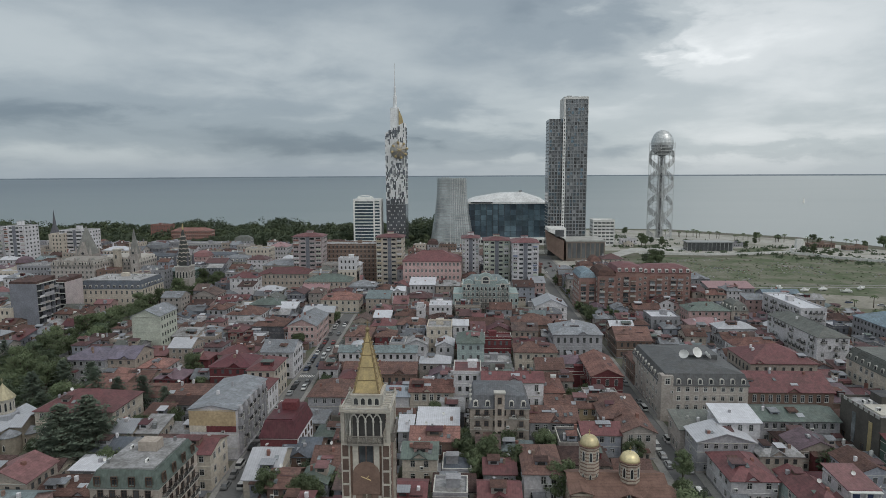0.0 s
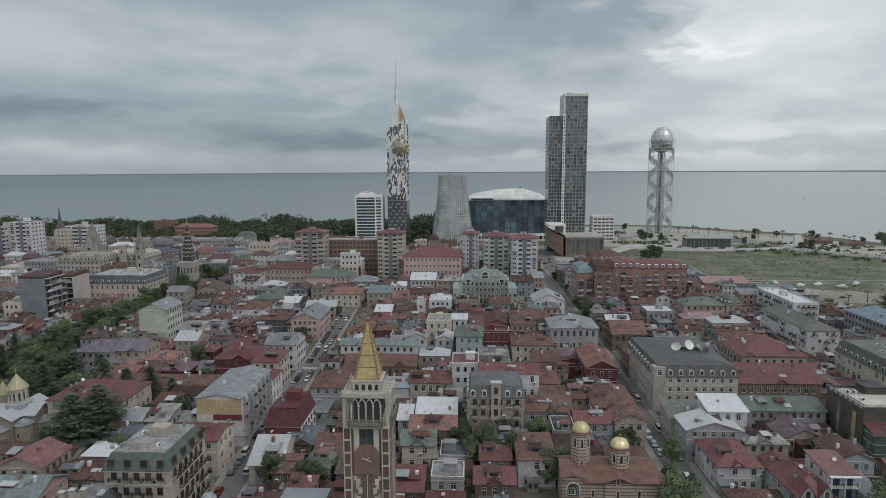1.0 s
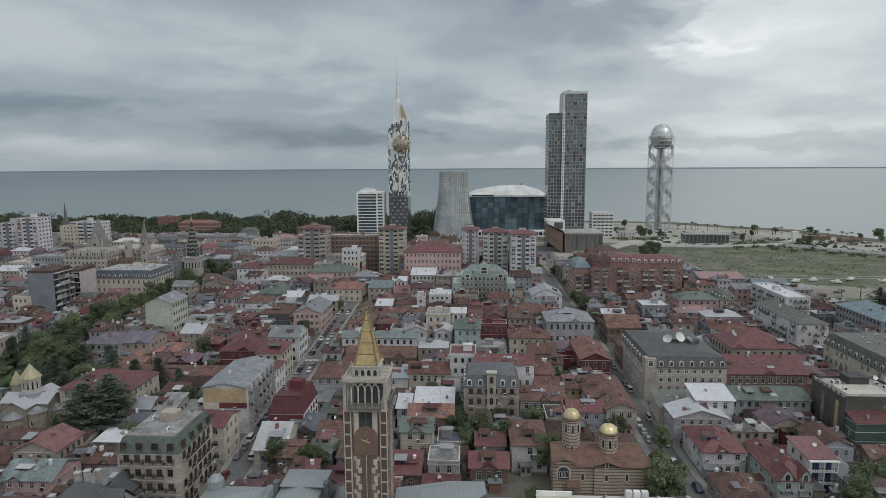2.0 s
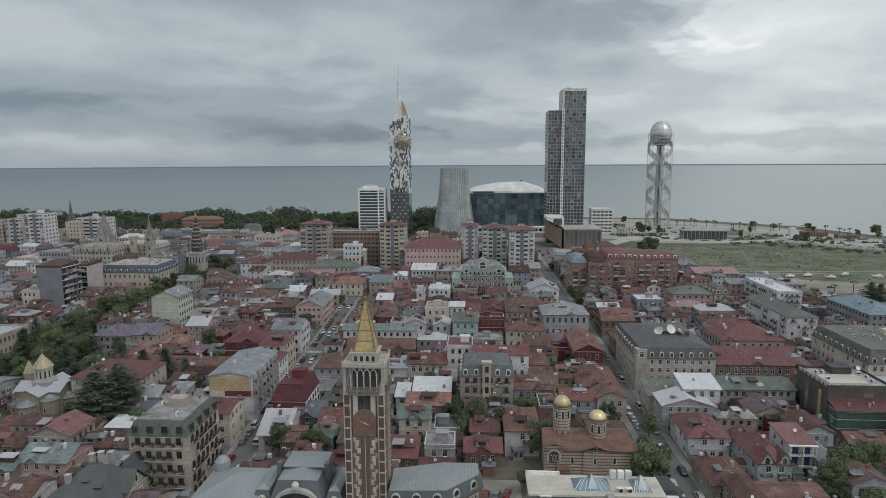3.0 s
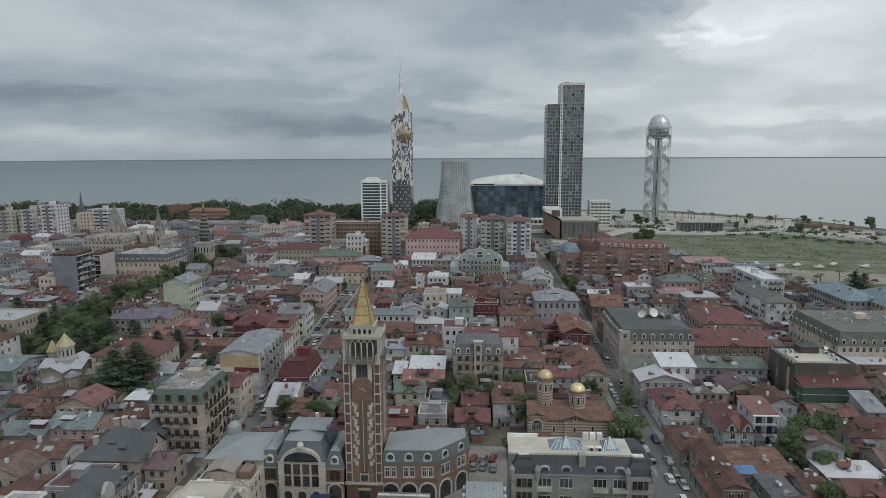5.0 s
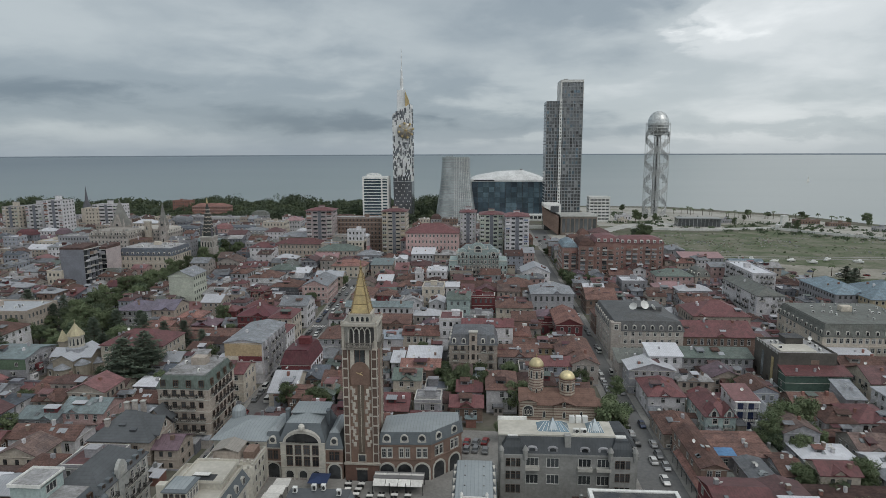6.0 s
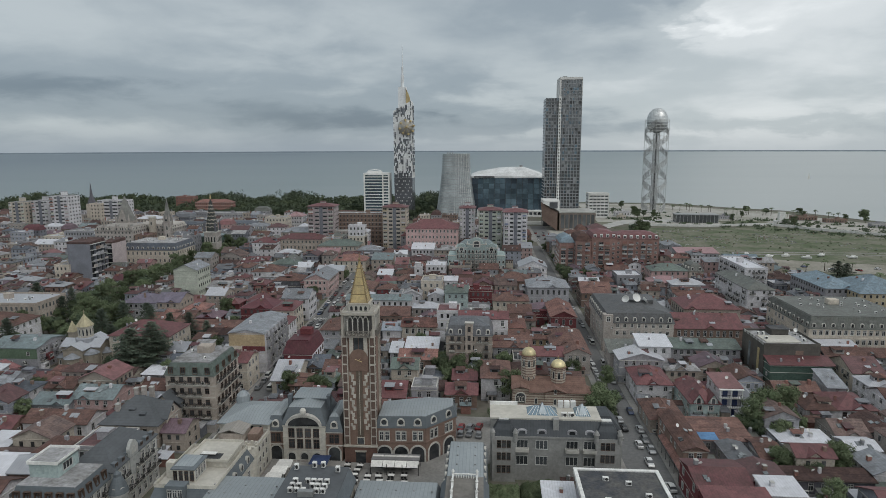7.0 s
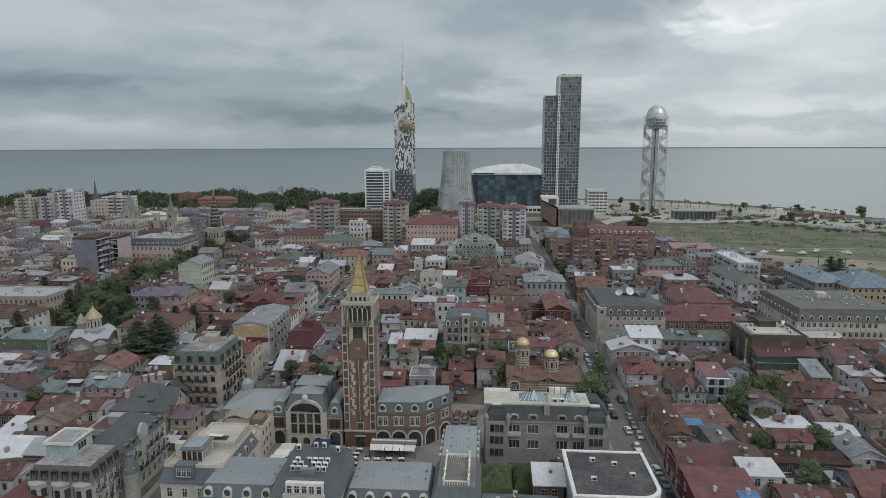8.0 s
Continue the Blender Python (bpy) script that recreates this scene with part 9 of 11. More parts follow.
house(65.3, 173.6, 11.4, 10, 8, "shed", "olive", "stone", 2)
house(74.8, 174.9, 6.0, 10, 9, "gable", "grey", "grey", 3)
house(-193.9, 187.0, 27.5, 16, 10, "hip", "brown", "white", 3)
house(-206.1, 210.1, 37.4, 20, 13, "flat", "lightgrey", "beige", 3, far=True)
house(-144.5, 134.8, 9.7, 10, 7, "gable", "grey", "grey", 2)
house(-134.6, 131.3, 8.0, 8, 6, "hip", "slate", "white", 2)
house(-118.5, 124.3, 11.8, 9, 5, "gable", "teal", "grey", 1)
house(-106.7, 126.8, 13.2, 11, 6, "gable", "teal", "pink", 2)
house(-122.7, 108.2, 9.2, 8, 5, "gable", "red", "brown", 1)
house(-113.7, 95.6, 6.2, 8, 5, "shed", "white", "grey", 1)
house(-83.1, 60.8, 8.2, 18, 8, "hip", "red", "brown", 2)
house(23.3, 66.2, 15.6, 9, 5, "gable", "teal", "grey", 1)
house(30.2, 78.3, 6.6, 7, 6, "shed", "white", "brown", 1)
house(-137.1, 444.1, 32.0, 14, 14, "hip", "grey", "beige", 3, far=True)
house(-69.3, 387.3, 17.7, 12, 9, "hip", "grey", "grey", 2, far=True)
house(-36.3, 226.8, 10.2, 8, 5, "hip", "red", "brown", 1, far=True)
house(10.2, 245.2, 12.8, 12, 4, "flat", "concrete", "grey", 1, far=True)
house(66.2, 231.1, 8.6, 12, 9, "hip", "brown", "brown", 2, far=True)
house(71.3, 286.2, 10.6, 12, 8, "gable", "white", "brown", 2, far=True)
house(71.4, 266.6, 14.9, 18, 8, "gable", "rust", "brown", 2, far=True)
house(97.0, 305.3, 14.1, 14, 9, "flat", "white", "grey", 2, far=True)
house(96.0, 333.4, 13.9, 10, 7, "gable", "rust", "brown", 1, far=True)

# streets and yards east of the market street
house(96.5, 182.5, 26, 13, 7.2, "gable", "green", "grey", 2, win="wide", pitch=16)
house(114.4, 149.5, 13.5, 8, 4.4, "gable", "rust", "brown", 1)
house(126.8, 150.2, 5.6, 9.5, 5.6, "shed", "grey", "grey", 2, pitch=34)
house(114.4, 135.4, 9.0, 11, 4.5, "hip", "brown", "white", 1, win="white")
house(124.8, 135.6, 11.6, 13, 4.6, "hip", "red", "white", 1, win="dark")
house(113.2, 117.5, 8.6, 11, 4.8, "gable", "brown_pale", "stone", 1)
house(122.8, 119.0, 9.4, 10, 5.2, "gabley", "brown_dark", "grey", 1)
house(134.0, 121.0, 11.0, 10, 6.0, "gabley", "brown_pale", "beige", 2)
house(94.3, 132.6, 4.6, 17, 6.2, "gabley", "lightgrey", "bluegrey", 2, pitch=34)
house(141.5, 149.8, 10.4, 8.6, 6.6, "hip", "white", "white", 2, balc="iron", share=0.3)
house(142.6, 160.6, 10.2, 15, 6.8, "gable", "red_dark", "cream", 2, balc="iron", share=0.4)
house(140.2, 139.0, 10.2, 9, 6.4, "gable", "brown", "white", 2)
house(157.0, 181.5, 34, 9, 5.4, "gable", "brown", "grey", 2)
house(149.4, 191.4, 14.0, 4.6, 6.4, "shed", "white", "grey", 2)
house(68.6, 147.2, 11.2, 15, 6.6, "hip", "red", "white", 2, pitch=28)
house(66.4, 125.2, 9.8, 14, 4.8, "hip", "brown", "beige", 1, pitch=28)
house(66.5, 102.6, 6.0, 22, 7.0, "gabley", "rust", "brown", 2, pitch=20, label="long narrow market house with a rusty tiled roof")
house(78.4, 114.0, 14.2, 11.5, 4.4, "shed", "rust", "grey", 1, pitch=14)
house(78.6, 101.2, 6.2, 11.8, 4.4, "gabley", "grey_dark", "grey", 1, pitch=14)
house(87.0, 105.6, 5.8, 11.4, 4.0, "gable", "rust", "grey", 1, pitch=14)
house(99.4, 112.2, 13.4, 9.4, 4.6, "hip", "white", "grey", 1, pitch=14, win="white")
house(94.0, 95.4, 23.0, 4.4, 4.2, "shed", "brown_dark", "dark", 1, pitch=22)
house(110.4, 97.0, 8.6, 9, 5.2, "gabley", "grey", "white", 2)
house(111.0, 108.6, 7.4, 7.2, 5.4, "gable", "white", "grey", 1, pitch=16)
house(67.2, 84.6, 12.0, 13, 7.4, "gable", "red", "darkred", 2, pitch=14)
house(67.4, 70.6, 13.4, 12, 7.4, "shed", "red", "darkred", 2, pitch=18)
house(78.4, 81.2, 7.8, 6.4, 8.4, "shed", "white", "white", 2, pitch=14)
house(84.4, 72.6, 9.8, 8.0, 6.6, "gable", "red", "brown", 2, pitch=16)
house(93.2, 75.6, 7.0, 7.0, 5.6, "gable", "brown", "grey", 1)
house(79.0, 90.0, 9.6, 9.0, 6.2, "gabley", "red_dark", "darkred", 2, pitch=16)
# yards west of the long street
house(-108.0, 111.6, 19.0, 9, 5.2, "gable", "brown", "white", 1)
house(-98.0, 139.2, 15.4, 10, 4.2, "gable", "rust", "grey", 1, pitch=18)
house(-99.6, 150.0, 9.0, 7, 5.2, "shed", "white", "grey", 1, pitch=12)


def blue_sheet(x0, x1, y0, y1, z0, z1):
    """A weathered blue tarpaulin lying in folds on a roof."""
    mb = MB()
    n = 8
    m = surface("blue_tarpaulin", (0.10, 0.22, 0.40), 0.6, 0, 2, 0.3, 0.3, 0.2)
    rows = [[(x0 + (x1 - x0) * i / n, y0 + (y1 - y0) * j / n, z0 + (z1 - z0) * j / n + 0.10 * noise.noise((i * 0.7, j * 0.7, x0)) + 0.12) for i in range(n + 1)] for j in range(n + 1)]
    for j in range(n):
        for i in range(n):
            mb.poly([rows[j][i], rows[j][i + 1], rows[j + 1][i + 1], rows[j + 1][i]], m)
    single("tarpaulin", mb, "creased blue tarpaulin spread over a patched roof", "tarpaulin", at=(0, 0, 0))


blue_sheet(71.8, 76.6, 113.8, 117.5, 4.45, 4.85)
blue_sheet(69.6, 74.0, 71.0, 75.2, 7.52, 8.1)


def gabled_mint_house(x, y):
    """Mint street house with a hipped red roof and two pointed front gables over arched windows."""
    ob = house(x, y, 8.4, 16, 6.8, "hip", "red", "mint", 2, win="trim", pitch=34, label="mint two-storey house with red roof and two pointed gables")
    mint = wall_mat("mint")
    for u in (-2.1, 2.1):
        g = part("gable", MB().loft([[(u - 1.7, q, 6.2), (u + 1.7, q, 6.2), (u + 1.2, q, 8.0), (u, q, 9.6), (u - 1.2, q, 8.0)] for q in (-0.35, 0.5)], mint), ob, "pointed mint gable")
        part("gable_roof", MB().loft([[(u - 1.9, q, 6.9), (u, q, 9.75), (u + 1.9, q, 6.9), (u + 1.9, q, 7.1), (u, q, 9.95), (u - 1.9, q, 7.1)] for q in (-0.6, 4.2)], roof_mat("red")), g)
        part("window", WIN["arch"], g, at=(u, -0.36, 6.7), scale=(1.3, 1, 1.9))
        part("balcony", BALC["iron"], ob, at=(u, 0, 3.2), scale=(1.2, 0.8, 0.9))


gabled_mint_house(79.4, 132.6)


def slim_balcony_house(x, y):
    """Narrow white three-storey house with stacked balconies and blue shutters."""
    ob = house(x, y, 6.8, 10, 9.4, "shed", "red_pale", "white", 3, win="white", pitch=14, blank=True, label="narrow white three-storey house with stacked balconies and blue doors")
    blue = surface("blue_shutter", (0.05, 0.07, 0.16), 0.6, 0, 3, 0.4, 0.2, 0.05)
    for s in range(3):
        slab(ob, "balcony_slab", -3.3, 3.3, -1.3, 0.0, 3.1 * s + 0.1, 3.1 * s + 0.25, WHITEPAINT)
        for u in (-1.5, 1.5):
            part("balcony_door", box_mesh("balcony_door", 1.5, 0.14, 2.2, blue), ob, at=(u, -0.05, 3.1 * s + 0.3))
        if s:
            slab(ob, "rail", -3.2, 3.2, -1.28, -1.2, 3.1 * s + 1.15, 3.1 * s + 1.25, DARKMETAL)
            for j in range(13):
                slab(ob, "baluster", -3.2 + 6.4 * j / 12 - 0.03, -3.2 + 6.4 * j / 12 + 0.03, -1.27, -1.21, 3.1 * s + 0.25, 3.1 * s + 1.15, DARKMETAL)
    for u in (-3.25, 0, 3.25):
        slab(ob, "post", u - 0.12, u + 0.12, -1.3, -1.06, 0, 9.0, WHITEPAINT)
    slab(ob, "balcony_roof", -3.6, 3.6, -1.5, 0.2, 9.0, 9.2, WHITEPAINT)


slim_balcony_house(88.8, 138.8)


def dark_office(x, y):
    """Four-storey dark rendered block with a pale roof terrace, and a dark green lower house with a red roof before it."""
    ob = thing("office_block", x, y, 0, 0, "dark brown rendered block with a cluttered pale roof terrace", "building")
    BOXES.append((x - 9.5, x + 9.5, y, y + 18, 14))
    dk = surface("dark_render", (0.105, 0.098, 0.088), 0.85, 0, 1.6, 0.16, 0.35, 0.12, vary=0.03)
    slab(ob, "wall", -9.5, 9.5, 0, 18, 0, 13.4, dk)
    slab(ob, "roof_deck", -9.2, 9.2, 0.3, 17.7, 13.4, 13.6, roof_mat("concrete"))
    for x0, x1, y0, y1 in ((-9.5, 9.5, 0, 0.3), (-9.5, -9.2, 0.3, 17.7), (9.2, 9.5, 0.3, 17.7), (-9.5, 9.5, 17.7, 18)):
        slab(ob, "parapet", x0, x1, y0, y1, 13.4, 14.3, dk)
    for j in range(7):
        slab(ob, "parapet_panel", -9.62, -9.5, 0.6 + 2.4 * j, 2.2 + 2.4 * j, 13.6, 14.6, CONCRETE)
    slab(ob, "terrace", -7.5, 4.5, 3.0, 11.0, 13.6, 14.0, DECK, "pale raised terrace")
    slab(ob, "stair_head", -2.0, 4.0, 11.5, 16.5, 13.6, 16.0, dk)
    slab(ob, "stair_roof", -2.4, 4.4, 11.1, 16.9, 16.0, 16.2, roof_mat("dark"))
    for px, py in ((-6, 13), (-4.2, 13), (6.5, 5), (7.2, 9), (6.4, 12), (-6.4, 6)):
        part("ac_unit", AC_BOX, ob, at=(px, py, 13.6 if px > 4.5 or py > 11 else 14.0), rz=90 * (int(py) % 2), scale=(1.3, 1.5, 1.3))
    for px in (5.4, 8.0):
        part("satellite_dish", DISH, ob, at=(px, 15.0, 13.3), scale=(1.5, 1.5, 1.5))
    glow = surface("yellow_panel", (0.38, 0.31, 0.17), 0.8, 0, 2, 0.3, 0.3, 0.05)
    for j, yy in enumerate((3.2, 10.5)):
        slab(ob, "wall_panel", -9.6, -9.5, yy, yy + 1.6, 2.5, 11.5, glow if j == 0 else GREYPANE)
    slab(ob, "sign_board", 1.2, 3.8, -0.12, 0.0, 10.4, 11.8, wall_mat("brown"))
    for j in range(4):
        part("window", WIN["dark"], ob, at=(-9.5, 2.5 + 4.4 * j, 2.0), rz=-90, scale=(1.4, 1, 2.0))


dark_office(120.8, 168.0)
house(122.0, 163.0, 20.8, 4.8, 8.4, "shed", "red", "green", 3, pitch=38, blank=True, label="dark green rendered house with a red lean-to roof")


def green_gable_flats(x, y):
    """Grey flats whose blank upper end wall is painted green, with patched balconies along the yard side."""
    ob = house(x, y, 18.6, 16, 9.4, "gable", "teal", "grey", 3, win="white", pitch=12, blank=True, balc="iron", share=0.6, label="grey flats with a green painted end wall and teal roof")
    slab(ob, "end_wall", -9.32, 9.32, -0.14, 0.0, 5.2, 9.2, wall_mat("leafgreen"), "green painted end wall")
    slab(ob, "end_base", -9.34, 9.34, -0.16, 0.0, 0.0, 2.4, wall_mat("dark"))
    for u, z in ((-1.0, 3.0), (4.6, 3.0), (6.0, 6.4)):
        part("window", WIN["white"], ob, at=(u, -0.16, z), scale=(1.2, 1, 1.5))
    for j, (c, z) in enumerate((("white", 0.3), ("darkred", 3.2), ("grey", 6.0), ("white", 3.2), ("grey", 0.4))):
        slab(ob, "loggia", 9.3, 10.6, 1.4 + 2.9 * j, 4.0 + 2.9 * j, z, z + 2.6, wall_mat(c))
        part("window", WIN["wide"], ob, at=(10.6, 2.7 + 2.9 * j, z + 1.0), rz=90, scale=(1.9, 1, 1.3))


green_gable_flats(-160.6, 162.4)


def slate_villa(x, y):
    """Old stone villa under steep dark slate roofs: a main body, a gabled cross wing, chimneys and roof hatches."""
    ob = thing("villa", x, y, 0, 0, "beige stone villa under steep dark slate roofs with chimneys", "house")
    BOXES.extend([(x - 9, x + 8, y, y + 14, 12), (x + 1, x + 8, y + 10, y + 20, 12)])
    st = wall_mat("beige")
    dk = DARKSLATE
    mb = MB()
    wall_skin(mb, 16, 13, 8.2, 2, st, TRIM, wall_mat("stone"), "hip", 0)
    part("wall", mb, ob)
    part("roof", roof_form("hip", 16, 13, 8.2, dk, 38, 0.6), ob, "steep dark slate roof")
    mb = MB()
    wall_skin(mb, 6.6, 11, 9.2, 2, st, TRIM, wall_mat("stone"), "gabley", math.tan(radians(44)), 4.6, 9.5)
    part("wing_wall", mb, ob)
    part("wing_roof", roof_form("gabley", 6.6, 11, 9.2, dk, 44, 0.5, None, 4.6, 9.5), ob, "steep dark slate roof")
    mb = MB()
    wall_skin(mb, 7.4, 7, 8.8, 2, st, TRIM, wall_mat("stone"), "gable", math.tan(radians(44)), 5.4, 3.0)
    part("bay_wall", mb, ob)
    part("bay_roof", roof_form("gable", 7.4, 7, 8.8, dk, 44, 0.5, None, 5.4, 3.0), ob, "steep dark slate roof")
    for cx, cy, z in ((-4.5, 3.0, 12.6), (-1.4, 7.2, 15.6), (0.4, 7.8, 15.8), (1.9, 9.2, 15.2)):
        ch = part("chimney", MB().box(cx - 0.55, cx + 0.55, cy - 0.5, cy + 0.5, 9.5, z, wall_mat("stone")), ob)
        part("chimney_cap", CHIMNEY_CAP, ch, at=(cx, cy, z + 0.003), scale=(1.4, 1.3, 1))
    for cx, cy, z in ((-0.5, 3.4, 10.6), (3.0, 2.2, 9.9)):
        part("roof_hatch", MB().loft([[(cx - 0.8, cy - 0.6, z), (cx + 0.8, cy - 0.6, z), (cx + 0.8, cy + 1.6, z), (cx - 0.8, cy + 1.6, z)], [(cx - 0.9, cy - 0.8, z + 0.7), (cx + 0.9, cy - 0.8, z + 0.7), (cx + 0.9, cy + 1.6, z + 1.1), (cx - 0.9, cy + 1.6, z + 1.1)]], dk), ob)
    for j in range(6):
        for z in (1.4, 5.0):
            part("window", WIN["dark"], ob, at=(-6.6 + 2.2 * j, 0, z), scale=(1.1, 1, 2.0))
    for j in range(2):
        for z in (1.4, 5.2):
            part("window", WIN["trim"], ob, at=(9.1, 5.0 + 3.0 * j, z), rz=90, scale=(1.1, 1, 2.1))
    for j in range(4):
        part("window", WIN["trim"], ob, at=(7.9, 11.4 + 2.3 * j, 5.4), rz=90, scale=(1.0, 1, 2.0))
        part("window", WIN["arch"], ob, at=(7.9, 11.4 + 2.3 * j, 0.6), rz=90, scale=(1.3, 1, 2.8))
    part("window", WIN["arch"], ob, at=(9.1, 6.5, 9.4), rz=90, scale=(1.1, 1, 1.8))


slate_villa(-82.4, 106.0)


# ---- lesser houses filling the blocks ----
def clear_of(x0, x1, y0, y1, gap=0.4):
    for a, b, c, d, _ in BOXES:
        if x0 < b + gap and x1 > a - gap and y0 < d + gap and y1 > c - gap:
            return False
    return True


STREETS = [(-196, -176, 225, 430), (-65, -55.5, 0, 160), (-68.6, -57.5, 160, 225), (-72.6, -61, 225, 350), (-67, -54, 395, 600), (51, 63, 0, 480), (60, 78, 460, 620), (-330, -67, 243, 254), (-54, 51, 247, 258), (-330, -67, 392, 403), (-54, 51, 359, 369), (-210, 60, 594, 616), (95, 330, 432, 446)]
OPEN = [(-700, -60, 612, 900), (-60, 6, 60, 104), (-185, -105, 160, 235), (124, 700, 378, 900), (205, 700, 300, 900), (48, 140, 480, 900), (-120, 300, 590, 900), (14, 52, 110, 150), (-700, 300, 690, 900), (-12, 17, 104, 134), (15, 48, 75, 94)]


def fill_town():
    """Small plain houses between the others, their walls, windows and roofs joined as stuff in three stretches of the town."""
    rnd = random.Random(11)
    roofs = ["brown"] * 3 + ["brown_pale"] * 2 + ["brown_dark"] * 3 + ["rust"] * 2 + ["red"] * 2 + ["red_dark"] * 3 + ["red_pale"] + ["grey"] * 2 + ["grey_dark"] * 2 + ["lightgrey", "white", "green", "olive", "teal", "slate", "lilac", "orange", "crimson", "concrete"]
    walls = ["grey", "grey", "white", "cream", "beige", "beige", "pink", "brown", "stone", "stone", "bluegrey", "midgrey"]
    zones = [MB(), MB(), MB()]
    y = 60.0
    while y < 690:
        x = -(0.78 * y + 95)
        end = min(0.8 * y + 70, 330)
        while x < end:
            near = y < 165
            w, d, h = rnd.uniform(6, 13), rnd.uniform(6.5, 12), rnd.choice([3.5, 4, 5, 6, 6.5, 7, 7.5])
            if y > 330:
                h = rnd.choice([5, 6, 7, 8, 10, 12]) if y < 400 else rnd.choice([7, 9, 11, 12, 14, 16])
                w, d = w * 1.25, d * 1.2
            x0, y0 = x, y + rnd.uniform(-2, 2)
            x1, y1 = x0 + w, y0 + d
            bad = any(x0 < b and x1 > a and y0 < q and y1 > p for a, b, p, q in STREETS + OPEN)
            if not bad and clear_of(x0, x1, y0, y1, 0.3) and rnd.random() < (0.93 if y > 250 else 0.82):
                BOXES.append((x0, x1, y0, y1, h))
                if near:
                    BOXES.pop()
                    house((x0 + x1) / 2, y0, w, d, h, rnd.choice(["hip", "hip", "gable", "gable", "gabley", "shed", "flat"]), rnd.choice(roofs), rnd.choice(walls), max(1, round(h / 3.3)), far=True, seed=int(x))
                    x += w + rnd.uniform(0.2, 1.0)
                    continue
                HOMES.append(BOXES[-1])
                mb = zones[0 if y < 260 else (1 if y < 400 else 2)]
                roof = rnd.choice(["hip", "hip", "gable", "gable", "gabley", "shed", "flat"] if y < 400 else ["hip", "gable", "flat", "flat", "flat", "mansard"])
                rc = rnd.choice(roofs) if roof != "flat" else rnd.choice(["concrete", "grey", "white", "red_dark", "dark"])
                wm = wall_mat(rnd.choice(walls))
                st = max(1, round(h / 3.3))
                xm = (x0 + x1) / 2
                wall_skin(mb, w, d, h, st, wm, TRIM if rnd.random() < 0.4 else wm, wall_mat("grey"), roof, math.tan(radians(24)), xm, y0)
                roof_form(roof, w, d, h, roof_mat(rc), 24, 0.4, mb, xm, y0)
                window_rows(None, w, d, h / st * 0.3, h / st, st, ("front", "right" if xm < 6 else "left"), 2.4 + rnd.random() * 1.2, (0.95, h / st * 0.42), FRAME_W if rnd.random() < 0.3 else wm, 0.7, mb, xm, y0)
                for _ in range(rnd.choice([1, 1, 2])):
                    cx, cy = rnd.uniform(x0 + 1, x1 - 1), rnd.uniform(y0 + d * 0.3, y0 + d * 0.7)
                    r = rnd.uniform(0.25, 0.6)
                    mb.box(cx - r, cx + r, cy - r, cy + r, h, h + rnd.uniform(1.6, 3.0), wall_mat(rnd.choice(["brick", "grey", "white"])))
                for _ in range(rnd.choice([0, 1, 2])):
                    cx, cy, r = rnd.uniform(x0 + 1, x1 - 1), rnd.uniform(y0 + 0.5, y0 + d * 0.45), rnd.uniform(0.4, 1.0)
                    mb.box(cx - r, cx + r, cy - r * 0.7, cy + r * 0.7, h, h + rnd.uniform(1.2, 2.2), rnd.choice([WHITEPAINT, CONCRETE, roof_mat("lightgrey"), wall_mat("brown"), METAL]))
                if rnd.random() < 0.5:
                    aw, ad, ah = rnd.uniform(2.5, 5), rnd.uniform(1.5, 3), rnd.uniform(2.4, 3.2)
                    ax = rnd.uniform(x0 + aw / 2, x1 - aw / 2)
                    mb.box(ax - aw / 2, ax + aw / 2, y0 - ad, y0, 0, ah, wall_mat(rnd.choice(walls)))
                    mb.box(ax - aw / 2 - 0.2, ax + aw / 2 + 0.2, y0 - ad - 0.3, y0 - 0.02, ah, ah + 0.12, roof_mat(rnd.choice(["lightgrey", "white", "rust", "red_dark", "grey", "green"])))
                x += w + rnd.uniform(0.2, 1.0)
            else:
                x += 1.5
        y += 5.0
    for mb, lab in zip(zones, ("small plastered houses and sheds of the old town", "small plastered houses of the middle town", "larger plain houses towards the seafront")):
        single("small_houses", mb, lab, "houses", "stuff")


fill_town()


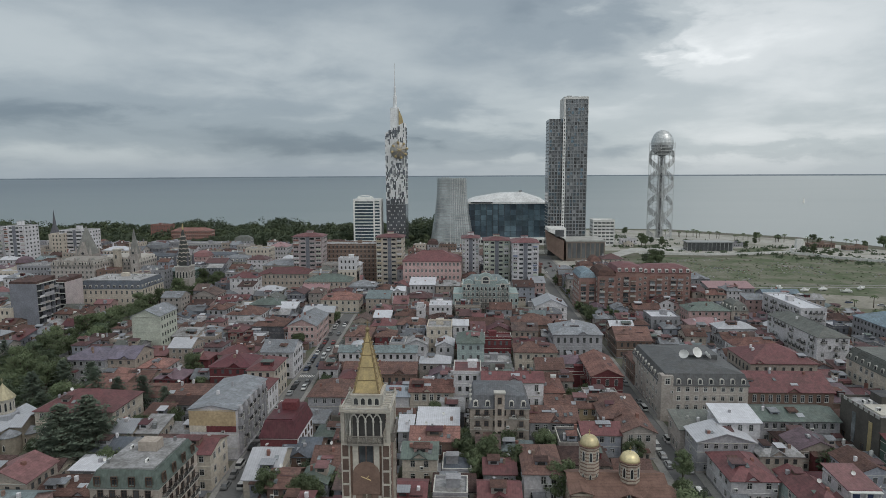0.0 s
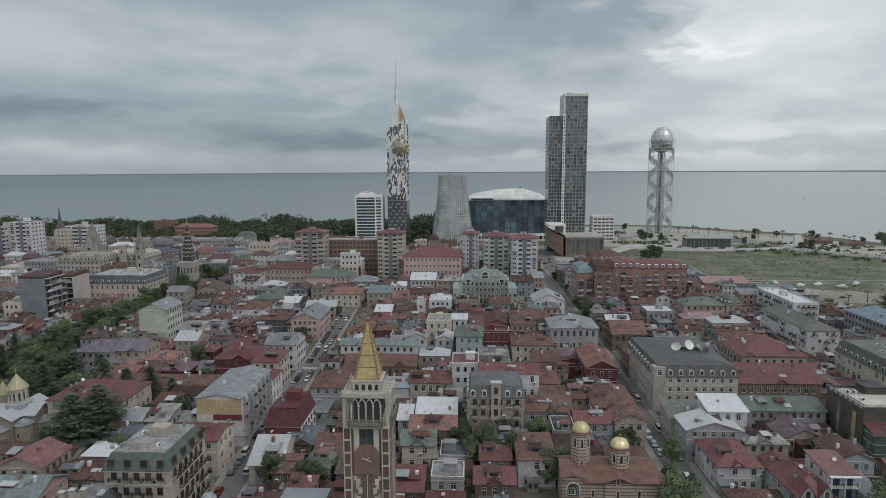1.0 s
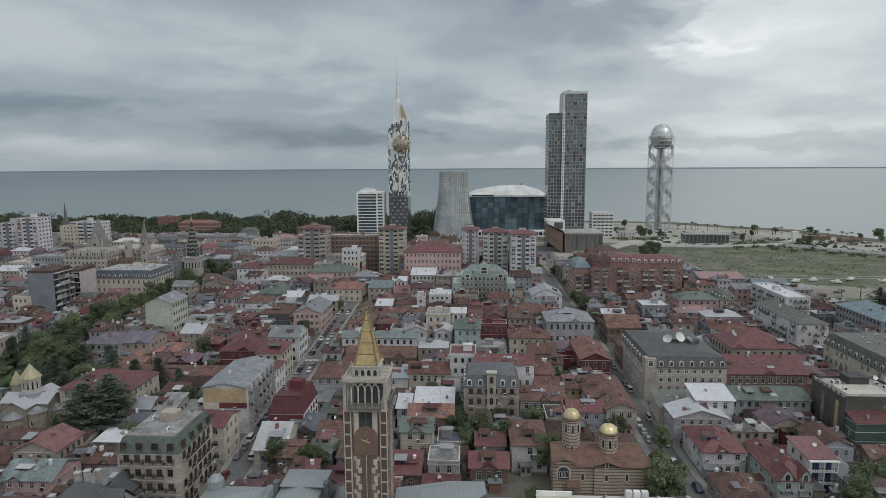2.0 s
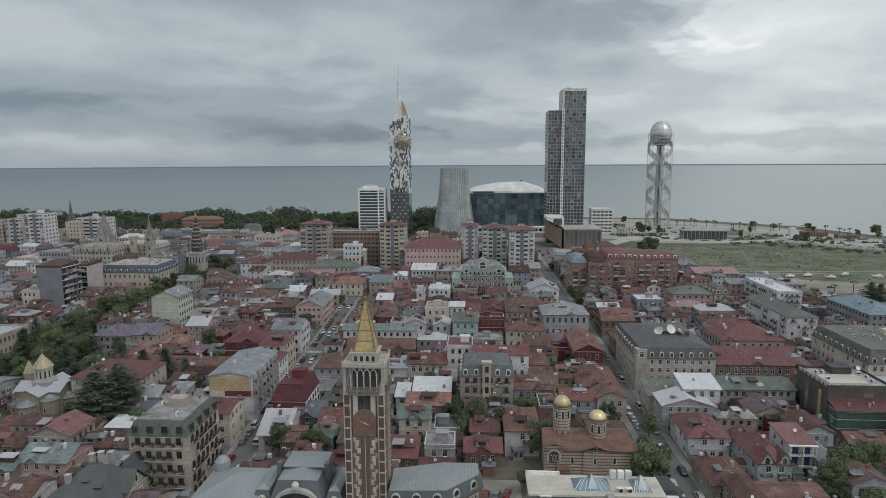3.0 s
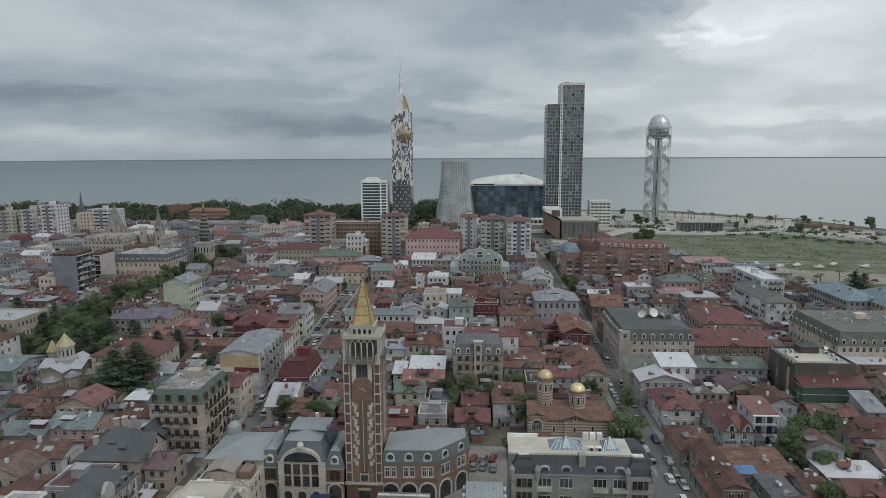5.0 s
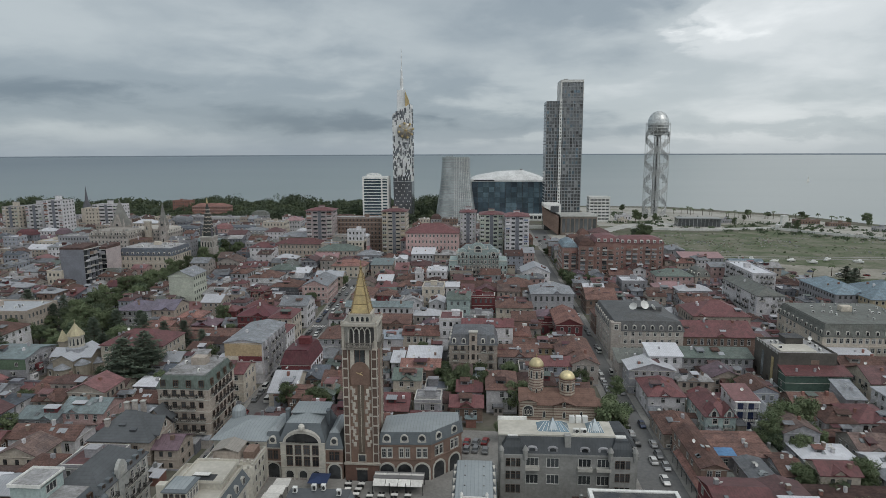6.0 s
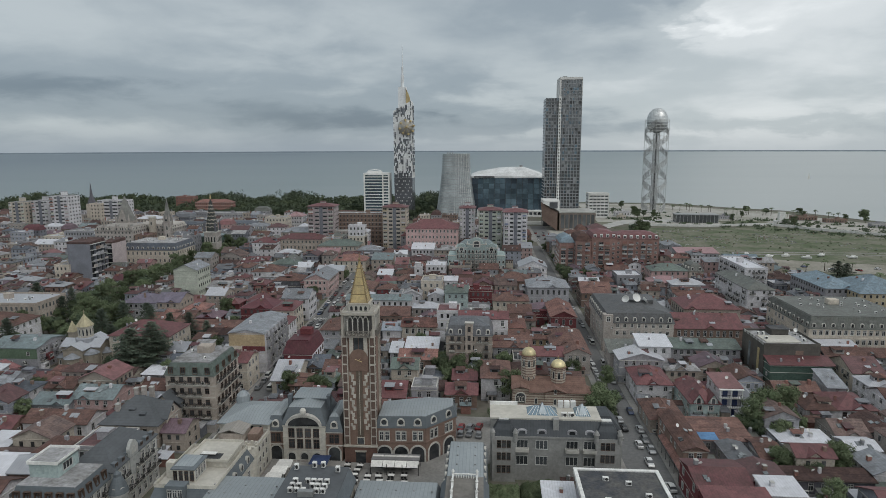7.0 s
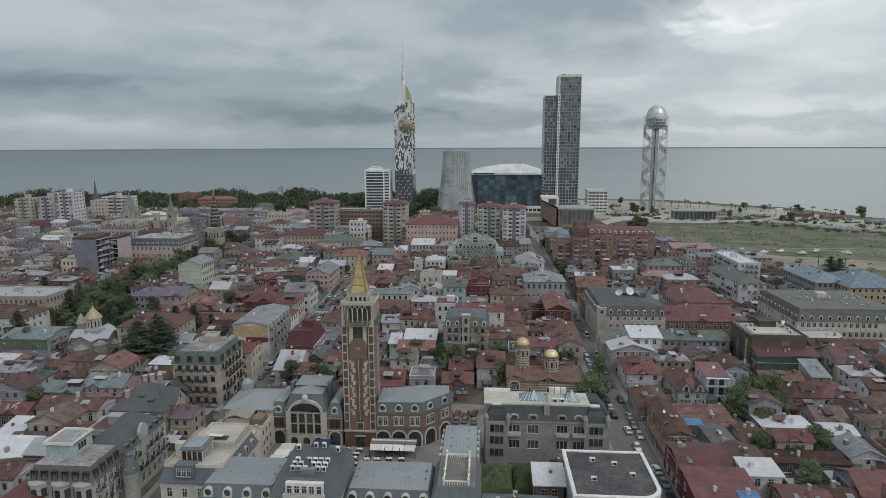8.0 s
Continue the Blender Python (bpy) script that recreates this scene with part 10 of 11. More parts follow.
def yard_sheds():
    """Lean-tos, sheds and tanks crowded into the yards, too many to count."""
    rnd = random.Random(29)
    mb = MB()
    made = []
    tops = ["rust", "brown_dark", "brown", "grey", "grey_dark", "lightgrey", "white", "red_dark", "olive", "concrete", "teal"]
    for _ in range(5200):
        y = rnd.uniform(72, 330)
        x = rnd.uniform(-(0.76 * y + 60), 0.78 * y + 50)
        w, d, h = rnd.uniform(1.8, 4.6), rnd.uniform(1.8, 4.2), rnd.uniform(2.0, 3.4)
        box = (x, x + w, y, y + d)
        if any(x < b and x + w > a and y < q and y + d > p for a, b, p, q in STREETS + OPEN + made):
            continue
        if not clear_of(*box, 0.12):
            continue
        made.append(box)
        t = rnd.uniform(0.1, 0.7)
        wm, rm = wall_mat(rnd.choice(["grey", "brown", "stone", "white", "brick", "midgrey", "beige"])), roof_mat(rnd.choice(tops))
        mb.loft([[(x, y, 0), (x + w, y, 0), (x + w, y + d, 0), (x, y + d, 0)], [(x, y, h), (x + w, y, h), (x + w, y + d, h + t), (x, y + d, h + t)]], wm, False, False)
        o = 0.25
        mb.loft([[(x - o, y - o, h + q), (x + w + o, y - o, h + q), (x + w + o, y + d + o * 0.3, h + t + q), (x - o, y + d + o * 0.3, h + t + q)] for q in (0.01, 0.1)], rm)
        if rnd.random() < 0.5:
            mb.box(x + w * 0.3, x + w * 0.3 + 0.9, y - 0.04, y, 0.05, 1.9, wall_mat("dark"))
        if rnd.random() < 0.3:
            mb.turned(x + w * 0.6, y + d * 0.5, [(0.5, h), (0.5, h + 1.2 + t), (0.1, h + 1.5 + t)], rnd.choice([METAL, WHITEPAINT]), 8)
    single("yard_sheds", mb, "patched sheds and lean-tos crowded in the yards", "sheds", "stuff")


yard_sheds()


def lofts_and_lean_tos():
    """Later additions crowded on the old houses: raised lofts through the roofs, glazed galleries and lean-tos on the fronts, too many to count."""
    rnd = random.Random(37)
    mb = MB()
    tops = ["red", "red_dark", "brown", "brown_dark", "rust", "grey", "grey_dark", "lightgrey", "white", "red_pale", "green", "crimson", "orange"]
    walls = ["white", "grey", "cream", "brown", "stone", "pink", "midgrey", "beige", "darkred", "bluegrey"]
    for a, b, c, d, h in HOMES:
        if not (112 < c < 430 and -330 < a < 260) or h > 13 or b - a < 5:
            continue
        w, dp = b - a, d - c
        for _ in range(rnd.choice([0, 1, 1, 2])):
            lw, ld = rnd.uniform(1.8, min(4.2, w * 0.45)), rnd.uniform(1.6, 3.0)
            x, y = rnd.uniform(a + lw / 2 + 0.4, b - lw / 2 - 0.4), c + rnd.uniform(0.12, 0.35) * dp
            z0, z1 = h - 0.2, h + rnd.uniform(1.5, 2.6)
            wm, rm = wall_mat(rnd.choice(walls)), roof_mat(rnd.choice(tops))
            mb.box(x - lw / 2, x + lw / 2, y, y + ld, z0, z1, wm, False)
            mb.box(x - lw * 0.3, x + lw * 0.3, y - 0.05, y, z1 - 1.0, z1 - 0.3, FARPANE)
            o, t = 0.3, rnd.uniform(0.15, 0.6)
            mb.loft([[(x - lw / 2 - o, y - o, z1 + q), (x + lw / 2 + o, y - o, z1 + q), (x + lw / 2 + o, y + ld + o, z1 + t + q), (x - lw / 2 - o, y + ld + o, z1 + t + q)] for q in (0.0, 0.1)], rm)
        for _ in range(rnd.choice([0, 1, 2, 3])):
            lw, ld = rnd.uniform(1.8, min(5.0, w * 0.6)), rnd.uniform(0.9, 2.6)
            front = rnd.random() < 0.65
            if front:
                x0 = rnd.uniform(a, b - lw)
                x1, y0, y1 = x0 + lw, c - ld, c - 0.1
            else:
                side = b + 0.1 if (a + b) / 2 < 6 else a - 0.1 - ld * 0.7
                x0, x1 = side, side + ld * 0.7
                y0 = rnd.uniform(c, max(c + 0.1, d - lw))
                y1 = y0 + lw
            if any(x0 < q and x1 > p and y0 < s and y1 > r for p, q, r, s in STREETS) or any(x0 < q and x1 > p and y0 < s and y1 > r for p, q, r, s, _ in BOXES):
                continue
            z1 = rnd.choice([2.6, 2.9, min(h - 0.6, 5.6)])
            wm, rm = wall_mat(rnd.choice(walls)), roof_mat(rnd.choice(tops))
            mb.box(x0, x1, y0, y1, 0, z1, wm, False)
            n = max(1, int((x1 - x0) / 1.3))
            for j in range(n):
                u = x0 + (x1 - x0) * (j + 0.5) / n
                mb.box(u - 0.4, u + 0.4, y0 - 0.05, y0, z1 - 1.7, z1 - 0.5, FARPANE)
            o, t = 0.22, 0.35
            mb.loft([[(x0 - o, y0 - o, z1 + q), (x1 + o, y0 - o, z1 + q), (x1 + o, y1 + 0.05, z1 + (t if front else 0.05) + q), (x0 - o, y1 + 0.05, z1 + (t if front else 0.05) + q)] for q in (0.0, 0.09)], rm)
    single("lean_tos", mb, "patched lofts, galleries and lean-tos added to the old houses", "lean-tos", "stuff")


lofts_and_lean_tos()


# ---- trees, palms, cars, seafront ----
def leafy_meshes(seed, H=9.0, R=3.6, clumps=36, leaves=170, size=0.21, dark=False):
    """Trunk with limbs, and a crown of many small leaf blades gathered in clumps round the limbs."""
    rnd = random.Random(seed)
    tr, cr = MB(), MB()
    leaf = LEAF_D if dark else LEAF
    tr.tube([(0, 0, 0), (0.1, 0.05, H * 0.25), (0.0, 0.15, H * 0.5), (0.1, 0, H * 0.8)], [0.28, 0.22, 0.15, 0.05], BARK, 6)
    for k in range(clumps):
        a = rnd.uniform(0, 2 * math.pi)
        u = rnd.random() ** 0.6
        z = H * rnd.uniform(0.36, 0.98)
        wide = math.sin(math.pi * min(1.0, max(0.08, (z / H - 0.25) / 0.8))) ** 0.6
        c = Vector((R * u * wide * math.cos(a), R * u * wide * math.sin(a), z))
        if k < 9:
            tr.tube([(0.05, 0.05, H * rnd.uniform(0.25, 0.5)), tuple(c * 0.6 + Vector((0, 0, H * 0.2))), tuple(c)], [0.13, 0.07, 0.03], BARK, 4)
        rr = rnd.uniform(0.9, 1.5)
        for _ in range(leaves):
            d = Vector((rnd.gauss(0, 1), rnd.gauss(0, 1), rnd.gauss(0, 0.75)))
            d.normalize()
            p = c + d * rr * rnd.uniform(0.55, 1.05)
            n = (d + Vector((rnd.uniform(-0.6, 0.6), rnd.uniform(-0.6, 0.6), rnd.uniform(0.0, 0.9)))).normalized()
            t1 = n.orthogonal().normalized()
            t2 = n.cross(t1)
            s = size * rnd.uniform(0.6, 1.3)
            q = rnd.uniform(0, math.pi)
            e1, e2 = (t1 * math.cos(q) + t2 * math.sin(q)) * s, (t2 * math.cos(q) - t1 * math.sin(q)) * s * 0.7
            cr.poly([tuple(p - e1), tuple(p - e2 * 0.9), tuple(p + e1), tuple(p + e2 * 0.9)], leaf)
    return tr.mesh("trunk"), cr.mesh("crown")


NEEDLE = surface("conifer_needles", (0.082, 0.106, 0.080), 0.8, 0, 0.9, 0.35, 0.5, 0.0, dirt=(0.108, 0.132, 0.096), vary=0.25, spec=0.2)


def conifer_meshes(seed, H=13.0, R=6.2):
    rnd = random.Random(seed)
    tr, cr = MB(), MB()
    tr.tube([(0, 0, 0), (0.05, 0, H * 0.5), (0, 0, H)], [0.3, 0.18, 0.03], BARK, 6)
    for k in range(60):
        f = (k + 0.5) / 60
        z = H * (0.12 + 0.86 * f)
        ln = R * (1 - f) ** 0.8 * rnd.uniform(0.7, 1.15) + 0.25
        a = k * 2.4 + rnd.uniform(-0.3, 0.3)
        d = Vector((math.cos(a), math.sin(a), -0.12))
        tr.tube([(0, 0, z), tuple(Vector((0, 0, z)) + d * ln * 0.8)], [0.06, 0.02], BARK, 3)
        for j in range(44):
            g = rnd.uniform(0.12, 1.0)
            p = Vector((0, 0, z)) + d * ln * g + Vector((rnd.uniform(-0.8, 0.8), rnd.uniform(-0.8, 0.8), rnd.uniform(-0.4, 0.2)))
            s = 0.42 * rnd.uniform(0.6, 1.2)
            q = rnd.uniform(0, 6.28)
            e1, e2 = Vector((math.cos(q), math.sin(q), rnd.uniform(-0.5, 0.1))) * s, Vector((-math.sin(q), math.cos(q), rnd.uniform(-0.3, 0.3))) * s * 0.5
            cr.poly([tuple(p - e1), tuple(p - e2), tuple(p + e1), tuple(p + e2)], NEEDLE)
    return tr.mesh("trunk"), cr.mesh("crown")


def cedar_meshes(seed, H=15.0, R=8.0):
    """A broad cedar: long level limbs in ragged tiers, each carrying a flat spray of needles."""
    rnd = random.Random(seed)
    tr, cr = MB(), MB()
    tr.tube([(0, 0, 0), (0.1, 0, H * 0.5), (0, 0, H * 0.98)], [0.5, 0.3, 0.04], BARK, 7)
    for k in range(74):
        f = (k + 0.5) / 74
        z = H * (0.10 + 0.88 * f)
        ln = R * (1 - f) ** 0.62 * rnd.uniform(0.55, 1.1) + 0.5
        a = k * 2.4 + rnd.uniform(-0.5, 0.5)
        d = Vector((math.cos(a), math.sin(a), rnd.uniform(-0.10, 0.16)))
        tr.tube([(0, 0, z), tuple(Vector((0, 0, z)) + d * ln * 0.9)], [0.10, 0.02], BARK, 3)
        side = Vector((-d.y, d.x, 0))
        for j in range(int(26 + 9 * ln)):
            g = rnd.uniform(0.12, 1.0)
            p = Vector((0, 0, z)) + d * ln * g + side * rnd.uniform(-1, 1) * (0.5 + 0.28 * ln * (1 - abs(g - 0.55))) + Vector((0, 0, rnd.uniform(-0.35, 0.12)))
            q = 0.40 * rnd.uniform(0.6, 1.3)
            b = rnd.uniform(0, 6.28)
            e1, e2 = Vector((math.cos(b), math.sin(b), rnd.uniform(-0.45, 0.15))) * q, Vector((-math.sin(b), math.cos(b), rnd.uniform(-0.3, 0.3))) * q * 0.55
            cr.poly([tuple(p - e1), tuple(p - e2), tuple(p + e1), tuple(p + e2)], NEEDLE)
    return tr.mesh("trunk"), cr.mesh("crown")


def palm_meshes(seed, H=6.0):
    rnd = random.Random(seed)
    tr, cr = MB(), MB()
    tr.tube([(0, 0, 0), (0.1, 0, H * 0.5), (0.05, 0.05, H)], [0.28, 0.2, 0.18], BARK, 6)
    for k in range(18):
        a = 2 * math.pi * k / 18 + rnd.uniform(-0.15, 0.15)
        up = rnd.uniform(0.2, 1.1)
        pts = []
        for j in range(5):
            f = j / 4
            r = 2.3 * f
            pts.append(Vector((r * math.cos(a), r * math.sin(a), H + up * f * 1.6 - 1.9 * f * f)))
        side = Vector((-math.sin(a), math.cos(a), 0))
        for j in range(4):
            w0, w1 = 0.32 * math.sin(math.pi * (j / 4) * 0.8 + 0.4), 0.32 * math.sin(math.pi * ((j + 1) / 4) * 0.8 + 0.4)
            dz = Vector((0, 0, -0.12))
            cr.poly([tuple(pts[j]), tuple(pts[j] + side * w0 + dz), tuple(pts[j + 1] + side * w1 + dz), tuple(pts[j + 1])], LEAF)
            cr.poly([tuple(pts[j]), tuple(pts[j + 1]), tuple(pts[j + 1] - side * w1 + dz), tuple(pts[j] - side * w0 + dz)], LEAF)
    return tr.mesh("trunk"), cr.mesh("crown")


TREES = {
    "leafy": [leafy_meshes(21), leafy_meshes(22, 8.0, 3.9, 38), leafy_meshes(23, 10.5, 3.9, 40), leafy_meshes(24, 7.0, 3.2, 28, dark=True)],
    "conifer": [conifer_meshes(31), conifer_meshes(32, 15, 7.0)],
    "cedar": [cedar_meshes(35), cedar_meshes(36, 14, 9.0)],
    "palm": [palm_meshes(41), palm_meshes(42, 7.0)],
}
TREE_WORDS = {"leafy": "leafy green broad-crowned tree among the houses", "conifer": "dark green conifer with drooping tiers of branches", "palm": "feathery palm with a slim bare trunk", "cedar": "dark broad cedar with level tiers of branches in a churchyard"}
tree_rnd = random.Random(17)


def plant(kind, x, y, s=1.0):
    for a, b, c, d, h in BOXES:
        if a - 0.3 < x < b + 0.3 and c - 0.3 < y < d + 0.3:
            # step out of a house's plan, to its nearest side
            dx = min((x - a + 1.4, a - 1.4), (b - x + 1.4, b + 1.4))
            dy = min((y - c + 1.4, c - 1.4), (d - y + 1.4, d + 1.4))
            if dx[0] < dy[0]:
                x = dx[1]
            else:
                y = dy[1]
            break
    tm, cm = tree_rnd.choice(TREES[kind])
    ob = thing("tree" if kind != "palm" else "palm_tree", x, y, 0, tree_rnd.uniform(0, 360), TREE_WORDS[kind], "tree", "town trees" if kind != "palm" else "palms")
    ob.scale = (s, s, s * tree_rnd.uniform(0.9, 1.1))
    part("trunk", tm, ob)
    part("crown", cm, ob)


def park_belt():
    """The wooded park along the shore, too dense to count."""
    rnd = random.Random(51)
    mb = MB()
    lf = [LEAF, LEAF_D, surface("leaf_olive", (0.078, 0.098, 0.062), 0.8, 0, 0.4, 0.1, 0.5, 0.0, dirt=(0.060, 0.080, 0.052), vary=0.0, spec=0.2)]
    spots = []
    for k in range(760):
        x = rnd.uniform(-640, -25)
        f = rnd.random()
        y = 650 + 165 * f + (0 if x < -130 else 30)
        if any(a - 3 < x < b + 3 and c - 12 < y < d + 3 for a, b, c, d, h in BOXES):
            continue
        lift = 0.85 + 0.5 * noise.noise((x * 0.021, y * 0.004, 4.4))
        spots.append((x, y, (rnd.uniform(12, 16) + 7.5 * f) * max(0.7, lift)))
    for k in range(14):
        spots.append((rnd.uniform(-150, -50), rnd.uniform(630, 700), rnd.uniform(8, 12)))
    for x, y, H in spots:
        R = H * rnd.uniform(0.36, 0.52)
        m = rnd.choice(lf)
        mb.tube([(x, y, 0), (x + 0.3, y, H * 0.6)], [0.4, 0.15], BARK, 4)
        for c in range(10):
            a, u = rnd.uniform(0, 6.28), rnd.random() ** 0.6
            cz = H * rnd.uniform(0.25, 0.92)
            cx, cy = x + R * u * math.cos(a), y + R * u * math.sin(a)
            for _ in range(24):
                d = Vector((rnd.gauss(0, 1), rnd.gauss(0, 1), rnd.gauss(0, 0.7))).normalized()
                p = Vector((cx, cy, cz)) + d * R * 0.5 * rnd.uniform(0.6, 1.0)
                n = (d + Vector((rnd.uniform(-0.5, 0.5), rnd.uniform(-0.5, 0.5), rnd.uniform(0, 0.8)))).normalized()
                t1 = n.orthogonal().normalized()
                t2 = n.cross(t1)
                s = rnd.uniform(0.7, 1.5)
                mb.poly([tuple(p - t1 * s), tuple(p - t2 * s * 0.7), tuple(p + t1 * s), tuple(p + t2 * s * 0.7)], m)
    single("park_woods", mb, "dense dark green park woods along the shore", "trees", "stuff")


park_belt()


def hedge(x0, x1, y0, y1, h, seed):
    """A thick clipped hedge: a lumpy mound of foliage, its skin set with small leaves."""
    rnd = random.Random(seed)
    mb = MB()
    nx, ny = int((x1 - x0) / 0.5), int((y1 - y0) / 0.5)

    def top(x, y):
        e = min(x - x0, x1 - x, y - y0, y1 - y)
        rise = math.sqrt(max(0.0, 1 - (1 - min(1.0, e / 1.9)) ** 2))
        return h * rise * (0.82 + 0.26 * noise.noise((x * 0.42, y * 0.42, seed * 1.3)) + 0.07 * noise.noise((x * 1.6, y * 1.6, 5.0)))

    P = [[(x0 + (x1 - x0) * i / nx, y0 + (y1 - y0) * j / ny) for i in range(nx + 1)] for j in range(ny + 1)]
    for j in range(ny):
        for i in range(nx):
            mb.poly([(*p, max(0.0, top(*p) - 0.15)) for p in (P[j][i], P[j][i + 1], P[j + 1][i + 1], P[j + 1][i])], LEAF)
    for _ in range(9000):
        x, y = rnd.uniform(x0, x1), rnd.uniform(y0, y1)
        e = min(x - x0, x1 - x, y - y0, y1 - y)
        z = top(x, y) * (1.0 if e > 0.9 else rnd.uniform(0.25, 1.05))
        d = 0.2
        n = Vector((top(x - d, y) - top(x + d, y), top(x, y - d) - top(x, y + d), 2 * d)).normalized()
        n = (n + Vector((rnd.uniform(-0.6, 0.6), rnd.uniform(-0.6, 0.6), rnd.uniform(-0.2, 0.5)))).normalized()
        t1 = n.orthogonal().normalized()
        t2 = n.cross(t1)
        q = rnd.uniform(0.10, 0.22)
        p = Vector((x, y, z))
        mb.poly([tuple(p - t1 * q), tuple(p - t2 * q * 0.7), tuple(p + t1 * q), tuple(p + t2 * q * 0.7)], LEAF)
    single("hedge", mb, "thick clipped green hedge in the yard", "hedge", at=(0, 0, 0))


hedge(13.5, 22.5, 80, 91, 5.6, 61)
hedge(22.0, 33.0, 82, 92.5, 5.2, 62)


def car_meshes(col, van=False):
    paint = surface("car_paint_" + col, {"white": (0.66, 0.66, 0.65), "black": (0.02, 0.02, 0.022), "grey": (0.20, 0.205, 0.21), "silver": (0.42, 0.43, 0.44), "red": (0.22, 0.025, 0.025), "blue": (0.04, 0.06, 0.12)}[col], 0.3, 0.2, 2, 0.3, 0.1, 0.0, spec=0.6)
    mb = MB()

    def sec(x, w, z0, z1, n=1.0):
        return [(x, -w, z0), (x, -w, z1 - 0.12), (x, -w * 0.9, z1), (x, w * 0.9, z1), (x, w, z1 - 0.12), (x, w, z0)]

    hgt = 1.05 if van else 0.92
    mb.loft([sec(-2.15, 0.78, 0.35, 0.75), sec(-2.05, 0.84, 0.25, hgt), sec(-0.8, 0.88, 0.22, hgt + 0.04), sec(0.9, 0.88, 0.22, hgt), sec(1.95, 0.82, 0.25, hgt - 0.12), sec(2.15, 0.74, 0.35, 0.6)], paint)
    cab = MB()
    top = 1.9 if van else 1.45
    xs = ((-2.0, -1.85, 1.0, 1.6) if van else (-1.75, -1.2, 0.35, 1.05))
    cab.loft([[(xs[0], -0.8, hgt), (xs[3], -0.8, hgt), (xs[3], 0.8, hgt), (xs[0], 0.8, hgt)], [(xs[1], -0.64, top - 0.04), (xs[2], -0.64, top - 0.04), (xs[2], 0.64, top - 0.04), (xs[1], 0.64, top - 0.04)]], PANE, False, False)
    n = len(cab.v)
    cab.loft([[(xs[1] - 0.03, -0.67, top - 0.04), (xs[2] + 0.03, -0.67, top - 0.04), (xs[2] + 0.03, 0.67, top - 0.04), (xs[1] - 0.03, 0.67, top - 0.04)], [(xs[1] + 0.1, -0.6, top + 0.02), (xs[2] - 0.1, -0.6, top + 0.02), (xs[2] - 0.1, 0.6, top + 0.02), (xs[1] + 0.1, 0.6, top + 0.02)]], paint)
    return mb.mesh("body"), cab.mesh("cabin")


def wheel_mesh():
    mb = MB()
    mb.turned(0, 0, [(0.16, -0.1), (0.31, -0.1), (0.33, 0.0), (0.31, 0.1), (0.16, 0.1), (0.1, 0.06)], DARKMETAL, 12)
    me = mb.mesh("wheel")
    me.transform(Matrix.Rotation(radians(90), 4, "X"))
    return me


WHEEL = wheel_mesh()


def wheel_set_mesh():
    mb = MB()
    for sx in (-1.35, 1.35):
        mb.loft([[(sx + 0.33 * math.cos(math.pi * j / 4), q, 0.33 + 0.33 * math.sin(math.pi * j / 4)) for j in range(8)] for q in (-0.9, 0.9)], DARKMETAL)
    return mb.mesh("wheel_set")


WHEELS = wheel_set_mesh()
CARS = {c: car_meshes(c) for c in ("white", "black", "grey", "silver", "red", "blue")}
CARS["van"] = car_meshes("white", True)
car_rnd = random.Random(71)


def car(x, y, rz, col=None):
    col = col or car_rnd.choice(["white", "black", "black", "black", "grey", "silver", "grey", "grey", "red", "blue", "van"])
    bm_, cm = CARS[col]
    ob = thing("car", x, y, 0.03, rz, f"parked {col if col != 'van' else 'white'} {'van' if col == 'van' else 'car'} at the kerb of the street", "car", "street cars")
    part("body", bm_, ob)
    part("cabin", cm, ob)
    if y > 125:
        # far cars keep their wheels in one set
        part("wheel_set", WHEELS, ob)
        return
    for sx in (-1.35, 1.35):
        for sy in (-0.8, 0.8):
            part("wheel", WHEEL, ob, at=(sx, sy, 0.33))


def park_cars():
    y = 96
    while y < 330:
        for side, share in ((-2.1, 0.8), (2.1, 0.55)):
            if car_rnd.random() < share and not (233 < y < 245):
                car(lane_mid(y) + side + car_rnd.uniform(-0.15, 0.15), y, 92 + car_rnd.choice([0, 180]) + car_rnd.uniform(-3, 3))
        y += 5.6
    for x, y0, y1, gap, share in ((54.7, 128, 330, 5.6, 0.9), (59.2, 84, 330, 6.2, 0.5)):
        y = y0
        while y < y1:
            if car_rnd.random() < share and not (243 < y < 260):
                car(x + car_rnd.uniform(-0.15, 0.15), y, 90 + car_rnd.choice([0, 180]) + car_rnd.uniform(-3, 3))
            y += gap
    for k in range(8):
        car(4.5 + 2.6 * (k % 4), 121.5 + 4.5 * (k // 4) + car_rnd.uniform(-0.4, 0.4), 80 + car_rnd.uniform(-10, 10))


park_cars()
for k in range(16):
    car(64 + 6.2 * (k % 7) + car_rnd.uniform(-2, 2), 500 + 24 * (k // 7) + car_rnd.uniform(-8, 8), car_rnd.uniform(60, 120))
for x, y in ((46, 428), (49, 437), (47, 448), (76, 338), (79, 344), (74, 332), (80, 470), (85, 478), (82, 488), (112, 596), (124, 612), (118, 640)):
    plant("leafy", x, y, tree_rnd.uniform(0.7, 1.1))
car(57.3, 152, 90, "van")
car(56.8, 118, 90, "white")
car(57.0, 108, 270, "white")


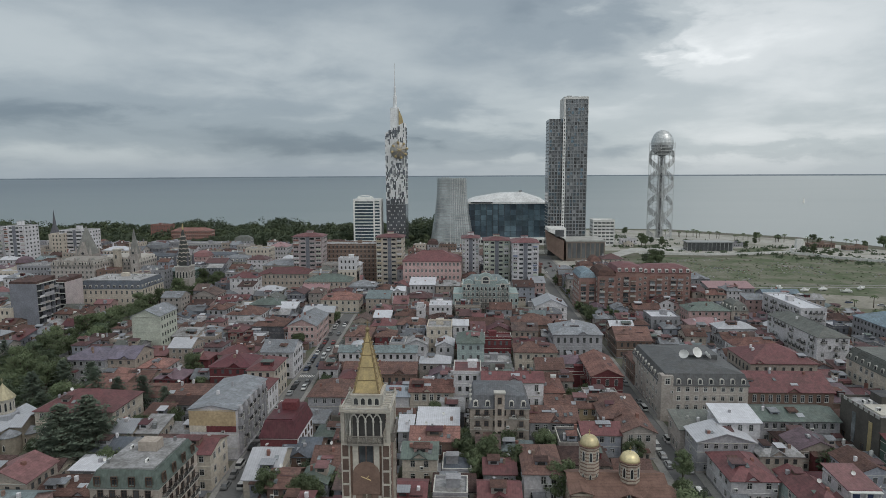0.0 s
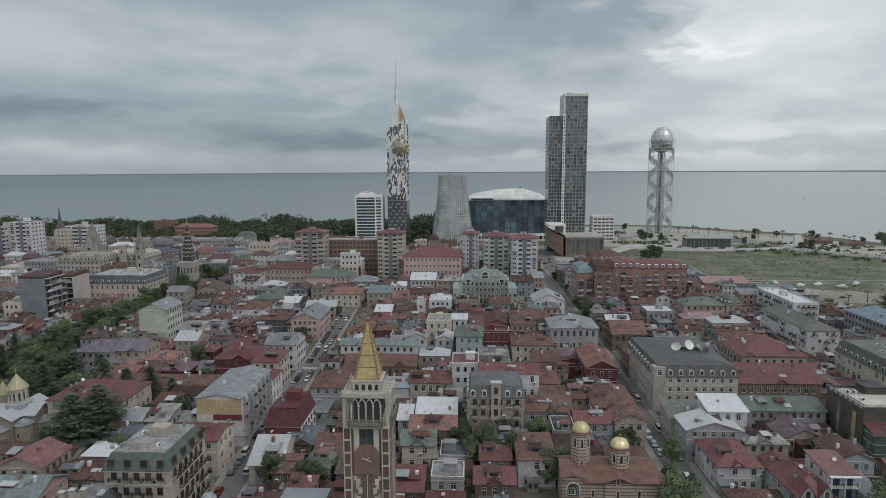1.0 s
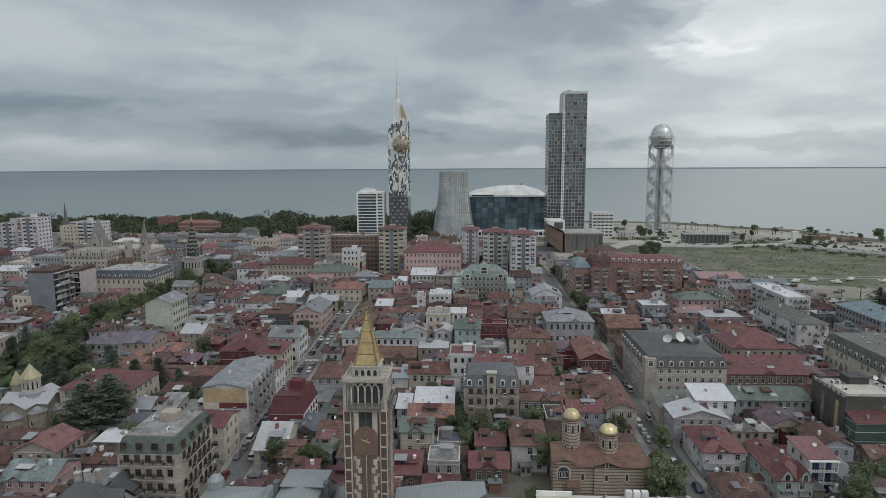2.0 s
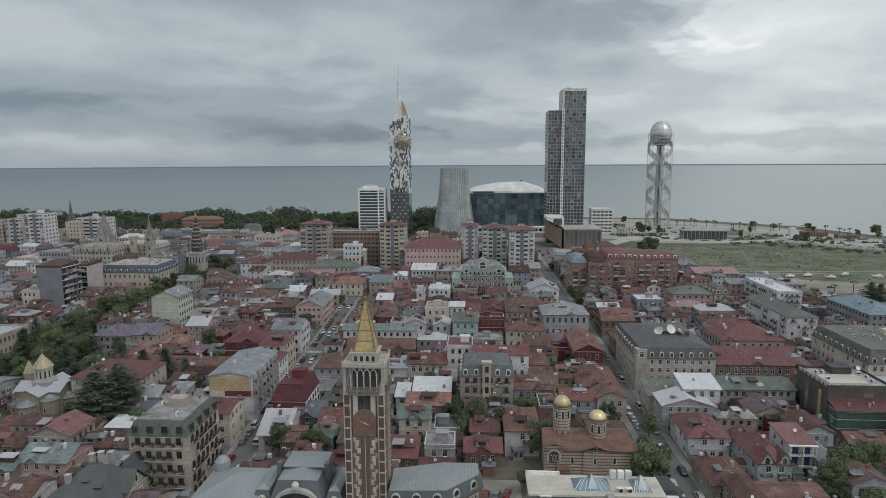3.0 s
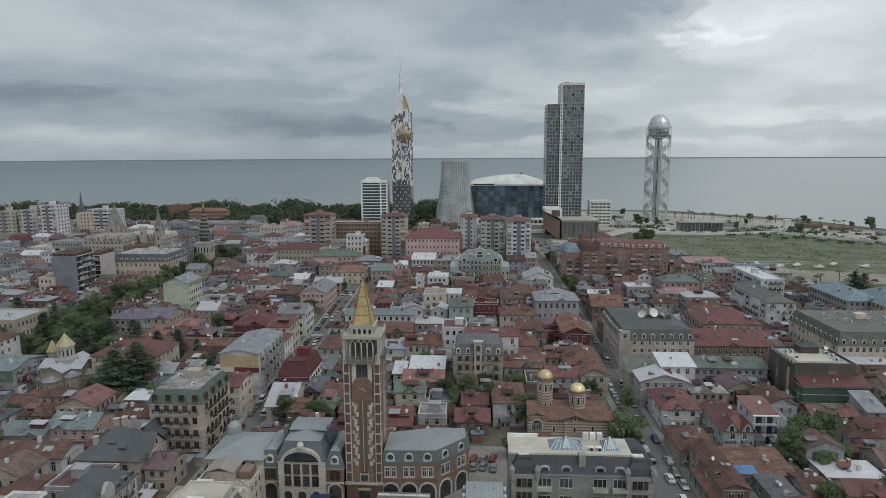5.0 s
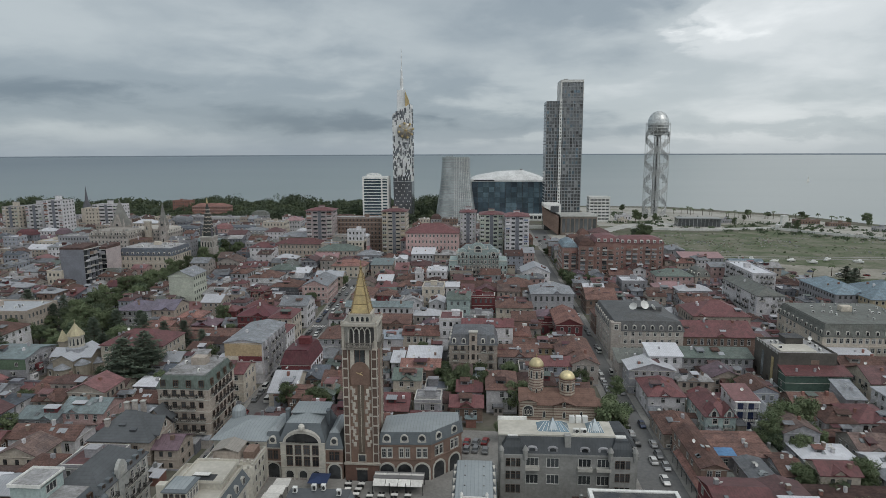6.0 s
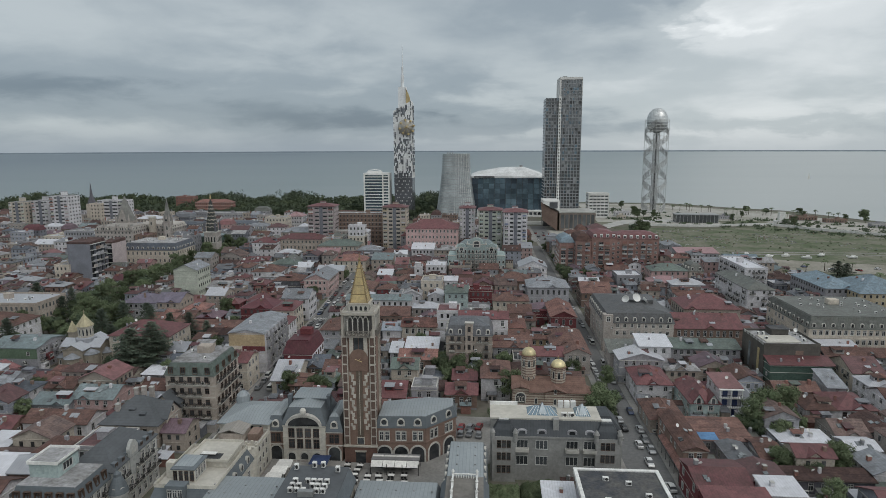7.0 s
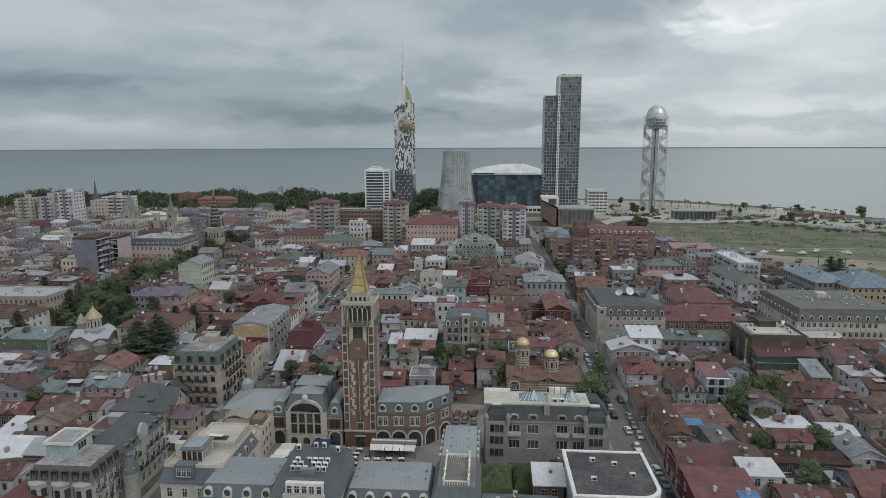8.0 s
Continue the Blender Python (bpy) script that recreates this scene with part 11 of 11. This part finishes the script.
def seafront():
    rnd = random.Random(81)
    for k in range(30):
        f = k / 29
        x, y = 238 + (412 - 238) * f + rnd.uniform(-6, 6), 792 - 120 * f + rnd.uniform(-10, 10)
        plant("palm", x, y, rnd.uniform(0.95, 1.35))
    for x, y in ((250, 330), (262, 322), (270, 335), (285, 326), (300, 318), (258, 372), (300, 360), (322, 372), (345, 352)):
        plant("palm", x, y, rnd.uniform(0.9, 1.2))
    for x, y, s in ((231, 340, 0.95), (238, 343, 0.8)):
        plant("cedar", x, y, s)
    for x, y in ((225, 365), (240, 371), (201, 318), (205, 334), (200, 339), (212, 325)):
        plant("palm", x, y, rnd.uniform(1.0, 1.3))
    # clipped round trees and clumps along the promenade
    for x, y, s in ((342, 744, 1.0), (362, 733, 1.0), (333, 624, 0.95), (339, 616, 0.95), (345, 598, 0.6), (350, 591, 0.6), (443, 673, 1.5), (187, 672, 1.3), (192, 676, 1.1), (162, 549, 1.5), (169, 553, 1.4), (156, 546, 1.2), (199, 793, 1.0), (396, 722, 1.0),
                    (412, 655, 0.8), (290, 672, 0.9), (290, 654, 0.8), (205, 700, 0.9), (214, 690, 0.8), (150, 700, 1.2), (145, 720, 1.1), (140, 690, 1.0), (385, 690, 0.7), (372, 676, 0.7), (425, 640, 0.8), (300, 700, 0.7), (315, 690, 0.7)):
        plant("leafy", x, y, s)
    mb = MB()
    heaps = [(rnd.uniform(165, 400), rnd.choice([rnd.gauss(512, 12), rnd.uniform(460, 585)])) for _ in range(46)]
    for k in range(900):
        cx, cy = rnd.choice(heaps)
        x, y = cx + rnd.gauss(0, 7), cy + rnd.gauss(0, 4)
        s = rnd.uniform(0.2, 0.9)
        a = rnd.uniform(0, 3.14)
        c, q = math.cos(a) * s, math.sin(a) * s
        h = rnd.uniform(0.15, 0.7)
        m = rnd.choice([CONCRETE, wall_mat("stone"), wall_mat("brown"), wall_mat("grey"), wall_mat("midgrey"), EARTH])
        mb.loft([[(x - c, y - q, 0.0), (x + q, y - c, 0.0), (x + c, y + q, 0.0), (x - q, y + c, 0.0)], [(x - c * 0.7, y - q * 0.7, h), (x + q * 0.7, y - c * 0.7, h), (x + c * 0.7, y + q * 0.7, h), (x - q * 0.7, y + c * 0.7, h)]], m)
    single("rubble", mb, "scattered rubble and litter on the grass field", "rubble", "stuff")
    mb = MB()
    for k in range(700):
        x, y = rnd.uniform(140, 480), rnd.uniform(398, 590)
        s, h = rnd.uniform(0.5, 1.4), rnd.uniform(0.3, 0.9)
        a = rnd.uniform(0, 3.14)
        c, q = math.cos(a) * s, math.sin(a) * s
        mb.poly([(x - c, y - q, 0.04), (x + c, y + q, 0.04), (x + c * 0.5, y + q * 0.5, h), (x - c * 0.6, y - q * 0.6, h * 0.8)], GRASS)
    single("weeds", mb, "tufts of weeds on the field", "weeds", "stuff")
    hull = MB()
    hull.loft([[(-3, -1, 0.5), (2, -1, 0.5), (3.6, 0, 0.7), (2, 1, 0.5), (-3, 1, 0.5)], [(-3.1, -1.3, 1.6), (2.2, -1.3, 1.7), (4.3, 0, 2.0), (2.2, 1.3, 1.7), (-3.1, 1.3, 1.6)]], WHITEPAINT)
    hull.loft([[(-2, -0.8, 1.6), (1.2, -0.8, 1.7), (1.2, 0.8, 1.7), (-2, 0.8, 1.6)], [(-1.6, -0.6, 2.7), (0.4, -0.6, 2.7), (0.4, 0.6, 2.7), (-1.6, 0.6, 2.7)]], WHITEPAINT)
    me = hull.mesh("hull")
    for x, y, rz in ((226, 420, 20), (240, 424, 200), (252, 417, 160), (268, 428, 30), (214, 430, 80), (286, 420, 150)):
        ob = thing("boat", x, y, 0, rz, "white motor boat laid up on the grass", "boat", "laid-up boats")
        part("hull", me, ob)
        for px in (-1.8, 1.4):
            part("trestle", box_mesh("trestle", 0.3, 2.0, 0.62, DARKMETAL), ob, at=(px, 0, 0))
    for x in range(10):
        car(232 + x * 15 + rnd.uniform(-2, 2), 392 - x * 4.0 + rnd.uniform(-14, 6), rnd.uniform(0, 180))
    ob = thing("glass_pavilion", 246, 636, 0, -4, "low dark glass pavilion on the promenade", "pavilion")
    part("glazing", MB().box(-22, 22, 0, 16, 0, 8.5, GREYGLASS), ob)
    for j in range(12):
        part("mullion", MB().box(-22 + 4 * j - 0.2, -22 + 4 * j + 0.2, -0.3, 0, 0, 8.5, METAL), ob)
    part("roof", MB().box(-23, 23, -1, 17, 8.5, 9.3, METAL), ob)
    ob = thing("white_pylon", 334, 632, 0, 0, "white square pylon on the promenade", "pylon")
    part("shaft", MB().box(-3, 3, 0, 5, 0, 12.5, WHITEPAINT), ob)
    part("foot", MB().box(-7, 5, -1, 6, 0, 3.0, WHITEPAINT), ob)
    ob = thing("sailing_boat", 828, 1556, -1.4, 30, "small white sailing boat out on the sea", "boat")
    part("hull", MB().loft([[(-5, -1.2, 0), (4, -1.2, 0), (7, 0, 0.3), (4, 1.2, 0), (-5, 1.2, 0)], [(-5.4, -1.8, 1.6), (4.2, -1.8, 1.7), (8, 0, 2.1), (4.2, 1.8, 1.7), (-5.4, 1.8, 1.6)]], WHITEPAINT), ob)
    part("mast", MB().tube([(0.5, 0, 1.5), (0.5, 0, 20)], 0.14, METAL, 5), ob)
    part("sail", MB().loft([[(0.3, 0, 3), (-5, 0.4, 3), (0.2, 0, 19.5)], [(0.3, 0.08, 3), (-5, 0.5, 3), (0.2, 0.08, 19.5)]], CANVAS), ob)
    part("jib", MB().loft([[(0.8, 0, 16), (0.9, 0.5, 3), (7, 0, 2.4)], [(0.8, 0.08, 16), (0.9, 0.58, 3), (7, 0.08, 2.4)]], CANVAS), ob)
    for x0, y0, w, d, h, c in ((180, 700, 18, 8, 5, "white"), (290, 668, 16, 8, 4, "grey"), (372, 660, 26, 9, 4.5, "brown"), (395, 640, 22, 8, 4, "brown"), (420, 600, 24, 8, 4, "grey"), (172, 668, 10, 6, 4, "cream")):
        house(x0, y0, w, d, h, "flat", "concrete", c, 1, far=True, label=f"low {c} kiosk on the seafront promenade", name="kiosk")
    mb = MB()
    for k in range(260):
        f = rnd.random()
        x, y = 140 + 340 * f, 770 - 240 * f + rnd.uniform(-90, 50)
        for _ in range(26):
            p = Vector((x + rnd.gauss(0, 1.6), y + rnd.gauss(0, 1.6), abs(rnd.gauss(0.9, 0.6))))
            s = rnd.uniform(0.4, 0.9)
            a = rnd.uniform(0, 6.28)
            mb.poly([tuple(p + Vector((math.cos(a) * s, math.sin(a) * s, 0))), tuple(p + Vector((0, 0, s))), tuple(p - Vector((math.cos(a) * s, math.sin(a) * s, 0))), tuple(p - Vector((0, 0, s)))], LEAF_D)
    single("shrubs", mb, "low dark shrubs along the promenade", "shrubs", "stuff")


seafront()
# young trees on the green strip by the wide street, and a few by the junction
for k in range(9):
    plant("leafy", 67.5 + tree_rnd.uniform(-1.5, 1.5), 402 + 8 * k, tree_rnd.uniform(0.45, 0.8))
for x, y, q in ((64.4, 338, 1.1), (69.9, 361, 0.9), (92, 515, 0.8), (107, 528, 0.9)):
    plant("leafy", x, y, q)


def old_park():
    """The wooded churchyard park, its trees standing close."""
    rnd = random.Random(91)
    for k in range(38):
        x, y = rnd.uniform(-185, -104), rnd.uniform(172, 240)
        if clear_of(x - 2, x + 2, y - 2, y + 2, 0):
            plant("leafy" if rnd.random() < 0.8 else "conifer", x, y, rnd.uniform(0.85, 1.3))


old_park()


def avenue():
    """Two rows of street trees whose crowns meet over the road."""
    y = 206.0
    while y < 436:
        for x in (-192.5, -180.5):
            plant("leafy", x + tree_rnd.uniform(-1.2, 1.2), y + tree_rnd.uniform(-2, 2), tree_rnd.uniform(0.85, 1.2))
        y += 8.5 if y < 330 else 11.0


avenue()
for x, y, q in ((-116.0, 164.0, 1.15), (-108.5, 165.5, 1.3), (-100.5, 163.0, 1.05), (-119.5, 168.0, 0.85)):
    plant("cedar", x, y, q)


# ---- trees where they stand in yards, park and streets ----
plant("leafy", -196.6, 224.1, 0.64)
plant("leafy", -200.1, 234.9, 0.87)
plant("leafy", -192.3, 241.2, 0.84)
plant("leafy", -182.6, 235.9, 0.68)
plant("leafy", -184.2, 247.7, 0.76)
plant("leafy", -169.1, 231.0, 0.74)
plant("leafy", -158.5, 221.0, 0.81)
plant("leafy", -163.2, 210.8, 0.85)
plant("leafy", -152.2, 202.1, 0.63)
plant("leafy", -143.2, 193.9, 0.61)
plant("leafy", -181.2, 205.0, 0.87)
plant("leafy", -173.3, 205.5, 0.74)
plant("leafy", -182.0, 267.4, 0.84)
plant("leafy", -181.2, 277.4, 0.60)
plant("leafy", -179.5, 286.5, 0.74)
plant("leafy", -176.1, 292.9, 0.83)
plant("leafy", -177.7, 306.1, 0.67)
plant("leafy", -186.6, 309.1, 0.90)
plant("leafy", -189.1, 297.1, 0.89)
plant("leafy", -193.1, 288.9, 0.61)
plant("leafy", -166.8, 192.6, 0.61)
plant("leafy", -178.4, 225.1, 0.77)
plant("conifer", -211.6, 240.1, 1.22)
plant("conifer", -185.4, 224.7, 0.97)
plant("conifer", -192.3, 241.2, 0.90)
plant("conifer", -203.0, 234.8, 0.99)
plant("conifer", -115.9, 183.4, 1.02)
plant("conifer", -115.1, 191.4, 0.91)
plant("conifer", -121.5, 172.1, 0.90)
plant("leafy", -104.7, 188.0, 0.61)
plant("leafy", -98.0, 192.4, 0.87)
plant("leafy", -98.1, 184.5, 0.78)
plant("leafy", -116.9, 312.6, 0.81)
plant("leafy", -93.3, 229.8, 0.66)
plant("leafy", -50.1, 143.0, 0.88)
plant("leafy", -46.8, 148.6, 0.64)
plant("leafy", -42.6, 140.9, 0.71)
plant("leafy", -41.3, 154.5, 0.83)
plant("leafy", -2.7, 172.2, 0.90)
plant("leafy", 0.3, 175.8, 0.74)
plant("leafy", 5.2, 166.3, 0.87)
plant("leafy", 8.2, 169.6, 0.81)
plant("leafy", -0.5, 157.0, 0.70)
plant("leafy", 10.3, 173.0, 0.79)
plant("leafy", 22.6, 150.0, 0.88)
plant("leafy", 24.4, 147.5, 0.87)
plant("leafy", 21.7, 152.7, 0.76)
plant("leafy", 51.0, 139.2, 0.79)
plant("leafy", 51.3, 132.8, 0.61)
plant("leafy", 50.7, 145.0, 0.68)
plant("leafy", 54.1, 143.2, 0.86)
plant("leafy", 63.4, 355.5, 0.73)
plant("leafy", 68.5, 366.2, 0.66)
plant("leafy", 63.7, 336.1, 0.78)
plant("leafy", 67.2, 327.2, 0.82)
plant("leafy", 92.7, 132.7, 0.82)
plant("leafy", 98.0, 137.4, 0.72)
plant("leafy", 96.9, 128.8, 0.74)
plant("leafy", 98.6, 126.9, 0.76)
plant("leafy", 91.0, 124.4, 0.85)
plant("leafy", 96.0, 122.8, 0.77)
plant("leafy", 91.2, 106.7, 0.73)
plant("leafy", 92.0, 103.6, 0.76)
plant("leafy", 92.8, 100.6, 0.61)
plant("leafy", 99.5, 105.6, 0.61)
plant("leafy", 101.6, 104.2, 0.83)
plant("leafy", 104.8, 107.6, 0.91)
plant("leafy", 89.0, 105.0, 0.79)
plant("leafy", 94.9, 99.3, 0.73)
plant("leafy", 102.7, 125.1, 0.65)
plant("leafy", 92.8, 84.7, 0.76)
plant("leafy", 94.8, 83.6, 0.91)
plant("leafy", 90.9, 85.7, 0.85)
plant("leafy", -201.3, 376.0, 0.77)
plant("leafy", -200.8, 388.3, 0.88)
plant("leafy", -215.7, 414.5, 0.67)
plant("leafy", -195.8, 401.6, 0.76)
plant("leafy", -190.3, 563.3, 0.90)
plant("leafy", -189.2, 588.2, 0.78)
plant("leafy", -194.3, 614.9, 0.75)
plant("leafy", -188.6, 540.2, 0.69)
plant("leafy", 155.6, 532.5, 0.78)
plant("leafy", 166.7, 545.5, 0.91)
plant("leafy", 148.4, 524.2, 0.60)
plant("leafy", -97.8, 209.7, 0.85)
plant("leafy", -30.6, 174.0, 0.86)
plant("leafy", -20.6, 181.5, 0.88)
plant("leafy", 94.6, 165.5, 0.84)
plant("leafy", 97.0, 162.8, 0.86)
plant("leafy", 136.2, 190.6, 0.77)
plant("leafy", -80.6, 279.8, 0.78)
plant("leafy", -127.5, 326.5, 0.74)
plant("leafy", -136.5, 222.2, 0.62)
plant("leafy", -101.7, 176.8, 0.88)
plant("leafy", -98.4, 163.4, 0.78)
plant("leafy", -127.3, 168.3, 0.66)
plant("leafy", -132.9, 182.5, 0.76)
plant("leafy", -129.0, 123.7, 0.76)
plant("leafy", -135.8, 143.3, 0.71)
plant("leafy", -54.7, 226.7, 0.71)
plant("leafy", -11.1, 189.5, 0.77)
plant("leafy", 15.7, 157.9, 0.80)
plant("leafy", 97.4, 220.7, 0.80)
plant("leafy", 56.2, 160.3, 0.75)
plant("leafy", -14.1, 126.2, 0.61)
plant("leafy", 17.5, 128.2, 0.67)
plant("leafy", 41.3, 217.6, 0.66)
plant("leafy", 45.7, 171.8, 0.79)
plant("leafy", -39.6, 139.5, 0.88)
plant("leafy", -38.2, 142.2, 0.86)
plant("leafy", -36.7, 145.0, 0.86)
plant("leafy", -41.2, 138.2, 0.86)
plant("leafy", 0.8, 161.7, 0.68)
plant("leafy", 3.9, 163.5, 0.87)
plant("leafy", -2.3, 165.1, 0.82)
plant("leafy", 7.0, 161.9, 0.63)
plant("leafy", 2.5, 168.8, 0.61)
plant("leafy", 17.5, 152.7, 0.60)
plant("leafy", 21.8, 169.4, 0.84)
plant("leafy", 35.0, 210.6, 0.68)
plant("leafy", 38.5, 213.6, 0.64)
plant("leafy", 20.9, 175.1, 0.80)
plant("leafy", -9.6, 203.8, 0.71)
plant("leafy", -79.8, 318.0, 0.62)
plant("leafy", -72.1, 324.7, 0.65)
plant("leafy", -80.6, 334.2, 0.77)
plant("leafy", -30.7, 241.0, 0.65)
plant("conifer", -140.0, 189.7, 0.93)
plant("conifer", -150.1, 199.6, 1.12)
plant("conifer", -128.3, 200.3, 1.01)
plant("conifer", -116.9, 188.0, 0.95)
plant("conifer", -110.5, 200.8, 1.01)
plant("conifer", -102.0, 195.8, 0.82)
plant("leafy", 97.0, 130.9, 1.17)
plant("leafy", 98.3, 128.1, 1.18)
plant("leafy", 102.6, 133.3, 1.11)
plant("leafy", 93.2, 126.5, 1.08)
plant("leafy", 49.6, 134.5, 1.32)
